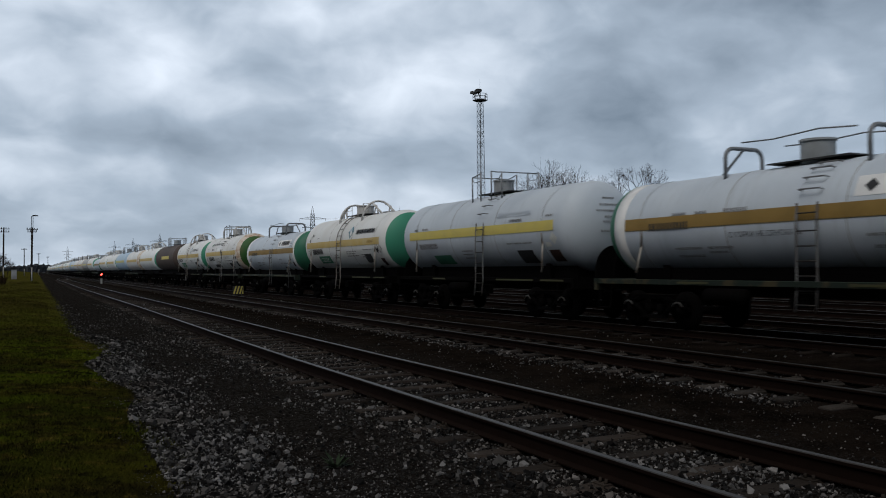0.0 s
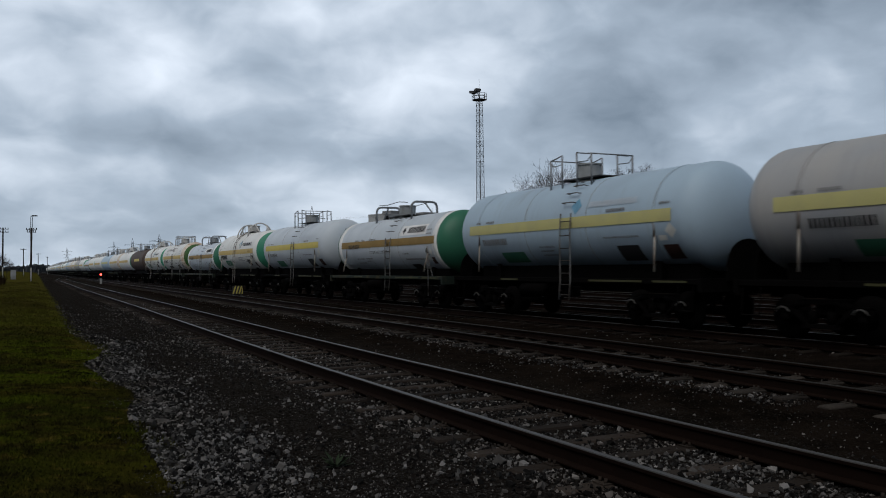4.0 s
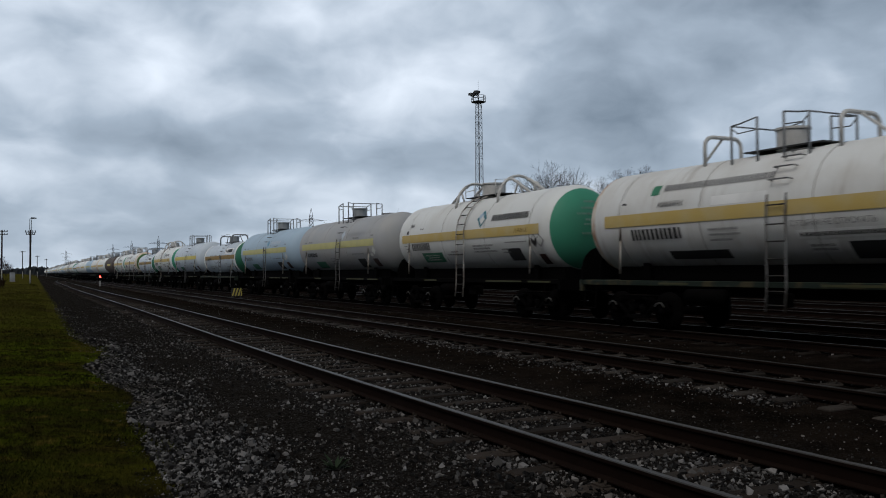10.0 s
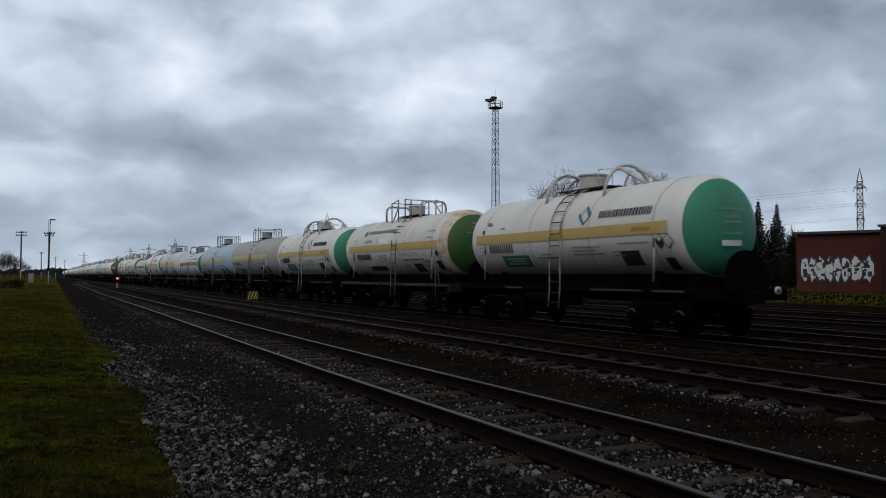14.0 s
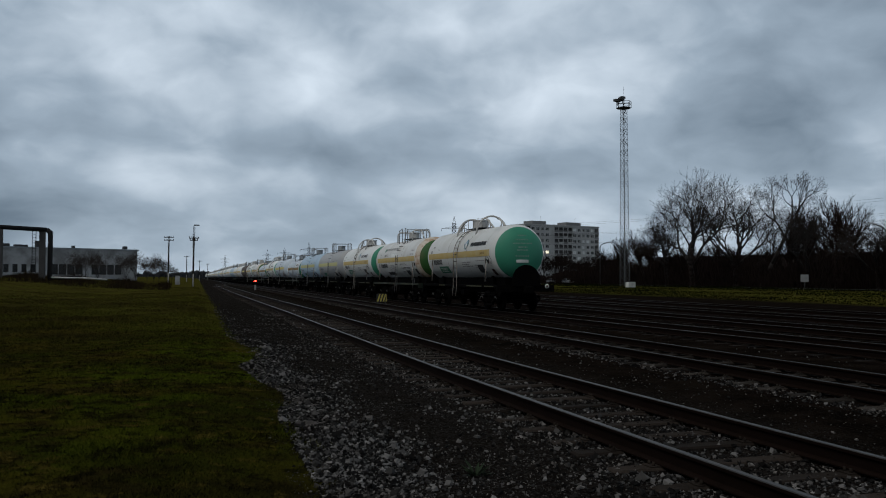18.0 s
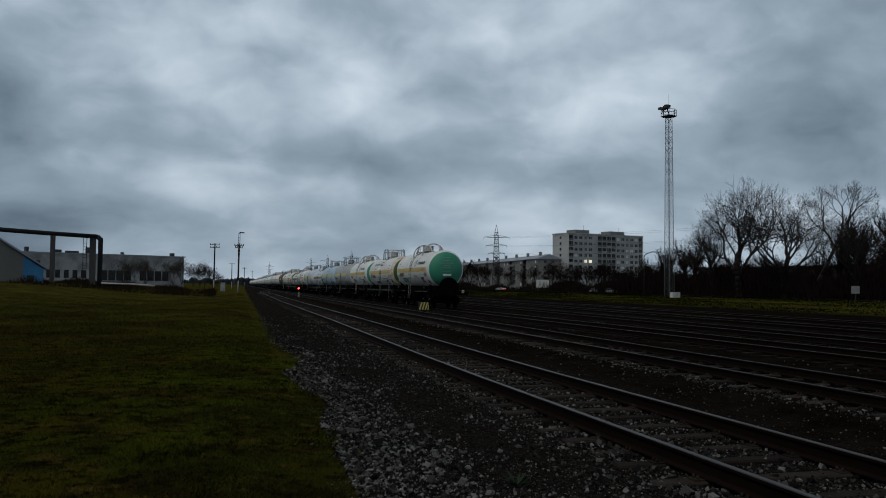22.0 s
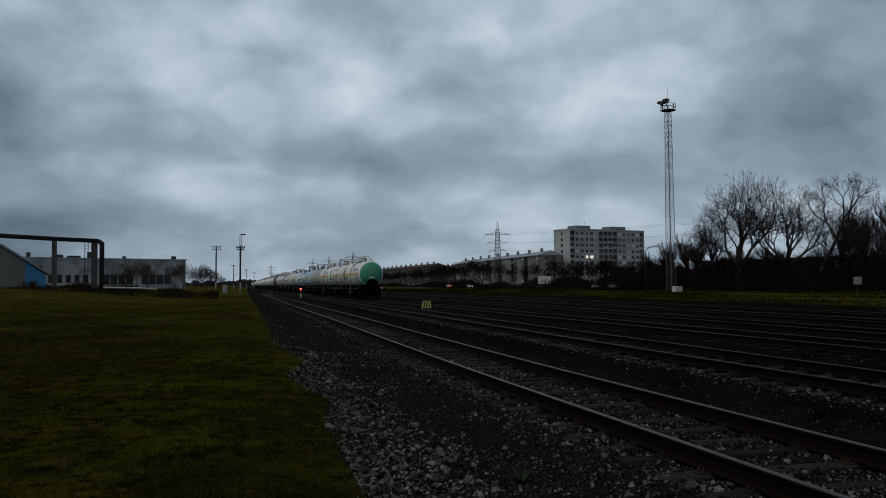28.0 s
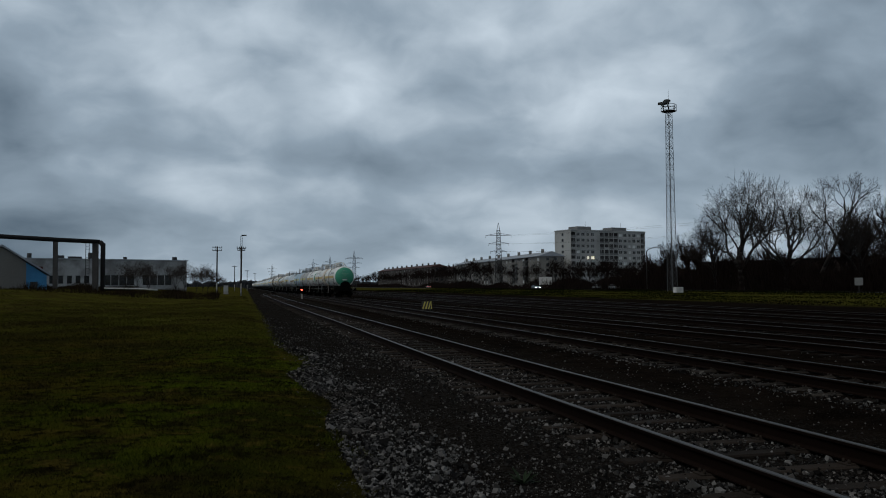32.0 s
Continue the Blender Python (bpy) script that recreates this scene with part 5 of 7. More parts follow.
def apartment_block(name, label, m, length, depth, floors, storey, bays, roof, wall, gable_windows=2, balconies=(), lit=(), seed=1, base=1.2, roof_rise=2.2, pattern=""):
    """A slab block: front along x from 0 to length with outward -y; its side wall at x=length and x=0 are gables."""
    h = empty(name, label, "apartment building", m)
    top = base + floors * storey + 0.3
    rnd = random.Random(seed)
    step = length / bays
    holes, deep = [], []
    for f in range(floors):
        for k in range(bays):
            ww = 2.1 if k % 3 else 1.5
            cx = step * (k + 0.5)
            mark = pattern[k % len(pattern)] if pattern else "w"
            if mark == ".":
                continue
            if mark == "b":
                # a loggia: a deep dark opening above its parapet
                deep.append((cx - step * 0.44, cx + step * 0.44, base + f * storey + 0.9, base + f * storey + 2.55))
                continue
            holes.append((cx - ww / 2, cx + ww / 2, base + f * storey + 0.7, base + f * storey + 2.2))
    wb = Build()
    wall_with_holes(wb, length, -1.0, top, holes + deep)
    part("wall", wb, wall, h)
    meshes = {2.1: window_mesh(2.1, 1.5), 1.5: window_mesh(1.5, 1.5)}
    pale_mesh = {}
    for q in (2.1, 1.5):
        pale_mesh[q] = meshes[q][1].copy()
        pale_mesh[q].materials[0] = curtain
    for x0, x1, z0, z1 in deep:
        lg = part("loggia", Build().box(x0, x1, -0.05, -0.004, z0 - 0.85, z0 + 0.03), loggia_panel if rnd.random() < 0.75 else wall, h, "loggia parapet")
        if rnd.random() < 0.5:
            xm = x0 + (x1 - x0) * rnd.choice((0.35, 0.6))
            part("mullion", Build().box(xm, xm + 0.08, 0.05, 0.12, z0, z1), white_frame, lg)
    for i, (x0, x1, z0, z1) in enumerate(holes):
        fm, gm, lm = meshes[round(x1 - x0, 1)]
        win = part("window", fm, None, h)
        win.matrix_basis = Matrix.Translation(((x0 + x1) / 2, 0.12, z0))
        pn = part("pane", lm if i in lit else (pale_mesh[round(x1 - x0, 1)] if rnd.random() < 0.22 else gm), None, win, "lit window" if i in lit else "")
    side = Build()
    side.box(0, 0.3, 0.3, depth, -1.0, top)
    side.box(length - 0.3, length, 0.3, depth, -1.0, top)
    side.box(0.3, length - 0.3, depth - 0.3, depth, -1.0, top)
    part("wall", side, wall, h, "plain gable walls")
    for gx, sgn in ((0, -1), (length, 1)):
        for f in range(floors):
            for q in range(gable_windows):
                y = depth * (q + 1) / (gable_windows + 1)
                g = Build()
                g.box(gx - 0.05 if sgn < 0 else gx - 0.02, gx + 0.02 if sgn < 0 else gx + 0.05, y - 0.7, y + 0.7, base + f * storey + 0.75, base + f * storey + 2.15)
                part("gable_window", g, pane, h)
    # the core's dark colour stands in for shade inside rooms and loggias
    inner = Build().box(0.5, length - 0.5, 1.5, depth - 0.5, -0.5, top - 0.4)
    part("inner_core", inner, dark_steel, h, "dark box standing in for shaded rooms behind the windows")
    rb = Build()
    if roof == "flat":
        rb.box(-0.2, length + 0.2, -0.2, depth + 0.2, top, top + 0.5)
        part("roof", rb, roof_grey if wall is not wall_grey else wall_grey, h)
        for x0, x1 in ((length * 0.14, length * 0.32), (length * 0.6, length * 0.8)):
            part("roof_house", Build().box(x0, x1, depth * 0.25, depth * 0.8, top + 0.5, top + 2.4, 0.1), loggia_panel, h, "roof lift house")
            part("aerial", Build().beam((x1 - 1, depth / 2, top + 2.6), (x1 - 1, depth / 2, top + 5.2), 0.05, 0.03, 4), dark_steel, h)
    else:
        o = 0.6
        vs = [(-o, -o, top), (length + o, -o, top), (length + o, depth + o, top), (-o, depth + o, top), (-o, depth / 2, top + roof_rise), (length + o, depth / 2, top + roof_rise)]
        vs += [(x, y, z - 0.25) for x, y, z in vs[:4]]
        rb.add(vs, [(0, 1, 5, 4), (2, 3, 4, 5), (1, 2, 5), (3, 0, 4), (6, 7, 1, 0), (7, 8, 2, 1), (8, 9, 3, 2), (9, 6, 0, 3)])
        r = part("roof", rb, roof, h)
        gb = Build()
        for x in (0, length):
            gb.add([(x, 0, top - 0.1), (x, depth, top - 0.1), (x, depth / 2, top + roof_rise - 0.15)], [(0, 1, 2)])
        part("gable", gb, wall, h)
        n = max(3, int(length / 18))
        for i in range(n):
            x = length * (i + 0.5) / n
            part("chimney", Build().box(x - 0.9, x + 0.9, depth / 2 - 1.6, depth / 2 - 0.6, top + 0.8, top + roof_rise + 1.4), wall, r)
    for k in balconies:
        for f in range(1, floors):
            x0 = step * k
            bal = Build()
            z = base + f * storey
            bal.box(x0, x0 + step * 0.95, -1.1, 0, z - 0.12, z)
            bal.box(x0, x0 + step * 0.95, -1.1, -1.03, z, z + 0.95)
            bal.box(x0, x0 + 0.06, -1.1, 0, z, z + 0.95)
            bal.box(x0 + step * 0.95 - 0.06, x0 + step * 0.95, -1.1, 0, z, z + 0.95)
            part("balcony", bal, dark_steel if rnd.random() < 0.75 else wall, h)
    return h


def face_pose(p_left, p_right, z=0.0):
    """The pose of a building whose front runs from p_left to p_right, as seen from outside."""
    d = Vector((p_right[0] - p_left[0], p_right[1] - p_left[1], 0))
    return Matrix.Translation((p_left[0], p_left[1], z)) @ Matrix.Rotation(math.atan2(d.y, d.x), 4, "Z"), d.length


def distant_blocks():
    # nine-storey slab
    a, c = polar(21.12, 428), polar(25.93, 461)
    m, ln = face_pose(a, c)
    apartment_block("apartment_tower", "grey concrete nine-storey apartment slab with roof lift houses", m, ln, 13, 9, 2.95, 16, "flat", wall_grey, 1, lit=(38, 39), seed=3, pattern="bwwww.bbbbwwwwwb")
    # five-storey rows beside the line
    for (a, c), roof, wl_, nm, seed in (((polar(13.45, 590), polar(19.05, 418)), roof_grey, wall_pale, "pale five-storey apartment row with grey roof", 5), ((polar(8.2, 860), polar(11.8, 650)), roof_red, wall_dull, "distant five-storey apartment row with dull red roof", 6), ((polar(11.9, 800), polar(13.35, 700)), roof_red, wall_dull, "distant low apartment row with dull red roof", 7)):
        m, ln = face_pose(a, c)
        apartment_block("apartment_row", nm, m, ln, 12, 5, 2.75, 30 if seed == 5 else 24, roof, wl_, 2, balconies=(4, 9, 13, 18, 23, 26) if seed == 5 else (), seed=seed, pattern="wwbw" if seed == 5 else "")


def warehouse():
    a, c = polar(-15.5, 215), polar(-4.2, 235)
    m, ln = face_pose(a, c, 1.5)
    h = empty("warehouse", "long low whitewashed industrial shed with dark windows", "warehouse", m)
    top = 6.9
    holes = [(0.8 + 2.05 * i, 2.0 + 2.05 * i, 1.2, 3.1) for i in range(12)]
    holes += [(26.0 + 2.05 * i, 27.85 + 2.05 * i, 0.7, 3.2) for i in range(int((ln - 30) / 2.05)) if i % 7 != 4]
    wb = Build()
    wall_with_holes(wb, ln, -1, top, holes)
    part("wall", wb, wall_white, h)
    for q in holes:
        part("pane", Build().box(q[0], q[1], 0.1, 0.16, q[2], q[3]), pane, h)
    part("wall", Build().box(0, ln, 0.6, 24, -1, top - 0.2), wall_white, h)
    part("roof", Build().box(-0.3, ln + 0.3, -0.3, 24.3, top, top + 0.3), roof_grey, h)
    for i, (u, w_, z) in enumerate(((3, 1.2, 1.3), (6, 0.5, 1.0), (9.5, 0.7, 1.2), (16, 1.8, 0.8), (19, 3.0, 0.6), (24, 0.9, 1.6), (33, 0.5, 0.7), (ln - 2, 0.9, 0.9))):
        part("roof_vent", Build().box(u, u + w_, 3, 4, top + 0.3, top + 0.3 + z, 0.05), dark_steel, h)
    part("sign_board", Build().box(8.2, 11.6, -0.1, -0.02, 4.0, 5.2), brick_red, h, "rusty red wall board")


def boiler_house():
    """Low gabled house with a blue boarded end."""
    a, c = polar(-19.5, 128), polar(-12.4, 132)
    m, ln = face_pose(a, c, 1.35)
    h = empty("gabled_house", "low gabled house with pale wall and blue boarded corner", "house", m)
    hi, lo = 6.0, 2.1
    pk = ln - 5.9
    cut = ln - 2.7
    zc = hi + (lo - hi) * (cut - pk) / (ln - pk)
    for mat, pts in ((wall_pale, [(0, -1), (cut, -1), (cut, zc), (pk, hi), (0, lo + 0.6)]), (blue_wall, [(cut, -1), (ln, -1), (ln, lo), (cut, zc)])):
        b = Build()
        n = len(pts)
        vs = [(x, y, z) for y in (0, 9) for x, z in pts]
        b.add(vs, [tuple(range(n)), tuple(range(2 * n - 1, n - 1, -1))] + [(i, n + i, n + (i + 1) % n, (i + 1) % n) for i in range(n)])
        part("wall", b, mat, h, "blue boarded wall" if mat is blue_wall else "")
    rb = Build()
    for x0, z0, x1, z1 in ((pk, hi, ln + 0.4, lo - 0.1), (pk, hi, -0.4, lo + 0.45)):
        rb.add([(x0, -0.4, z0 + 0.05), (x1, -0.4, z1 + 0.05), (x1, 9.4, z1 + 0.05), (x0, 9.4, z0 + 0.05), (x0, -0.4, z0 + 0.3), (x1, -0.4, z1 + 0.3), (x1, 9.4, z1 + 0.3), (x0, 9.4, z0 + 0.3)], [(0, 1, 2, 3), (4, 7, 6, 5), (0, 4, 5, 1), (1, 5, 6, 2), (2, 6, 7, 3), (3, 7, 4, 0)])
    part("roof", rb, roof_grey, h)
    part("window", Build().box(ln - 2.2, ln - 1.2, -0.05, 0.02, 0.2, 1.2), pane, h)


gantry_black = material("sooty_gantry_steel", (0.016, 0.0155, 0.016), 0.8, 0, (12, 0.2), (0.6, 0.4), spec=0.1)
dark_concrete = material("stained_dark_concrete", (0.055, 0.052, 0.05), 0.9, 0, (12, 0.2), (0.6, 0.4))


def pipe_gantry():
    m = Matrix.Translation((0, 0, 1.3))
    g = empty("pipe_gantry", "overhead insulated heating pipe on steel and concrete posts", "pipe gantry", m)
    p1, p2, p0 = polar(-11.93, 140), polar(-9.3, 142), polar(-22, 134)
    top = 7.3
    part("post", Build().box(p1[0] - 0.3, p1[0] + 0.3, p1[1] - 0.3, p1[1] + 0.3, -1.5, top, 0.05), dark_concrete, g, "broad dark post")
    part("post", Build().box(p2[0] - 1.3, p2[0] - 0.5, p2[1] - 0.4, p2[1] + 0.4, -1.5, top, 0.05), dark_concrete, g, "stained concrete post")
    pipe = Build().path([(p0[0], p0[1], top + 1.1), (p1[0], p1[1], top + 0.3), (p2[0] - 0.3, p2[1], top + 0.15)], 0.33, 10)
    pipe.path([(p2[0] - 0.3, p2[1], top + 0.15), (p2[0] + 0.2, p2[1], top - 0.3), (p2[0] + 0.2, p2[1], 0.2), (p2[0] + 4, p2[1] + 2, 0.15)], 0.36, 10)
    part("pipe", pipe, gantry_black, g, "dark lagged pipe")
    low = Build().path([(p2[0] + 0.6, p2[1] - 1, 0.25), (p2[0] + 5.5, p2[1] + 1.5, 0.1), (p2[0] + 8.2, p2[1] + 1, -0.1)], 0.13, 8)
    part("ground_pipe", low, pipe_white, g, "pale pipe along the ground")
    lad = Build()
    for q in (-2.3, -1.8):
        lad.beam((p2[0] + q, p2[1], 0), (p2[0] + q, p2[1], top), 0.05, 0.05, 4)
    for i in range(16):
        lad.beam((p2[0] - 2.3, p2[1], 0.4 + 0.42 * i), (p2[0] - 1.8, p2[1], 0.4 + 0.42 * i), 0.03, 0.03, 4)
    part("ladder", lad, gantry_black, g)


def brick_store():
    """Brick shed with a painted wall across the yard."""
    a, c = polar(46.6, 92), polar(62, 88)
    m, ln = face_pose(a, c)
    h = empty("brick_shed", "dark red brick shed with white spray-painted scrawl on its wall", "shed", m)
    part("wall", Build().box(0, ln, 0, 12, -0.5, 5.5), brick_red, h)
    part("roof", Build().box(-0.3, ln + 0.3, -0.3, 12.3, 5.5, 5.75), dark_steel, h)
    part("annex_wall", Build().box(8.2, ln, -2.4, -0.004, -0.5, 5.9), dull_brick, h, "darker jutting brick bay")
    part("annex_roof", Build().box(8.0, ln + 0.3, -2.6, -0.31, 5.9, 6.1), dark_steel, h)
    rnd = random.Random(4)
    spray, edge = material("silver_spray_paint", (0.50, 0.52, 0.54), 0.6, 0, (8, 0.1), (1.5, 0.2)), ink
    back, front = Build(), Build()
    x = 0.4
    while x < 6.9:
        w_ = rnd.uniform(0.7, 1.15)
        n = 14
        for b, grow, y in ((back, 0.16, -0.012), (front, -0.04, -0.024)):
            vs = [(x + w_ / 2 + (w_ * 0.52 + grow) * math.cos(2 * math.pi * i / n) * (1 + 0.25 * math.sin(3.1 * i + x)), y, 2.05 + (1.15 + grow) * math.sin(2 * math.pi * i / n) * (1 + 0.18 * math.cos(2.3 * i + x * 2))) for i in range(n)]
            b.add(vs, [tuple(range(n))])
        x += w_ * 0.95
    part("scrawl_edge", back, edge, h, "black outline of the scrawl")
    part("scrawl", front, spray, h, "silver-white spray-painted shapes")
    strokes = Build()
    for i in range(70):
        x = rnd.uniform(0.5, 6.8)
        z = rnd.uniform(1.2, 2.9)
        strokes.box(x, x + rnd.uniform(0.05, 0.4), -0.036, -0.026, z, z + rnd.uniform(0.05, 0.5))
    tagged(part("scrawl_stroke", strokes, edge, h), kind="stuff")


def long_shed():
    a, c = polar(29.5, 235), polar(47, 190)
    m, ln = face_pose(a, c)
    h = empty("long_shed", "long dark low shed behind the trees", "shed", m)
    part("wall", Build().box(0, ln, 0, 14, -0.5, 6.6), material("dark_brown_shed_wall", (0.03, 0.02, 0.017), 0.9), h)
    part("roof", Build().box(-0.4, ln + 0.4, -0.4, 14.4, 6.6, 6.95), material("tarred_felt_roof", (0.018, 0.018, 0.019), 0.95, 0, (3, 0.2), (0.2, 0.4), spec=0.05), h)


# ---- trees ----
def tree_build(seed, h, spread, lengths, kids, lean=0.0, trunk_r=None, rise=0.06):
    """A leafless tree: limbs that fork and thin out over several orders of branching."""
    rnd = random.Random(seed)
    wood, b = Build(), Build()
    last = len(lengths) - 1

    def limb(p, d, r, level):
        length = lengths[level] * h * rnd.uniform(0.7, 1.2)
        n = (4, 4, 3, 2, 2, 1)[level]
        pts = [p]
        for i in range(n):
            d = (d + Vector((rnd.gauss(0, 0.17), rnd.gauss(0, 0.17), rnd.gauss(rise, 0.08)))).normalized()
            p = p + d * (length / n)
            pts.append(p)
        taper = 0.55
        for i in range(n):
            ra, rb = r * (1 - (1 - taper) * i / n), r * (1 - (1 - taper) * (i + 1) / n)
            (wood if level == 0 else b).beam(pts[i], pts[i + 1], ra, rb, 6 if level == 0 else (4 if level < 3 else 3))
        if level >= last:
            return
        count = kids[level]
        for k in range(count):
            t = min(0.999, (k + rnd.uniform(0.2, 1.0)) / count)
            t = 0.3 + 0.7 * t if level else 0.45 + 0.55 * t
            q = min(n - 1, int(t * n))
            base = pts[q].lerp(pts[q + 1], t * n - q)
            way = (pts[q + 1] - pts[q]).normalized()
            ax = way.orthogonal().normalized()
            ax.rotate(Matrix.Rotation(2.4 * k + rnd.uniform(-0.7, 0.7), 3, way))
            nd = way.copy()
            nd.rotate(Matrix.Rotation(radians(rnd.uniform(25, 60)) * spread, 3, ax))
            limb(base, nd, max(0.014, r * taper * rnd.uniform(0.55, 0.85)), level + 1)

    limb(Vector((0, 0, -0.3)), Vector((lean, 0, 1)).normalized(), trunk_r or h * 0.024, 0)
    return wood, b


def conifer_build(seed, h):
    rnd = random.Random(seed)
    trunk, crown = Build(), Build()
    trunk.beam((0, 0, -0.3), (0, 0, h), h * 0.014, 0.02, 6)
    z = h * 0.08
    while z < h * 0.98:
        r = (h - z) * 0.23 + 0.15
        n = 9
        for i in range(n):
            a = 2 * math.pi * (i + rnd.random() * 0.6) / n
            rr = r * rnd.uniform(0.75, 1.1)
            tip = (rr * math.cos(a), rr * math.sin(a), z - rr * 0.35)
            for q in range(3):
                s = rnd.uniform(0.4, 0.9)
                o = rnd.uniform(-0.3, 0.3)
                x0, y0 = rr * s * math.cos(a), rr * s * math.sin(a)
                crown.add([(0, 0, z + 0.2), (x0 - rr * 0.16 * math.sin(a), y0 + rr * 0.16 * math.cos(a), z - rr * 0.3 * s), tip, (x0 + rr * 0.16 * math.sin(a), y0 - rr * 0.16 * math.cos(a), z - rr * 0.3 * s - 0.15 - 0.2 * q * rnd.random())], [(0, 1, 2, 3)])
        z += h * 0.035
    return trunk, crown


needle = material("dark_spruce_needles", (0.008, 0.0115, 0.007), 0.9, 0, (6, 0.3), (1, 0.4), island=0.4)
twig = material("dark_twigs", (0.015, 0.0098, 0.0082), 0.95, 0, (6, 0.3), (1, 0.4), spec=0.05)


def forked_tree(seed, h, stems, levels, trunk=0.16, lean=(0.0, 0.0), r0=None, wide=1.0, step=0.77, thin=0.015, rise=0.05, side=0.6):
    """A leafless tree whose limbs fork again and again into an airy rounded crown."""
    rnd = random.Random(seed)
    wood, b = Build(), Build()
    total = sum(step ** i for i in range(levels))
    first = h * (1.0 - trunk * 0.8) / total * 1.22

    def limb(p, d, length, r, level):
        n = 4 if level < 2 else (3 if level < 4 else 2)
        r_end = r * 0.74
        for i in range(n):
            d = (d + Vector((rnd.gauss(0, 0.14 if level < 3 else 0.08), rnd.gauss(0, 0.14 if level < 3 else 0.08), rnd.gauss(rise, 0.06)))).normalized()
            q = p + d * (length / n)
            (wood if level < 2 else b).beam(p, q, max(thin, r + (r_end - r) * i / n), max(thin, r + (r_end - r) * (i + 1) / n), 7 if level < 1 else (5 if level < 3 else 3))
            if level > 0 and i == n - 2 and level < levels - 1 and rnd.random() < side:
                fork(q, d, length * 0.8, r_end * 0.7, level + 1, radians(rnd.uniform(35, 65)), rnd.uniform(0, 6.28))
            p = q
        if level >= levels - 1:
            return
        turn = rnd.uniform(0, 6.28)
        count = 3 if rnd.random() < 0.30 else 2
        for k in range(count):
            fork(p, d, length, r_end * (0.92 if k == 0 else 0.72), level + 1, radians(rnd.uniform(14, 26) if k == 0 else rnd.uniform(26, 46)) * wide, turn + math.pi * k * (1.0 if count == 2 else 0.67))

    def fork(p, d, length, r, level, angle, turn):
        ax = d.orthogonal().normalized()
        ax.rotate(Matrix.Rotation(turn, 3, d))
        nd = d.copy()
        nd.rotate(Matrix.Rotation(angle, 3, ax))
        limb(p, nd, length * step * rnd.uniform(0.82, 1.15), r, level)

    p, d, r = Vector((0, 0, -0.4)), Vector((lean[0], lean[1], 1)).normalized(), r0 or h * 0.026
    n = 4
    for i in range(n):
        d = (d + Vector((rnd.gauss(0, 0.05), rnd.gauss(0, 0.05), 0))).normalized()
        q = p + d * ((h * trunk + 0.4) / n)
        wood.beam(p, q, r * (1.1 - 0.08 * i), r * (1.02 - 0.08 * i), 8)
        p = q
    for k in range(stems):
        spread = radians(rnd.uniform(16, 44)) * wide
        fork(p, Vector((lean[0] * 0.4, lean[1] * 0.4, 1)).normalized(), first, r * (0.8 if k == 0 else 0.62), 0, spread * (0.4 if k == 0 else 1), 6.283 * k / stems + rnd.uniform(-0.4, 0.4))
    return wood, b


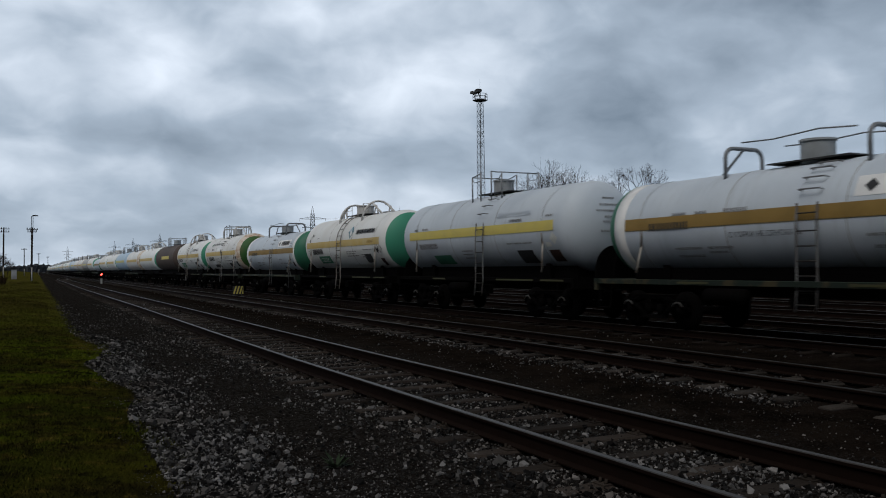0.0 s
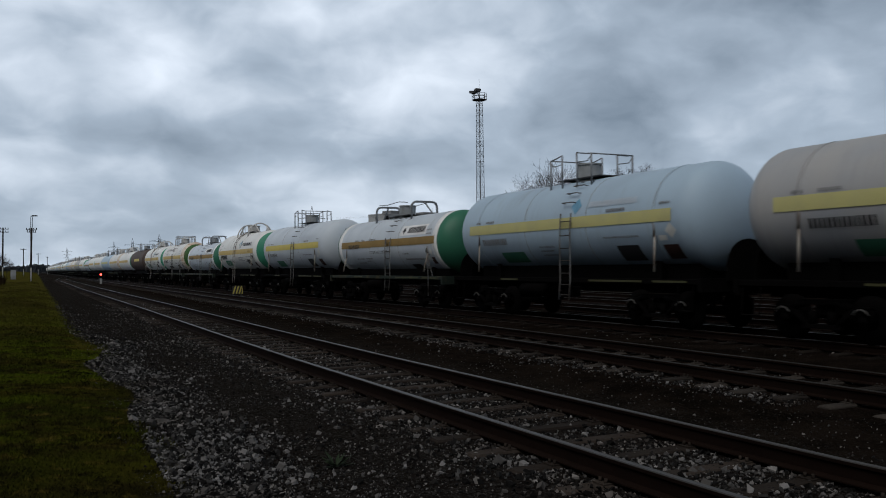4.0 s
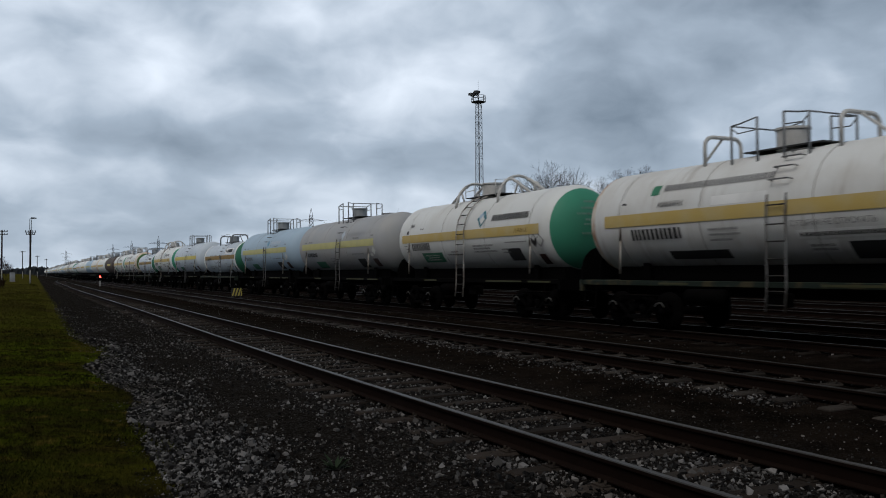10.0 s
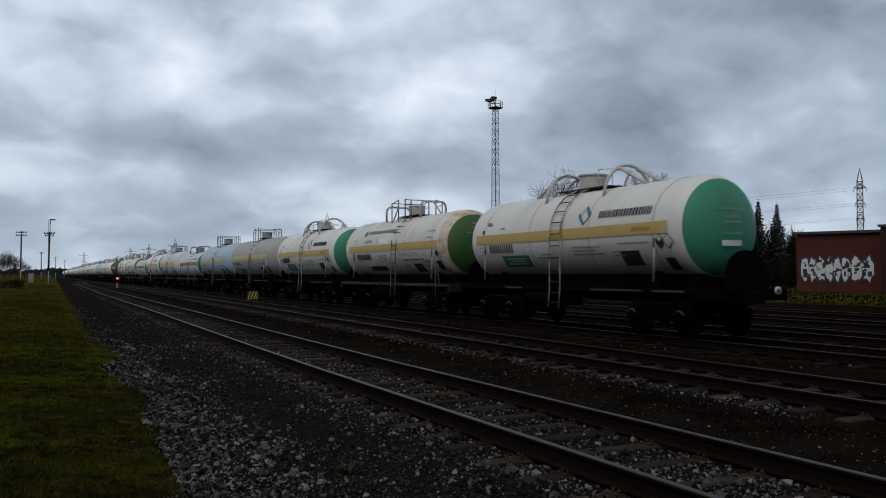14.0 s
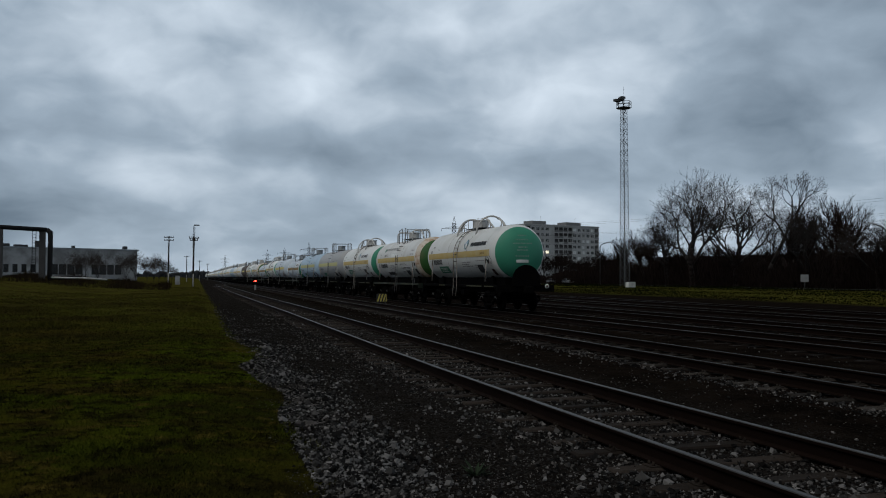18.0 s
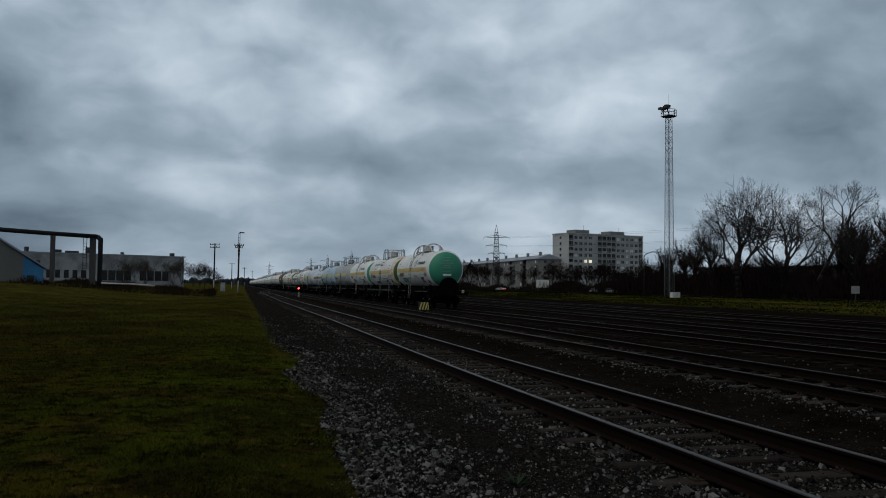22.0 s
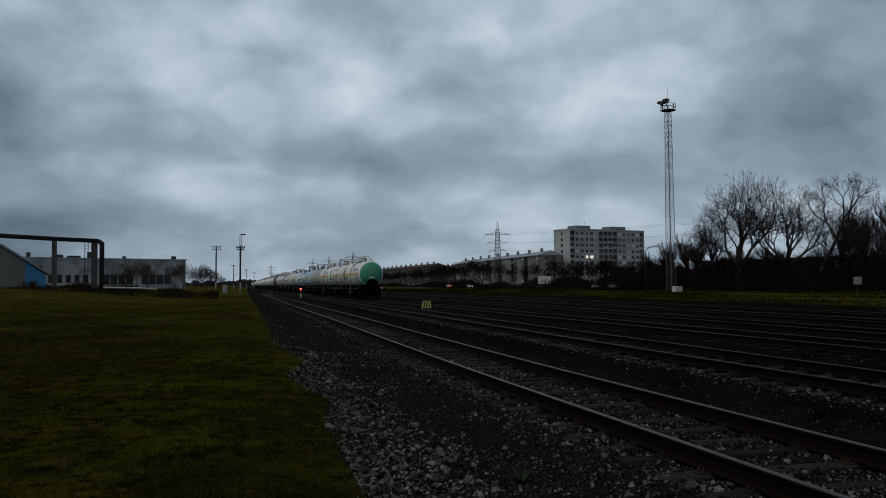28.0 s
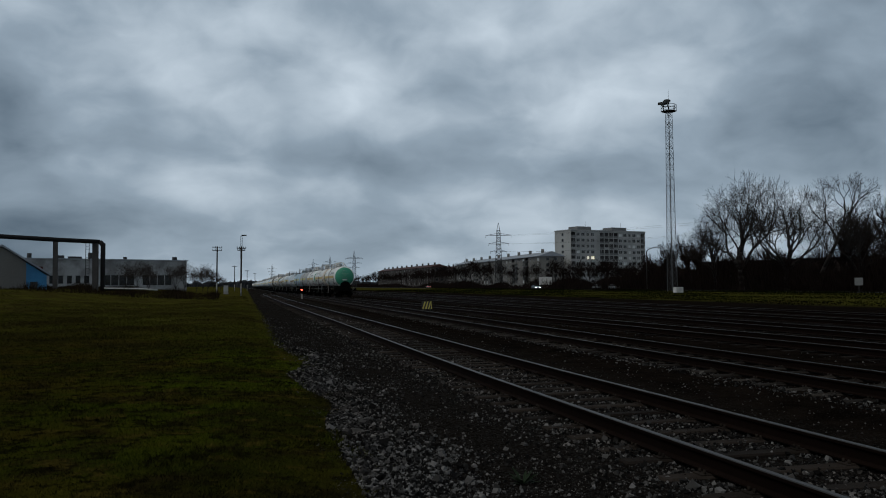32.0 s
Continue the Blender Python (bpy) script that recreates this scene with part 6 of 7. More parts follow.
def trees():
    def at(ob_mesh, az, dist, sc, rz, name, label, category, group, z=0.0):
        x, y = polar(az, dist)
        t = empty(name, label, category, pose(x, y, z - 0.2, 0, 0, rz) @ Matrix.Scale(sc, 4), group=group)
        part("trunk", ob_mesh[0], None, t)
        part("crown", ob_mesh[1], None, t)
        return t

    def grown(pair, mat):
        return pair[0].mesh("trunk", bark), pair[1].mesh("crown", mat)
    big = [grown(forked_tree(11, 16.4, 5, 8, 0.19, (-0.03, 0), wide=0.92, thin=0.011, side=0.6), bark), grown(forked_tree(14, 17.2, 5, 8, 0.18, wide=0.92, thin=0.011, side=0.6), bark), grown(forked_tree(17, 16, 3, 8, 0.50, (0.52, -0.1), 0.27, 0.8, 0.74, thin=0.009, side=0.35), bark)]
    g = "bare trees across the yard"
    wide_label, lean_label = "tall leafless broad tree with spreading forked crown", "tall leafless tree with a leaning trunk"

    def beyond_road(az):
        return 99 / math.sin(radians(az))
    for az, k, sc, rz in ((30.3, 0, 0.62, 20), (31.9, 0, 0.95, -40), (34.5, 1, 0.86, 60), (38.6, 0, 0.66, 150), (42.6, 1, 0.60, 250), (35.95, 2, 0.97, -36)):
        d = beyond_road(az)
        at(big[k], az, d, sc * d / 128, rz, "bare_tree", lean_label if k == 2 else wide_label, "tree", g)
    mid = [grown(tree_build(21 + i, 9.5, 0.42, (0.55, 0.3, 0.18, 0.1, 0.06), (10, 6, 5, 4), 0.0, rise=0.12), twig) for i in range(3)]
    rnd = random.Random(9)
    for az in [*np.arange(26.6, 38.4, 0.30), *np.arange(38.4, 47.0, 0.46)]:
        d = rnd.uniform(1.0, 1.15) * beyond_road(float(az))
        sc = d / 155 * (rnd.uniform(1.0, 1.6) if az < 41.5 else rnd.uniform(0.8, 1.15)) if az > 37.6 else (d / 155 * (rnd.uniform(0.7, 0.95) if 28.4 < az < 29.4 else rnd.uniform(0.5, 0.85)))
        at(mid[rnd.randrange(3)], float(az) + rnd.uniform(-0.2, 0.2), d, sc, rnd.uniform(0, 360), "bare_tree", "slim leafless young tree in a dense belt", "tree", "belt of young trees")
    street = [grown(forked_tree(31 + i, 11, 5, 7, 0.15, (0, 0), 0.19, 0.66, 0.77, 0.015, 0.12, 0.6), twig) for i in range(3)]
    az = 6.5
    while az < 27.2:
        sparse = 17.0 < az < 19.2
        small = 19.2 < az < 19.9
        x_ = rnd.uniform(98, 112)
        sc = 0.62 if small else rnd.uniform(0.62, 0.82) if az > 20.6 else (rnd.uniform(0.75, 0.9) if sparse else rnd.uniform(0.92, 1.18))
        at(street[rnd.randrange(3)], az, x_ / math.sin(radians(az)), sc, rnd.uniform(0, 360), "street_tree", "round-crowned leafless street tree beside the road", "tree", "street trees by the road")
        az += (0.8 if sparse else (0.30 if az < 13.3 else (0.55 if az < 19.5 else 0.42))) * rnd.uniform(0.75, 1.25) 
    brown_twig = material("brown_bush_twigs", (0.045, 0.036, 0.031), 0.95, 0, (6, 0.3), (1, 0.4), spec=0.05)
    bush = [grown(forked_tree(41 + i, 5.2, 8, 6, 0.03, (0, 0), 0.05, 1.0, 0.8, 0.009, 0.1, 0.55), brown_twig) for i in range(2)]
    for az, dist, sc, k in ((-7.9, 188, 1.0, 0), (-7.2, 190, 1.1, 1), (-6.5, 187, 1.0, 0), (-4.9, 200, 1.05, 1), (-4.3, 205, 1.15, 0), (-3.6, 232, 1.05, 1), (-3.2, 238, 1.2, 0), (-2.9, 236, 1.2, 0), (-2.5, 240, 0.95, 1), (-2.1, 262, 0.75, 0)):
        at(bush[k], az, dist, sc, az * 50, "bush", "leafless rounded brown bush beside the shed", "bush", "bushes by the shed", 1.4 if az < -4 else 1.0)
    tr, cr = conifer_build(3, 13)
    tm, cm = tr.mesh("trunk", bark), cr.mesh("crown", needle)
    for az, dist, sc in ((43.9, 150, 0.8), (44.4, 145, 1.05), (45.5, 144, 1.0)):
        x, y = polar(az, dist)
        c = empty("spruce", "dark green narrow spruce tree", "tree", pose(x, y, 0, 0, 0, az * 40) @ Matrix.Scale(sc, 4), group="spruces")
        part("trunk", tm, None, c)
        part("crown", cm, None, c)


def far_woods():
    """The ragged line of far woods that closes the horizon."""
    rnd = np.random.RandomState(3)
    b = Build()
    for a in np.arange(-48, 62, 0.16):
        d = 1150 + 120 * math.sin(a * 0.9) + rnd.uniform(-60, 60)
        x, y = polar(float(a), d)
        h, r = rnd.uniform(7, 12) * (1 + 0.25 * math.sin(a * 0.7)), rnd.uniform(2.5, 4.5)
        n = 6
        vs = [(x + r * math.cos(6.283 * i / n), y + r * math.sin(6.283 * i / n), 0) for i in range(n)]
        vs += [(x + r * 1.1 * math.cos(6.283 * i / n + 0.5) * rnd.uniform(0.7, 1.1), y + r * math.sin(6.283 * i / n + 0.5), h * rnd.uniform(0.55, 0.8)) for i in range(n)]
        vs.append((x + rnd.uniform(-1, 1), y, h))
        b.add(vs, [(i, (i + 1) % n, n + (i + 1) % n, n + i) for i in range(n)] + [(n + i, n + (i + 1) % n, 2 * n) for i in range(n)])
    thing("far_woods", b, material("hazy_far_woods", (0.035, 0.038, 0.042), 1.0, 0, (0.2, 0.3), (0.02, 0.3), None, 0, spec=0.0, island=0.3), "hazy line of far bare woods on the horizon", "woods", kind="stuff")


def sky_blocking_walls():
    """Plain unseen walls added behind the camera to block low sky light."""
    m = material("plain_dark_wall", (0.03, 0.03, 0.03), 0.95, 0, (1, 0.1), (0.1, 0.2), None, 0, spec=0.0)
    thing("wall_west", Build().box(-31, -30, -85, 55, -1, 27), m, "unseen plain dark wall blocking low sky light behind the path", "wall", kind="structure")
    thing("wall_south", Build().box(-30, 90, -86, -85, -1, 17), m, "unseen plain dark wall blocking low sky light behind the train", "wall", kind="structure")


def thicket():
    """Dense leafless undergrowth under the trees across the yard, and a hedge along the road."""
    rnd = np.random.RandomState(12)

    def brush(name, label, x, y, top):
        n = len(x)
        z0 = rnd.rand(n) ** 1.3 * top * 0.75 - 0.2
        ln = rnd.uniform(0.8, 2.2, n) * np.minimum(1, top / 2.5)
        a = rnd.uniform(0, 6.28, n)
        dx_, dy_ = np.cos(a) * ln * 0.45, np.sin(a) * ln * 0.45
        w = 0.05 + 0.03 * rnd.rand(n)
        v = np.zeros((n, 3, 3))
        v[:, 0] = np.stack([x - w, y, z0], 1)
        v[:, 1] = np.stack([x + w, y, z0], 1)
        v[:, 2] = np.stack([x + dx_, y + dy_, z0 + ln], 1)
        me = bpy.data.meshes.new(name)
        me.from_pydata(v.reshape(-1, 3).tolist(), [], np.arange(3 * n).reshape(-1, 3).tolist())
        me.materials.append(twig)
        tagged(new(name, me), label, name, kind="stuff")

    n = 60000
    az = np.radians(rnd.uniform(24.5, 50.0, n))
    d = rnd.uniform(97, 118, n) / np.sin(az)
    top = 3.3 + 1.6 * np.sin(az * 37) + 1.0 * np.sin(az * 91 + 2) + rnd.uniform(0, 2.4, n) + 2.2 * (az < radians(30.5)) + 2.0 * rnd.rand(n) ** 2 * (az > radians(30.5))
    brush("undergrowth", "dense dark leafless undergrowth beneath the trees", d * np.sin(az), d * np.cos(az), top)
    n = 34000
    az = np.radians(rnd.uniform(6.0, 27.6, n))
    x = rnd.uniform(97.5, 108, n)
    top = 1.5 + 0.9 * np.sin(az * 60) + 0.8 * np.sin(az * 151 + 2) + rnd.uniform(0, 1.2, n) + 1.2 * (az > radians(20.2))
    keep = (az < radians(16.9)) | (az > radians(20.0)) | (rnd.rand(n) < 0.35)
    brush("hedge", "dark leafless hedge and brush along the road", x[keep], (x / np.tan(az))[keep], np.maximum(0.4, top[keep]))


# ---- small things of the yard ----
LAMPS = [(26.0, 1), (43.1, -1)]


def power_lines():
    """Wires that hang between the pylon by the shed and the pylon beyond the road."""
    a, c = Vector((*polar(50.2, 210), 0)), Vector((*polar(16.3, 380), 0))
    for z0, z1, off in ((20.5, 23.2, 3.0), (17.0, 19.4, 2.6), (13.8, 16.0, 2.2)):
        for s in (-1, 1):
            p0, p1 = a + Vector((s * off, 0, z0)), c + Vector((s * off * 1.5, 0, z1))
            b = Build().path([p0.lerp(p1, i / 24) - Vector((0, 0, 7.0 * (i / 24) * (1 - i / 24))) for i in range(25)], 0.022, 4)
            thing("power_cable", b, pylon_steel, "thin sagging power cable between pylons", "cable", group="power cables")


def yard_things():
    x, y = polar(11.45, 59)
    s = empty("striped_board", "low yellow and black striped marker board beside the track", "marker board", pose(x, y, -0.2, 0, 0, 0))
    yel, blk = material("marker_yellow", (0.50, 0.42, 0.10), 0.6), ink
    part("board", Build().box(-0.36, 0.36, 0, 0.03, 0.12, 0.68), blk, s)
    st = Build()
    for k in range(4):
        q = -0.34 + 0.2 * k
        pts = [(q, 0.14), (q + 0.1, 0.14), (q + 0.26, 0.66), (q + 0.16, 0.66)]
        st.add([(max(-0.35, min(0.35, a)), -0.006, c) for a, c in pts], [(0, 1, 2, 3)])
    part("stripe", st, yel, s, "yellow slanting stripes")
    for q in (-0.25, 0.25):
        part("leg", Build().box(q - 0.03, q + 0.03, 0.03, 0.08, -0.1, 0.6), dark_steel, s)
    x, y = polar(3.13, 125)
    sg = empty("dwarf_signal", "low railway signal showing a red light", "railway signal", pose(x, y, 0))
    part("post", Build().box(-0.12, 0.12, -0.1, 0.1, -0.3, 0.5), concrete, sg)
    part("head", Build().box(-0.28, 0.28, -0.12, 0.12, 0.5, 1.5, 0.04), black_paint, sg)
    part("lamp", Build().lathe([(-0.14, 0.0), (-0.14, 0.10), (-0.12, 0.13)], "y", 16, (0, 0, 1.05)), glow("red_signal_lamp", (1.0, 0.03, 0.02), 14), sg, "red lit lens")
    x, y = polar(19.4, 300)
    bb = empty("billboard", "blank pale roadside billboard on legs", "billboard", pose(x, y, 0, 0, 0, -19))
    part("panel", Build().box(-2.2, 2.2, 0, 0.2, 1.2, 3.9), pipe_white, bb)
    for q in (-1.5, 1.5):
        part("leg", Build().box(q - 0.1, q + 0.1, 0.05, 0.2, -0.3, 1.3), dark_steel, bb)
    x, y = polar(38.55, 137)
    sn = empty("sign_board", "small pale rectangular sign on a post", "sign", pose(x, y, 0, 0, 0, -38))
    part("panel", Build().box(-0.55, 0.55, 0, 0.05, 0.95, 2.05), loggia_panel, sn)
    part("post", Build().box(-0.05, 0.05, 0.06, 0.12, -0.3, 1.9), dark_steel, sn)
    for az, side in LAMPS:
        x, y = polar(az, 96.2 / math.sin(radians(az)))
        sc = 0.9 if az < 30 else 0.8
        lamp = empty("street_lamp", "curved-arm street lamp above the road", "street lamp", pose(x, y, -0.3, 0, 0, 0 if side > 0 else 180), group="street lamps")
        h = 10.5 * sc
        part("column", Build().path([(0, 0, 0), (0, 0, h), (0.3, 0, h + 0.6), (1.0, 0, h + 1.0), (2.4, 0, h + 1.35)], 0.10, 6), dark_steel, lamp)
        part("head", Build().box(2.2, 3.3, -0.2, 0.2, h + 1.3, h + 1.52, 0.05), galv, lamp)
    x, y = polar(-1.75, 200)
    bx = empty("relay_box", "pale equipment cabin beside the line", "cabin", pose(x, y, 0.2))
    part("body", Build().box(-0.5, 0.5, -0.5, 0.5, -0.4, 1.7, 0.04), wall_white, bx)
    part("roof", Build().box(-0.6, 0.6, -0.6, 0.6, 1.7, 1.8), dark_steel, bx)


def weed():
    b = Build()
    rnd = random.Random(2)
    for i in range(26):
        a, l, e = rnd.uniform(0, 6.28), rnd.uniform(0.08, 0.2), rnd.uniform(0.15, 0.9)
        c, s_ = math.cos(a), math.sin(a)
        tip = (c * l * math.cos(e), s_ * l * math.cos(e), l * math.sin(e))
        m = (tip[0] * 0.5, tip[1] * 0.5, tip[2] * 0.6)
        b.add([(0, 0, 0), (m[0] - s_ * 0.018, m[1] + c * 0.018, m[2]), tip, (m[0] + s_ * 0.018, m[1] - c * 0.018, m[2])], [(0, 1, 2, 3)])
    thing("weed", b, material("weed_leaf", (0.012, 0.024, 0.008), 0.8, 0, (8, 0.3), (2, 0.3), None, 0), "small green weed growing in the gravel", "plant", pose(2.43, 7.6, -0.23))


def scatter_stones():
    """Loose ballast: angular broken stones spread where the gravel lies."""
    rnd = np.random.RandomState(5)
    cube = np.array([(x, y, z) for z in (-1, 1) for y in (-1, 1) for x in (-1, 1)], float) * 0.62
    quad = np.array([(0, 2, 3, 1), (4, 5, 7, 6), (0, 1, 5, 4), (2, 6, 7, 3), (0, 4, 6, 2), (1, 3, 7, 5)])
    groups = []

    def put(n, xf, y0, y1, size):
        ys = y0 * (y1 / y0) ** rnd.rand(n)
        xs = xf(ys)
        keep = np.isfinite(xs)
        lay(xs[keep], ys[keep], size)

    def lay(xs, ys, size):
        n = len(xs)
        s_ = size * 0.66 * rnd.lognormal(0, 0.40, n)
        v = cube[None] * rnd.uniform(0.45, 1.5, (n, 1, 3)) + rnd.uniform(-0.38, 0.38, (n, 8, 3))
        q = rnd.normal(0, 1, (n, 4))
        q /= np.linalg.norm(q, axis=1)[:, None]
        a, b, c, d = q.T
        turn = np.stack([np.stack([1 - 2 * (c * c + d * d), 2 * (b * c - a * d), 2 * (b * d + a * c)], 1), np.stack([2 * (b * c + a * d), 1 - 2 * (b * b + d * d), 2 * (c * d - a * b)], 1),
                         np.stack([2 * (b * d - a * c), 2 * (c * d + a * b), 1 - 2 * (b * b + c * c)], 1)], 1)
        v = np.einsum("nij,nkj->nki", turn, v) * s_[:, None, None]
        z = np.array([ground_z(float(x), float(y)) for x, y in zip(xs, ys)]) + s_ * 0.35
        v += np.stack([xs, ys, z], 1)[:, None, :]
        groups.append(v)

    def along(i, lo, hi):
        return lambda ys: np.array([track_x(i, float(y)) for y in ys]) + rnd.uniform(lo, hi, len(ys))

    def edge_band(wide):
        """Heaps that lie against the grass edge and thin out towards the path."""
        def f(ys):
            xs = grass_edge(ys) - 0.12 + np.abs(rnd.normal(0, wide, len(ys))) * (1 + 0.25 * np.sin(ys * 0.9))
            odds = 0.62 + 0.38 * np.sin(xs * 3.1 + 1.7 * np.sin(ys * 0.8)) * np.sin(ys * 1.35 + 0.6)
            return np.where(rnd.rand(len(ys)) < odds, xs, np.nan)
        return f

    def clumps(lo, hi, cut):
        """Spread over the path in loose drifts."""
        def f(ys):
            xs = rnd.uniform(lo, hi, len(ys))
            d = np.sin(xs * 2.3 + 2.1 * np.sin(ys * 0.55)) * np.sin(ys * 0.9 + 1.4 * np.sin(xs * 1.7)) + 0.5 * np.sin(xs * 5.1 + ys * 3.7)
            return np.where(d + rnd.normal(0, 0.35, len(ys)) > cut, xs, np.nan)
        return f
    put(36000, edge_band(0.48), 3.3, 20, 0.0165)
    put(2400, edge_band(0.5), 14, 50, 0.0205)
    put(4500, edge_band(0.55), 8, 26, 0.028)
    put(2400, edge_band(0.5), 3.5, 16, 0.025)
    put(36000, clumps(0.7, 3.9, -0.3), 3.0, 34, 0.0075)
    put(5200, clumps(0.9, 3.9, 0.25), 3.4, 40, 0.0140)
    put(800, clumps(0.9, 3.9, 0.0), 3.5, 50, 0.021)
    put(3200, lambda ys: along(0, -1.5, -1.5)(ys) + rnd.normal(0, 0.33, len(ys)), 3.5, 50, 0.021)
    put(18000, along(0, -1.35, 1.35), 3.5, 44, 0.0165)
    put(5000, along(0, -1.25, 1.25), 5, 50, 0.025)
    put(1800, along(1, -2.0, 1.8), 8, 70, 0.020)
    put(3000, along(1, -1.6, -1.0), 8, 60, 0.021)
    put(2400, lambda ys: rnd.uniform(6.2, 8.7, len(ys)), 5, 50, 0.011)
    put(900, along(2, -2.2, 2.2), 12, 80, 0.024)
    put(600, along(3, -2.2, 2.2), 14, 80, 0.024)
    for n, x0, x1 in ((2500, 0.9, 3.9), (2000, 3.9, 6.6)):
        lay(rnd.uniform(x0, x1, n), rnd.uniform(-9, 3.2, n), 0.019)
    v = np.concatenate(groups)
    n = len(v)
    f = (quad[None] + 8 * np.arange(n)[:, None, None]).reshape(-1, 4)
    me = bpy.data.meshes.new("loose_ballast")
    me.from_pydata(v.reshape(-1, 3).tolist(), [], f.tolist())
    me.materials.append(stone_mat)
    tagged(new("loose_ballast", me), "loose grey ballast stones along the tracks", "gravel", kind="stuff")


def blade_material():
    m = bpy.data.materials.new("rough_grass_blades")
    m.use_nodes = True
    n, l = m.node_tree.nodes, m.node_tree.links
    b = n["Principled BSDF"]
    b.inputs["Roughness"].default_value, b.inputs["Specular IOR Level"].default_value = 0.9, 0.0
    geo = n.new("ShaderNodeNewGeometry")
    vary = n.new("ShaderNodeMapRange")
    vary.inputs["To Min"].default_value, vary.inputs["To Max"].default_value = 0.55, 1.65
    l.new(geo.outputs["Random Per Island"], vary.inputs[0])
    mul = n.new("ShaderNodeVectorMath")
    mul.operation = "SCALE"
    l.new(turf_color(m, geo.outputs["Position"]), mul.inputs[0])
    l.new(vary.outputs[0], mul.inputs["Scale"])
    l.new(mul.outputs[0], b.inputs["Base Color"])
    return m


turf_blade = blade_material()


def grass_blades():
    rnd = np.random.RandomState(8)
    n = 190000
    u = rnd.rand(n)
    ys = 2.4 * (90 / 2.4) ** u
    edge = grass_edge(ys)
    xs = edge + rnd.normal(0, 0.12, n) + 0.10 * np.sin(ys * 2.3) + 0.05 * np.sin(ys * 6.1) - np.abs(rnd.normal(0, 1, n)) * (0.5 + 0.33 * ys)
    more = 22000
    back_y = rnd.uniform(-9, 2.6, more)
    xs, ys = np.concatenate([xs, 0.95 - rnd.rand(more) ** 1.4 * 7]), np.concatenate([ys, back_y])
    n += more
    keep = xs > -0.75 * np.abs(ys) - 4
    xs, ys = xs[keep], ys[keep]
    n = len(xs)
    tuft = 0.7 + 0.5 * np.clip(np.sin(xs * 2.1 + 0.7 * np.sin(ys)) * np.sin(ys * 1.3 + xs), 0, 1)
    hgt = rnd.uniform(0.016, 0.048, n) * (1 + np.maximum(ys, 0) * 0.010) * tuft
    wid = 0.0026 + 0.00065 * np.maximum(ys, 1)
    a = rnd.uniform(0, 6.28, n)
    lx, ly = rnd.normal(0, 0.95, n) * hgt, rnd.normal(0, 0.95, n) * hgt
    zs = np.array([ground_z(float(x), float(y)) for x, y in zip(xs, ys)])
    v = np.zeros((n, 3, 3))
    v[:, 0] = np.stack([xs - wid * np.cos(a), ys - wid * np.sin(a), zs - 0.01], 1)
    v[:, 1] = np.stack([xs + wid * np.cos(a), ys + wid * np.sin(a), zs - 0.01], 1)
    v[:, 2] = np.stack([xs + lx, ys + ly, zs + hgt], 1)
    me = bpy.data.meshes.new("grass")
    me.from_pydata(v.reshape(-1, 3).tolist(), [], np.arange(3 * n).reshape(-1, 3).tolist())
    me.materials.append(turf_blade)
    tagged(new("grass", me), "rough mossy green and straw-coloured grass", "grass", kind="stuff")


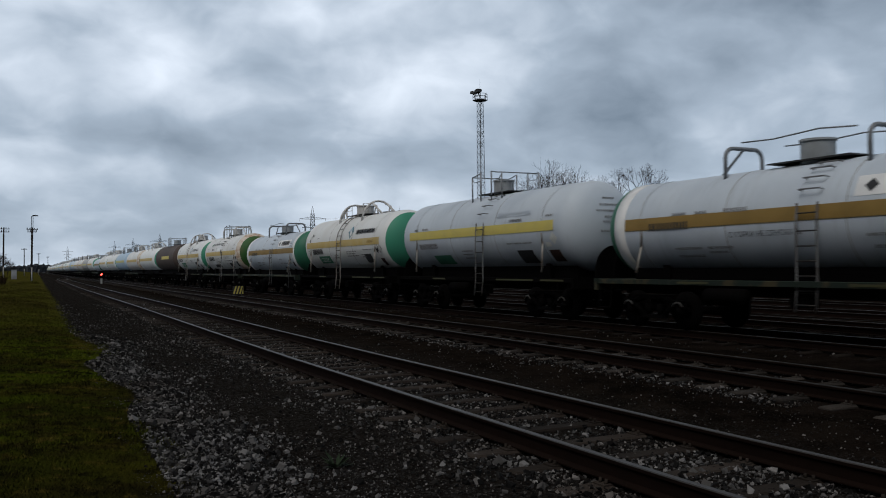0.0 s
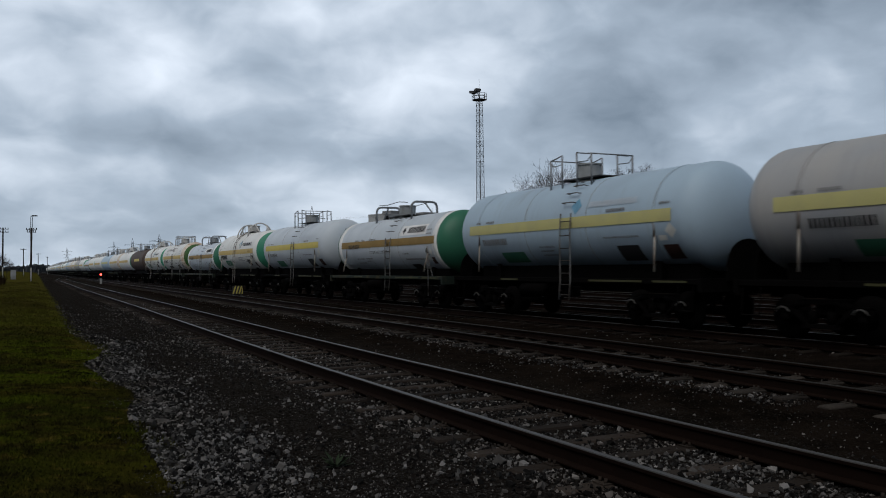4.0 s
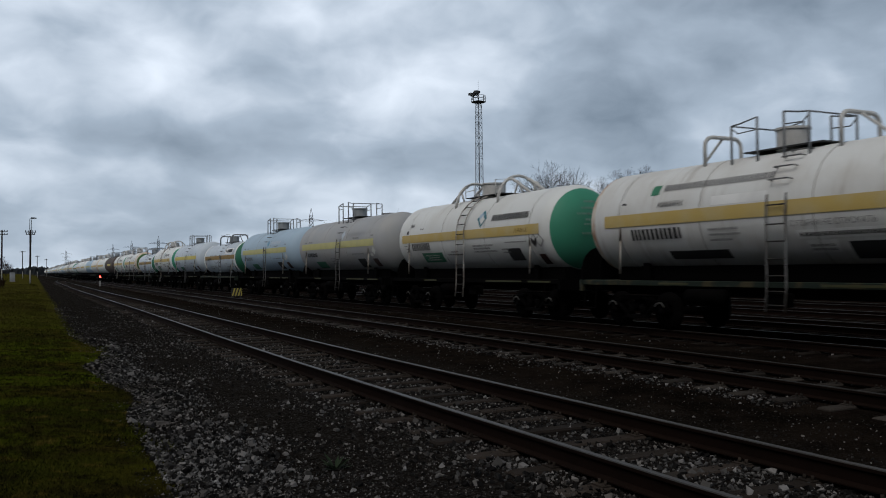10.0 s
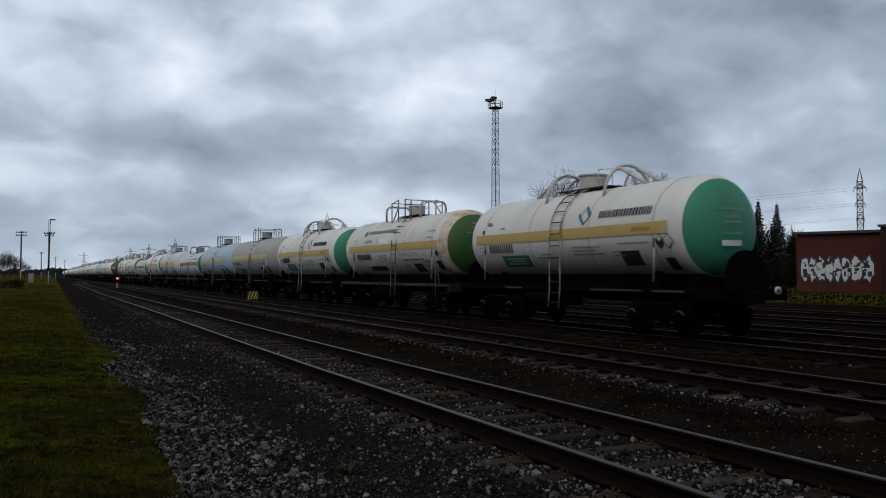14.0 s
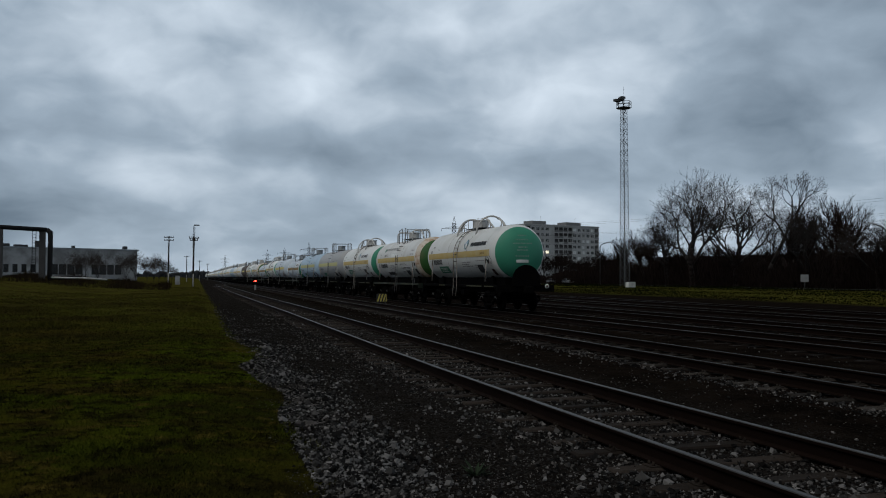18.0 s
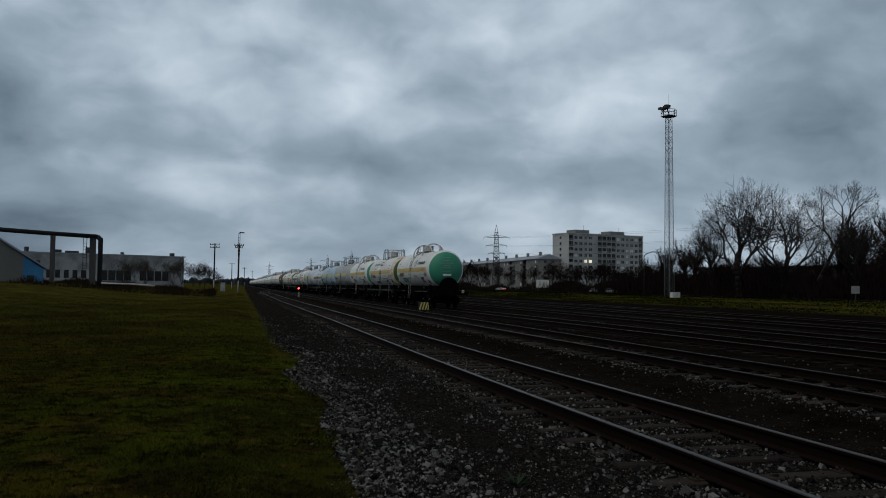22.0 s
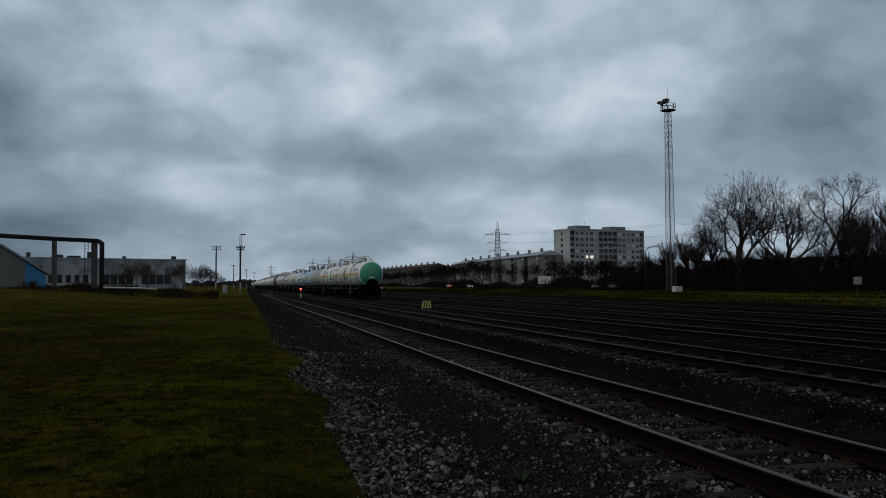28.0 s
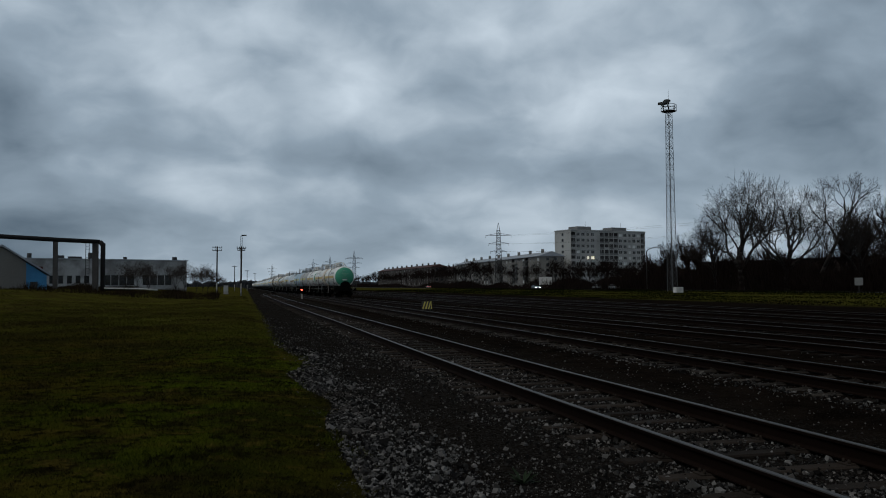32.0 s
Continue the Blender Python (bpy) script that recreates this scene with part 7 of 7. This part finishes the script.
def tall_grass():
    """Rank grass and dead weeds: over the field, along the shed, and on the verge across the tracks."""
    rnd = np.random.RandomState(18)

    def blades(name, label, xs, ys, hgt, wid, mat):
        n = len(xs)
        a = rnd.uniform(0, 6.28, n)
        lx, ly = rnd.normal(0, 0.35, n) * hgt, rnd.normal(0, 0.35, n) * hgt
        zs = np.array([ground_z(float(x), float(y)) for x, y in zip(xs, ys)])
        v = np.zeros((n, 3, 3))
        v[:, 0] = np.stack([xs - wid * np.cos(a), ys - wid * np.sin(a), zs - 0.02], 1)
        v[:, 1] = np.stack([xs + wid * np.cos(a), ys + wid * np.sin(a), zs - 0.02], 1)
        v[:, 2] = np.stack([xs + lx, ys + ly, zs + hgt], 1)
        me = bpy.data.meshes.new(name)
        me.from_pydata(v.reshape(-1, 3).tolist(), [], np.arange(3 * n).reshape(-1, 3).tolist())
        me.materials.append(mat)
        tagged(new(name, me), label, "grass", kind="stuff")

    n = 60000
    ys = 30 * (150 / 30) ** rnd.rand(n)
    xs = 0.5 - 0.0105 * ys - rnd.rand(n) ** 1.3 * (0.33 * ys + 6)
    clump = np.sin(xs * 0.9 + 2 * np.sin(ys * 0.21)) * np.sin(ys * 0.5 + 1.3 * np.sin(xs * 0.4)) + 0.5 * np.sin(xs * 2.3 + ys)
    keep = clump > -0.2
    blades("field_grass", "uneven tufts of rank grass over the field", xs[keep], ys[keep], rnd.uniform(0.03, 0.085, n)[keep] * (0.6 + np.clip(clump[keep], 0, 1)), 0.012 + 0.0006 * ys[keep], turf_blade)
    dead = material("dead_brown_weeds", (0.020, 0.014, 0.008), 0.95, 0, (2, 0.5), (0.4, 0.6), None, 0, spec=0.0, island=0.5)
    n = 26000
    az = np.radians(rnd.uniform(-24, -2.2, n))
    d = rnd.uniform(118, 200, n)
    keep = rnd.rand(n) < 0.55 + 0.45 * np.sin(az * 90) * np.sin(d * 0.13)
    az, d = az[keep], d[keep]
    blades("dead_weeds", "dark dead weeds and brush before the sheds", d * np.sin(az), d * np.cos(az), rnd.uniform(0.3, 1.3, len(d)) * (0.7 + 0.4 * np.sin(az * 130)), np.full(len(d), 0.05), dead)
    verge = material("dark_verge_grass", (0.0070, 0.0092, 0.0020), 0.95, 0, (0.5, 0.7), (0.07, 1.0), (0.0042, 0.004, 0.002), 0, spec=0.0, island=0.5)
    n = 60000
    ys = rnd.uniform(20, 330, n)
    xs = 42.5 + rnd.rand(n) ** 1.2 * 43 + 1.2 * np.sin(ys * 0.17) + 0.7 * np.sin(ys * 0.61)
    n2 = 14000
    xs, ys = np.concatenate([xs, rnd.uniform(84.6, 86.5, n2)]), np.concatenate([ys, rnd.uniform(60, 420, n2)])
    tall = np.concatenate([rnd.uniform(0.05, 0.15, n), rnd.uniform(0.18, 0.42, n2)])
    n += n2
    blades("verge_grass", "dark green rough grass on the verge across the tracks", xs, ys, tall, np.full(n, 0.07), verge)


def road():
    b = Build()
    ys = [-120 + 40 * i for i in range(34)]
    for y0, y1 in zip(ys, ys[1:]):
        b.box(86.6, 95.4, y0, y1, -0.5, -0.19)
    thing("road", b, material("worn_asphalt", (0.04, 0.04, 0.041), 0.95, 0, (8, 0.2), (0.3, 0.3), None, 0.1, spec=0.05), "asphalt road beyond the verge", "road", kind="structure")


# ---- cars on the road ----
CARS = []


def car_meshes():
    """A hatchback from a side profile with tumblehome; forward is +y."""
    prof = [(-2.0, 0.35), (-2.05, 0.75), (-1.95, 0.98), (-1.2, 1.42), (0.35, 1.44), (1.05, 0.98), (1.95, 0.82), (2.08, 0.6), (2.05, 0.32)]
    n = len(prof)
    body = Build()
    vs = []
    for s in (-1, 1):
        for y, z in prof:
            vs.append((s * (0.84 - max(0, z - 0.95) * 0.45), y, z))
    body.add(vs, [tuple(range(n)), tuple(range(2 * n - 1, n - 1, -1))] + [(i, n + i, n + (i + 1) % n, (i + 1) % n) for i in range(n)])
    side = Build()
    for s in (-1, 1):
        pts = [(-1.55, 1.02), (-1.1, 1.36), (0.3, 1.38), (0.85, 1.02)]
        side.add([(s * (0.85 - max(0, z - 0.95) * 0.45), y, z) for y, z in pts], [(0, 1, 2, 3)])
    for y0, z0, y1, z1 in ((0.99, 1.03, 0.42, 1.40), (-1.88, 1.03, -1.26, 1.40)):
        o = 0.012 if y0 > 0 else -0.012
        side.add([(-0.76, y0 + o, z0), (0.76, y0 + o, z0), (0.62, y1 + o, z1), (-0.62, y1 + o, z1)], [(0, 1, 2, 3)])
    wheel = Build().lathe([(-0.1, 0.0), (-0.1, 0.26), (-0.08, 0.31), (0.08, 0.31), (0.1, 0.26), (0.1, 0.0)], "x", 16)
    lamp = Build().box(-0.16, 0.16, -0.03, 0.03, -0.08, 0.08, 0.02)
    return body, side, wheel, lamp


def car(label, paint, m, lit):
    c = empty("car", label, "car", m, group="cars on the road")
    body, side, wheel, lamp = car_meshes()
    bd = part("body", body, paint, c)
    part("window", side, pane, bd, "dark car windows")
    for x in (-0.76, 0.76):
        for y in (-1.25, 1.3):
            part("wheel", wheel, black_paint, c).matrix_basis = Matrix.Translation((x, y, 0.31))
        part("headlight", lamp, glow("car_headlight", (1.0, 0.96, 0.88), 40.0) if lit else pane, c).matrix_basis = Matrix.Translation((x * 0.78, 2.09, 0.66))
        part("tail_light", lamp, glow("car_tail_light", (1.0, 0.06, 0.03), 6.0) if lit else label_red, c).matrix_basis = Matrix.Translation((x * 0.82, -2.06, 0.8))
    return c


def cars():
    z = -0.19
    pale, dark = material("silver_car_paint", (0.22, 0.225, 0.23), 0.3, 0.3, (20, 0.05), (1, 0.1)), material("dark_car_paint", (0.05, 0.055, 0.065), 0.3, 0.2, (20, 0.05), (1, 0.1))
    a = car("dark car driving with lit headlights", dark, pose(89, 937, z, 0, 0, 180), True)
    CARS.append((a, [(t, pose(89, 431 - 21.1 * (t - 24), z, 0, 0, 180)) for t in (0, 32)]))
    c = car("silver car driving off with red tail lights", pale, pose(128, 300, z, 0, 0, 90), True)
    CARS.append((c, [(0, pose(128, 300, z, 0, 0, 90)), (19, pose(128, 300, z, 0, 0, 90)), (22, pose(96, 322, z, 0, 0, 25)), (25, pose(92.5, 358, z, 0, 0, 0)), (28, pose(92.5, 401, z, 0, 0, 0)), (32, pose(92.5, 452, z, 0, 0, 0))]))
    for az, d, rz, p in ((22.8, 255, 0, pale), (23.9, 244, 180, pale)):
        x, y = polar(az, d)
        car("silver car parked beneath the bare trees" if p is pale else "dark car parked beneath the bare trees", p, pose(x, y, z, 0, 0, rz), False)


lighting_mast()
utility_pole(-0.80, 161, 9.2, ((0.35, 0.85), (0.75, 0.7)), -0.2, lean=0.6, lamp=1.9)
utility_pole(-2.33, 190, 10.2, ((0.3, 1.0), (0.9, 1.0)), 0.1, lean=0.6)
utility_pole(-1.2, 330, 9.5, ((0.4, 0.9),), 0.0)
utility_pole(-0.4, 420, 9.5, ((0.4, 0.9),), 0.0)
utility_pole(0.1, 520, 9.5, ((0.4, 0.9),), 0.0)
pylon(16.3, 380, 29, 0.0)
pylon(50.2, 210, 25, 0.0, arms=(0.55, 0.68, 0.82), wide=1.2, slim=True)
for az_, d_, h_ in ((5.0, 700, 26), (6.6, 560, 24), (3.9, 900, 30), (1.2, 1100, 30)):
    pylon(az_, d_, h_, 0.0)
distant_blocks()
warehouse()
boiler_house()
pipe_gantry()
brick_store()
long_shed()
trees()
thicket()
far_woods()
sky_blocking_walls()
yard_things()
power_lines()
road()
cars()
train()
weed()
scatter_stones()
grass_blades()
tall_grass()
tracks()
motions()
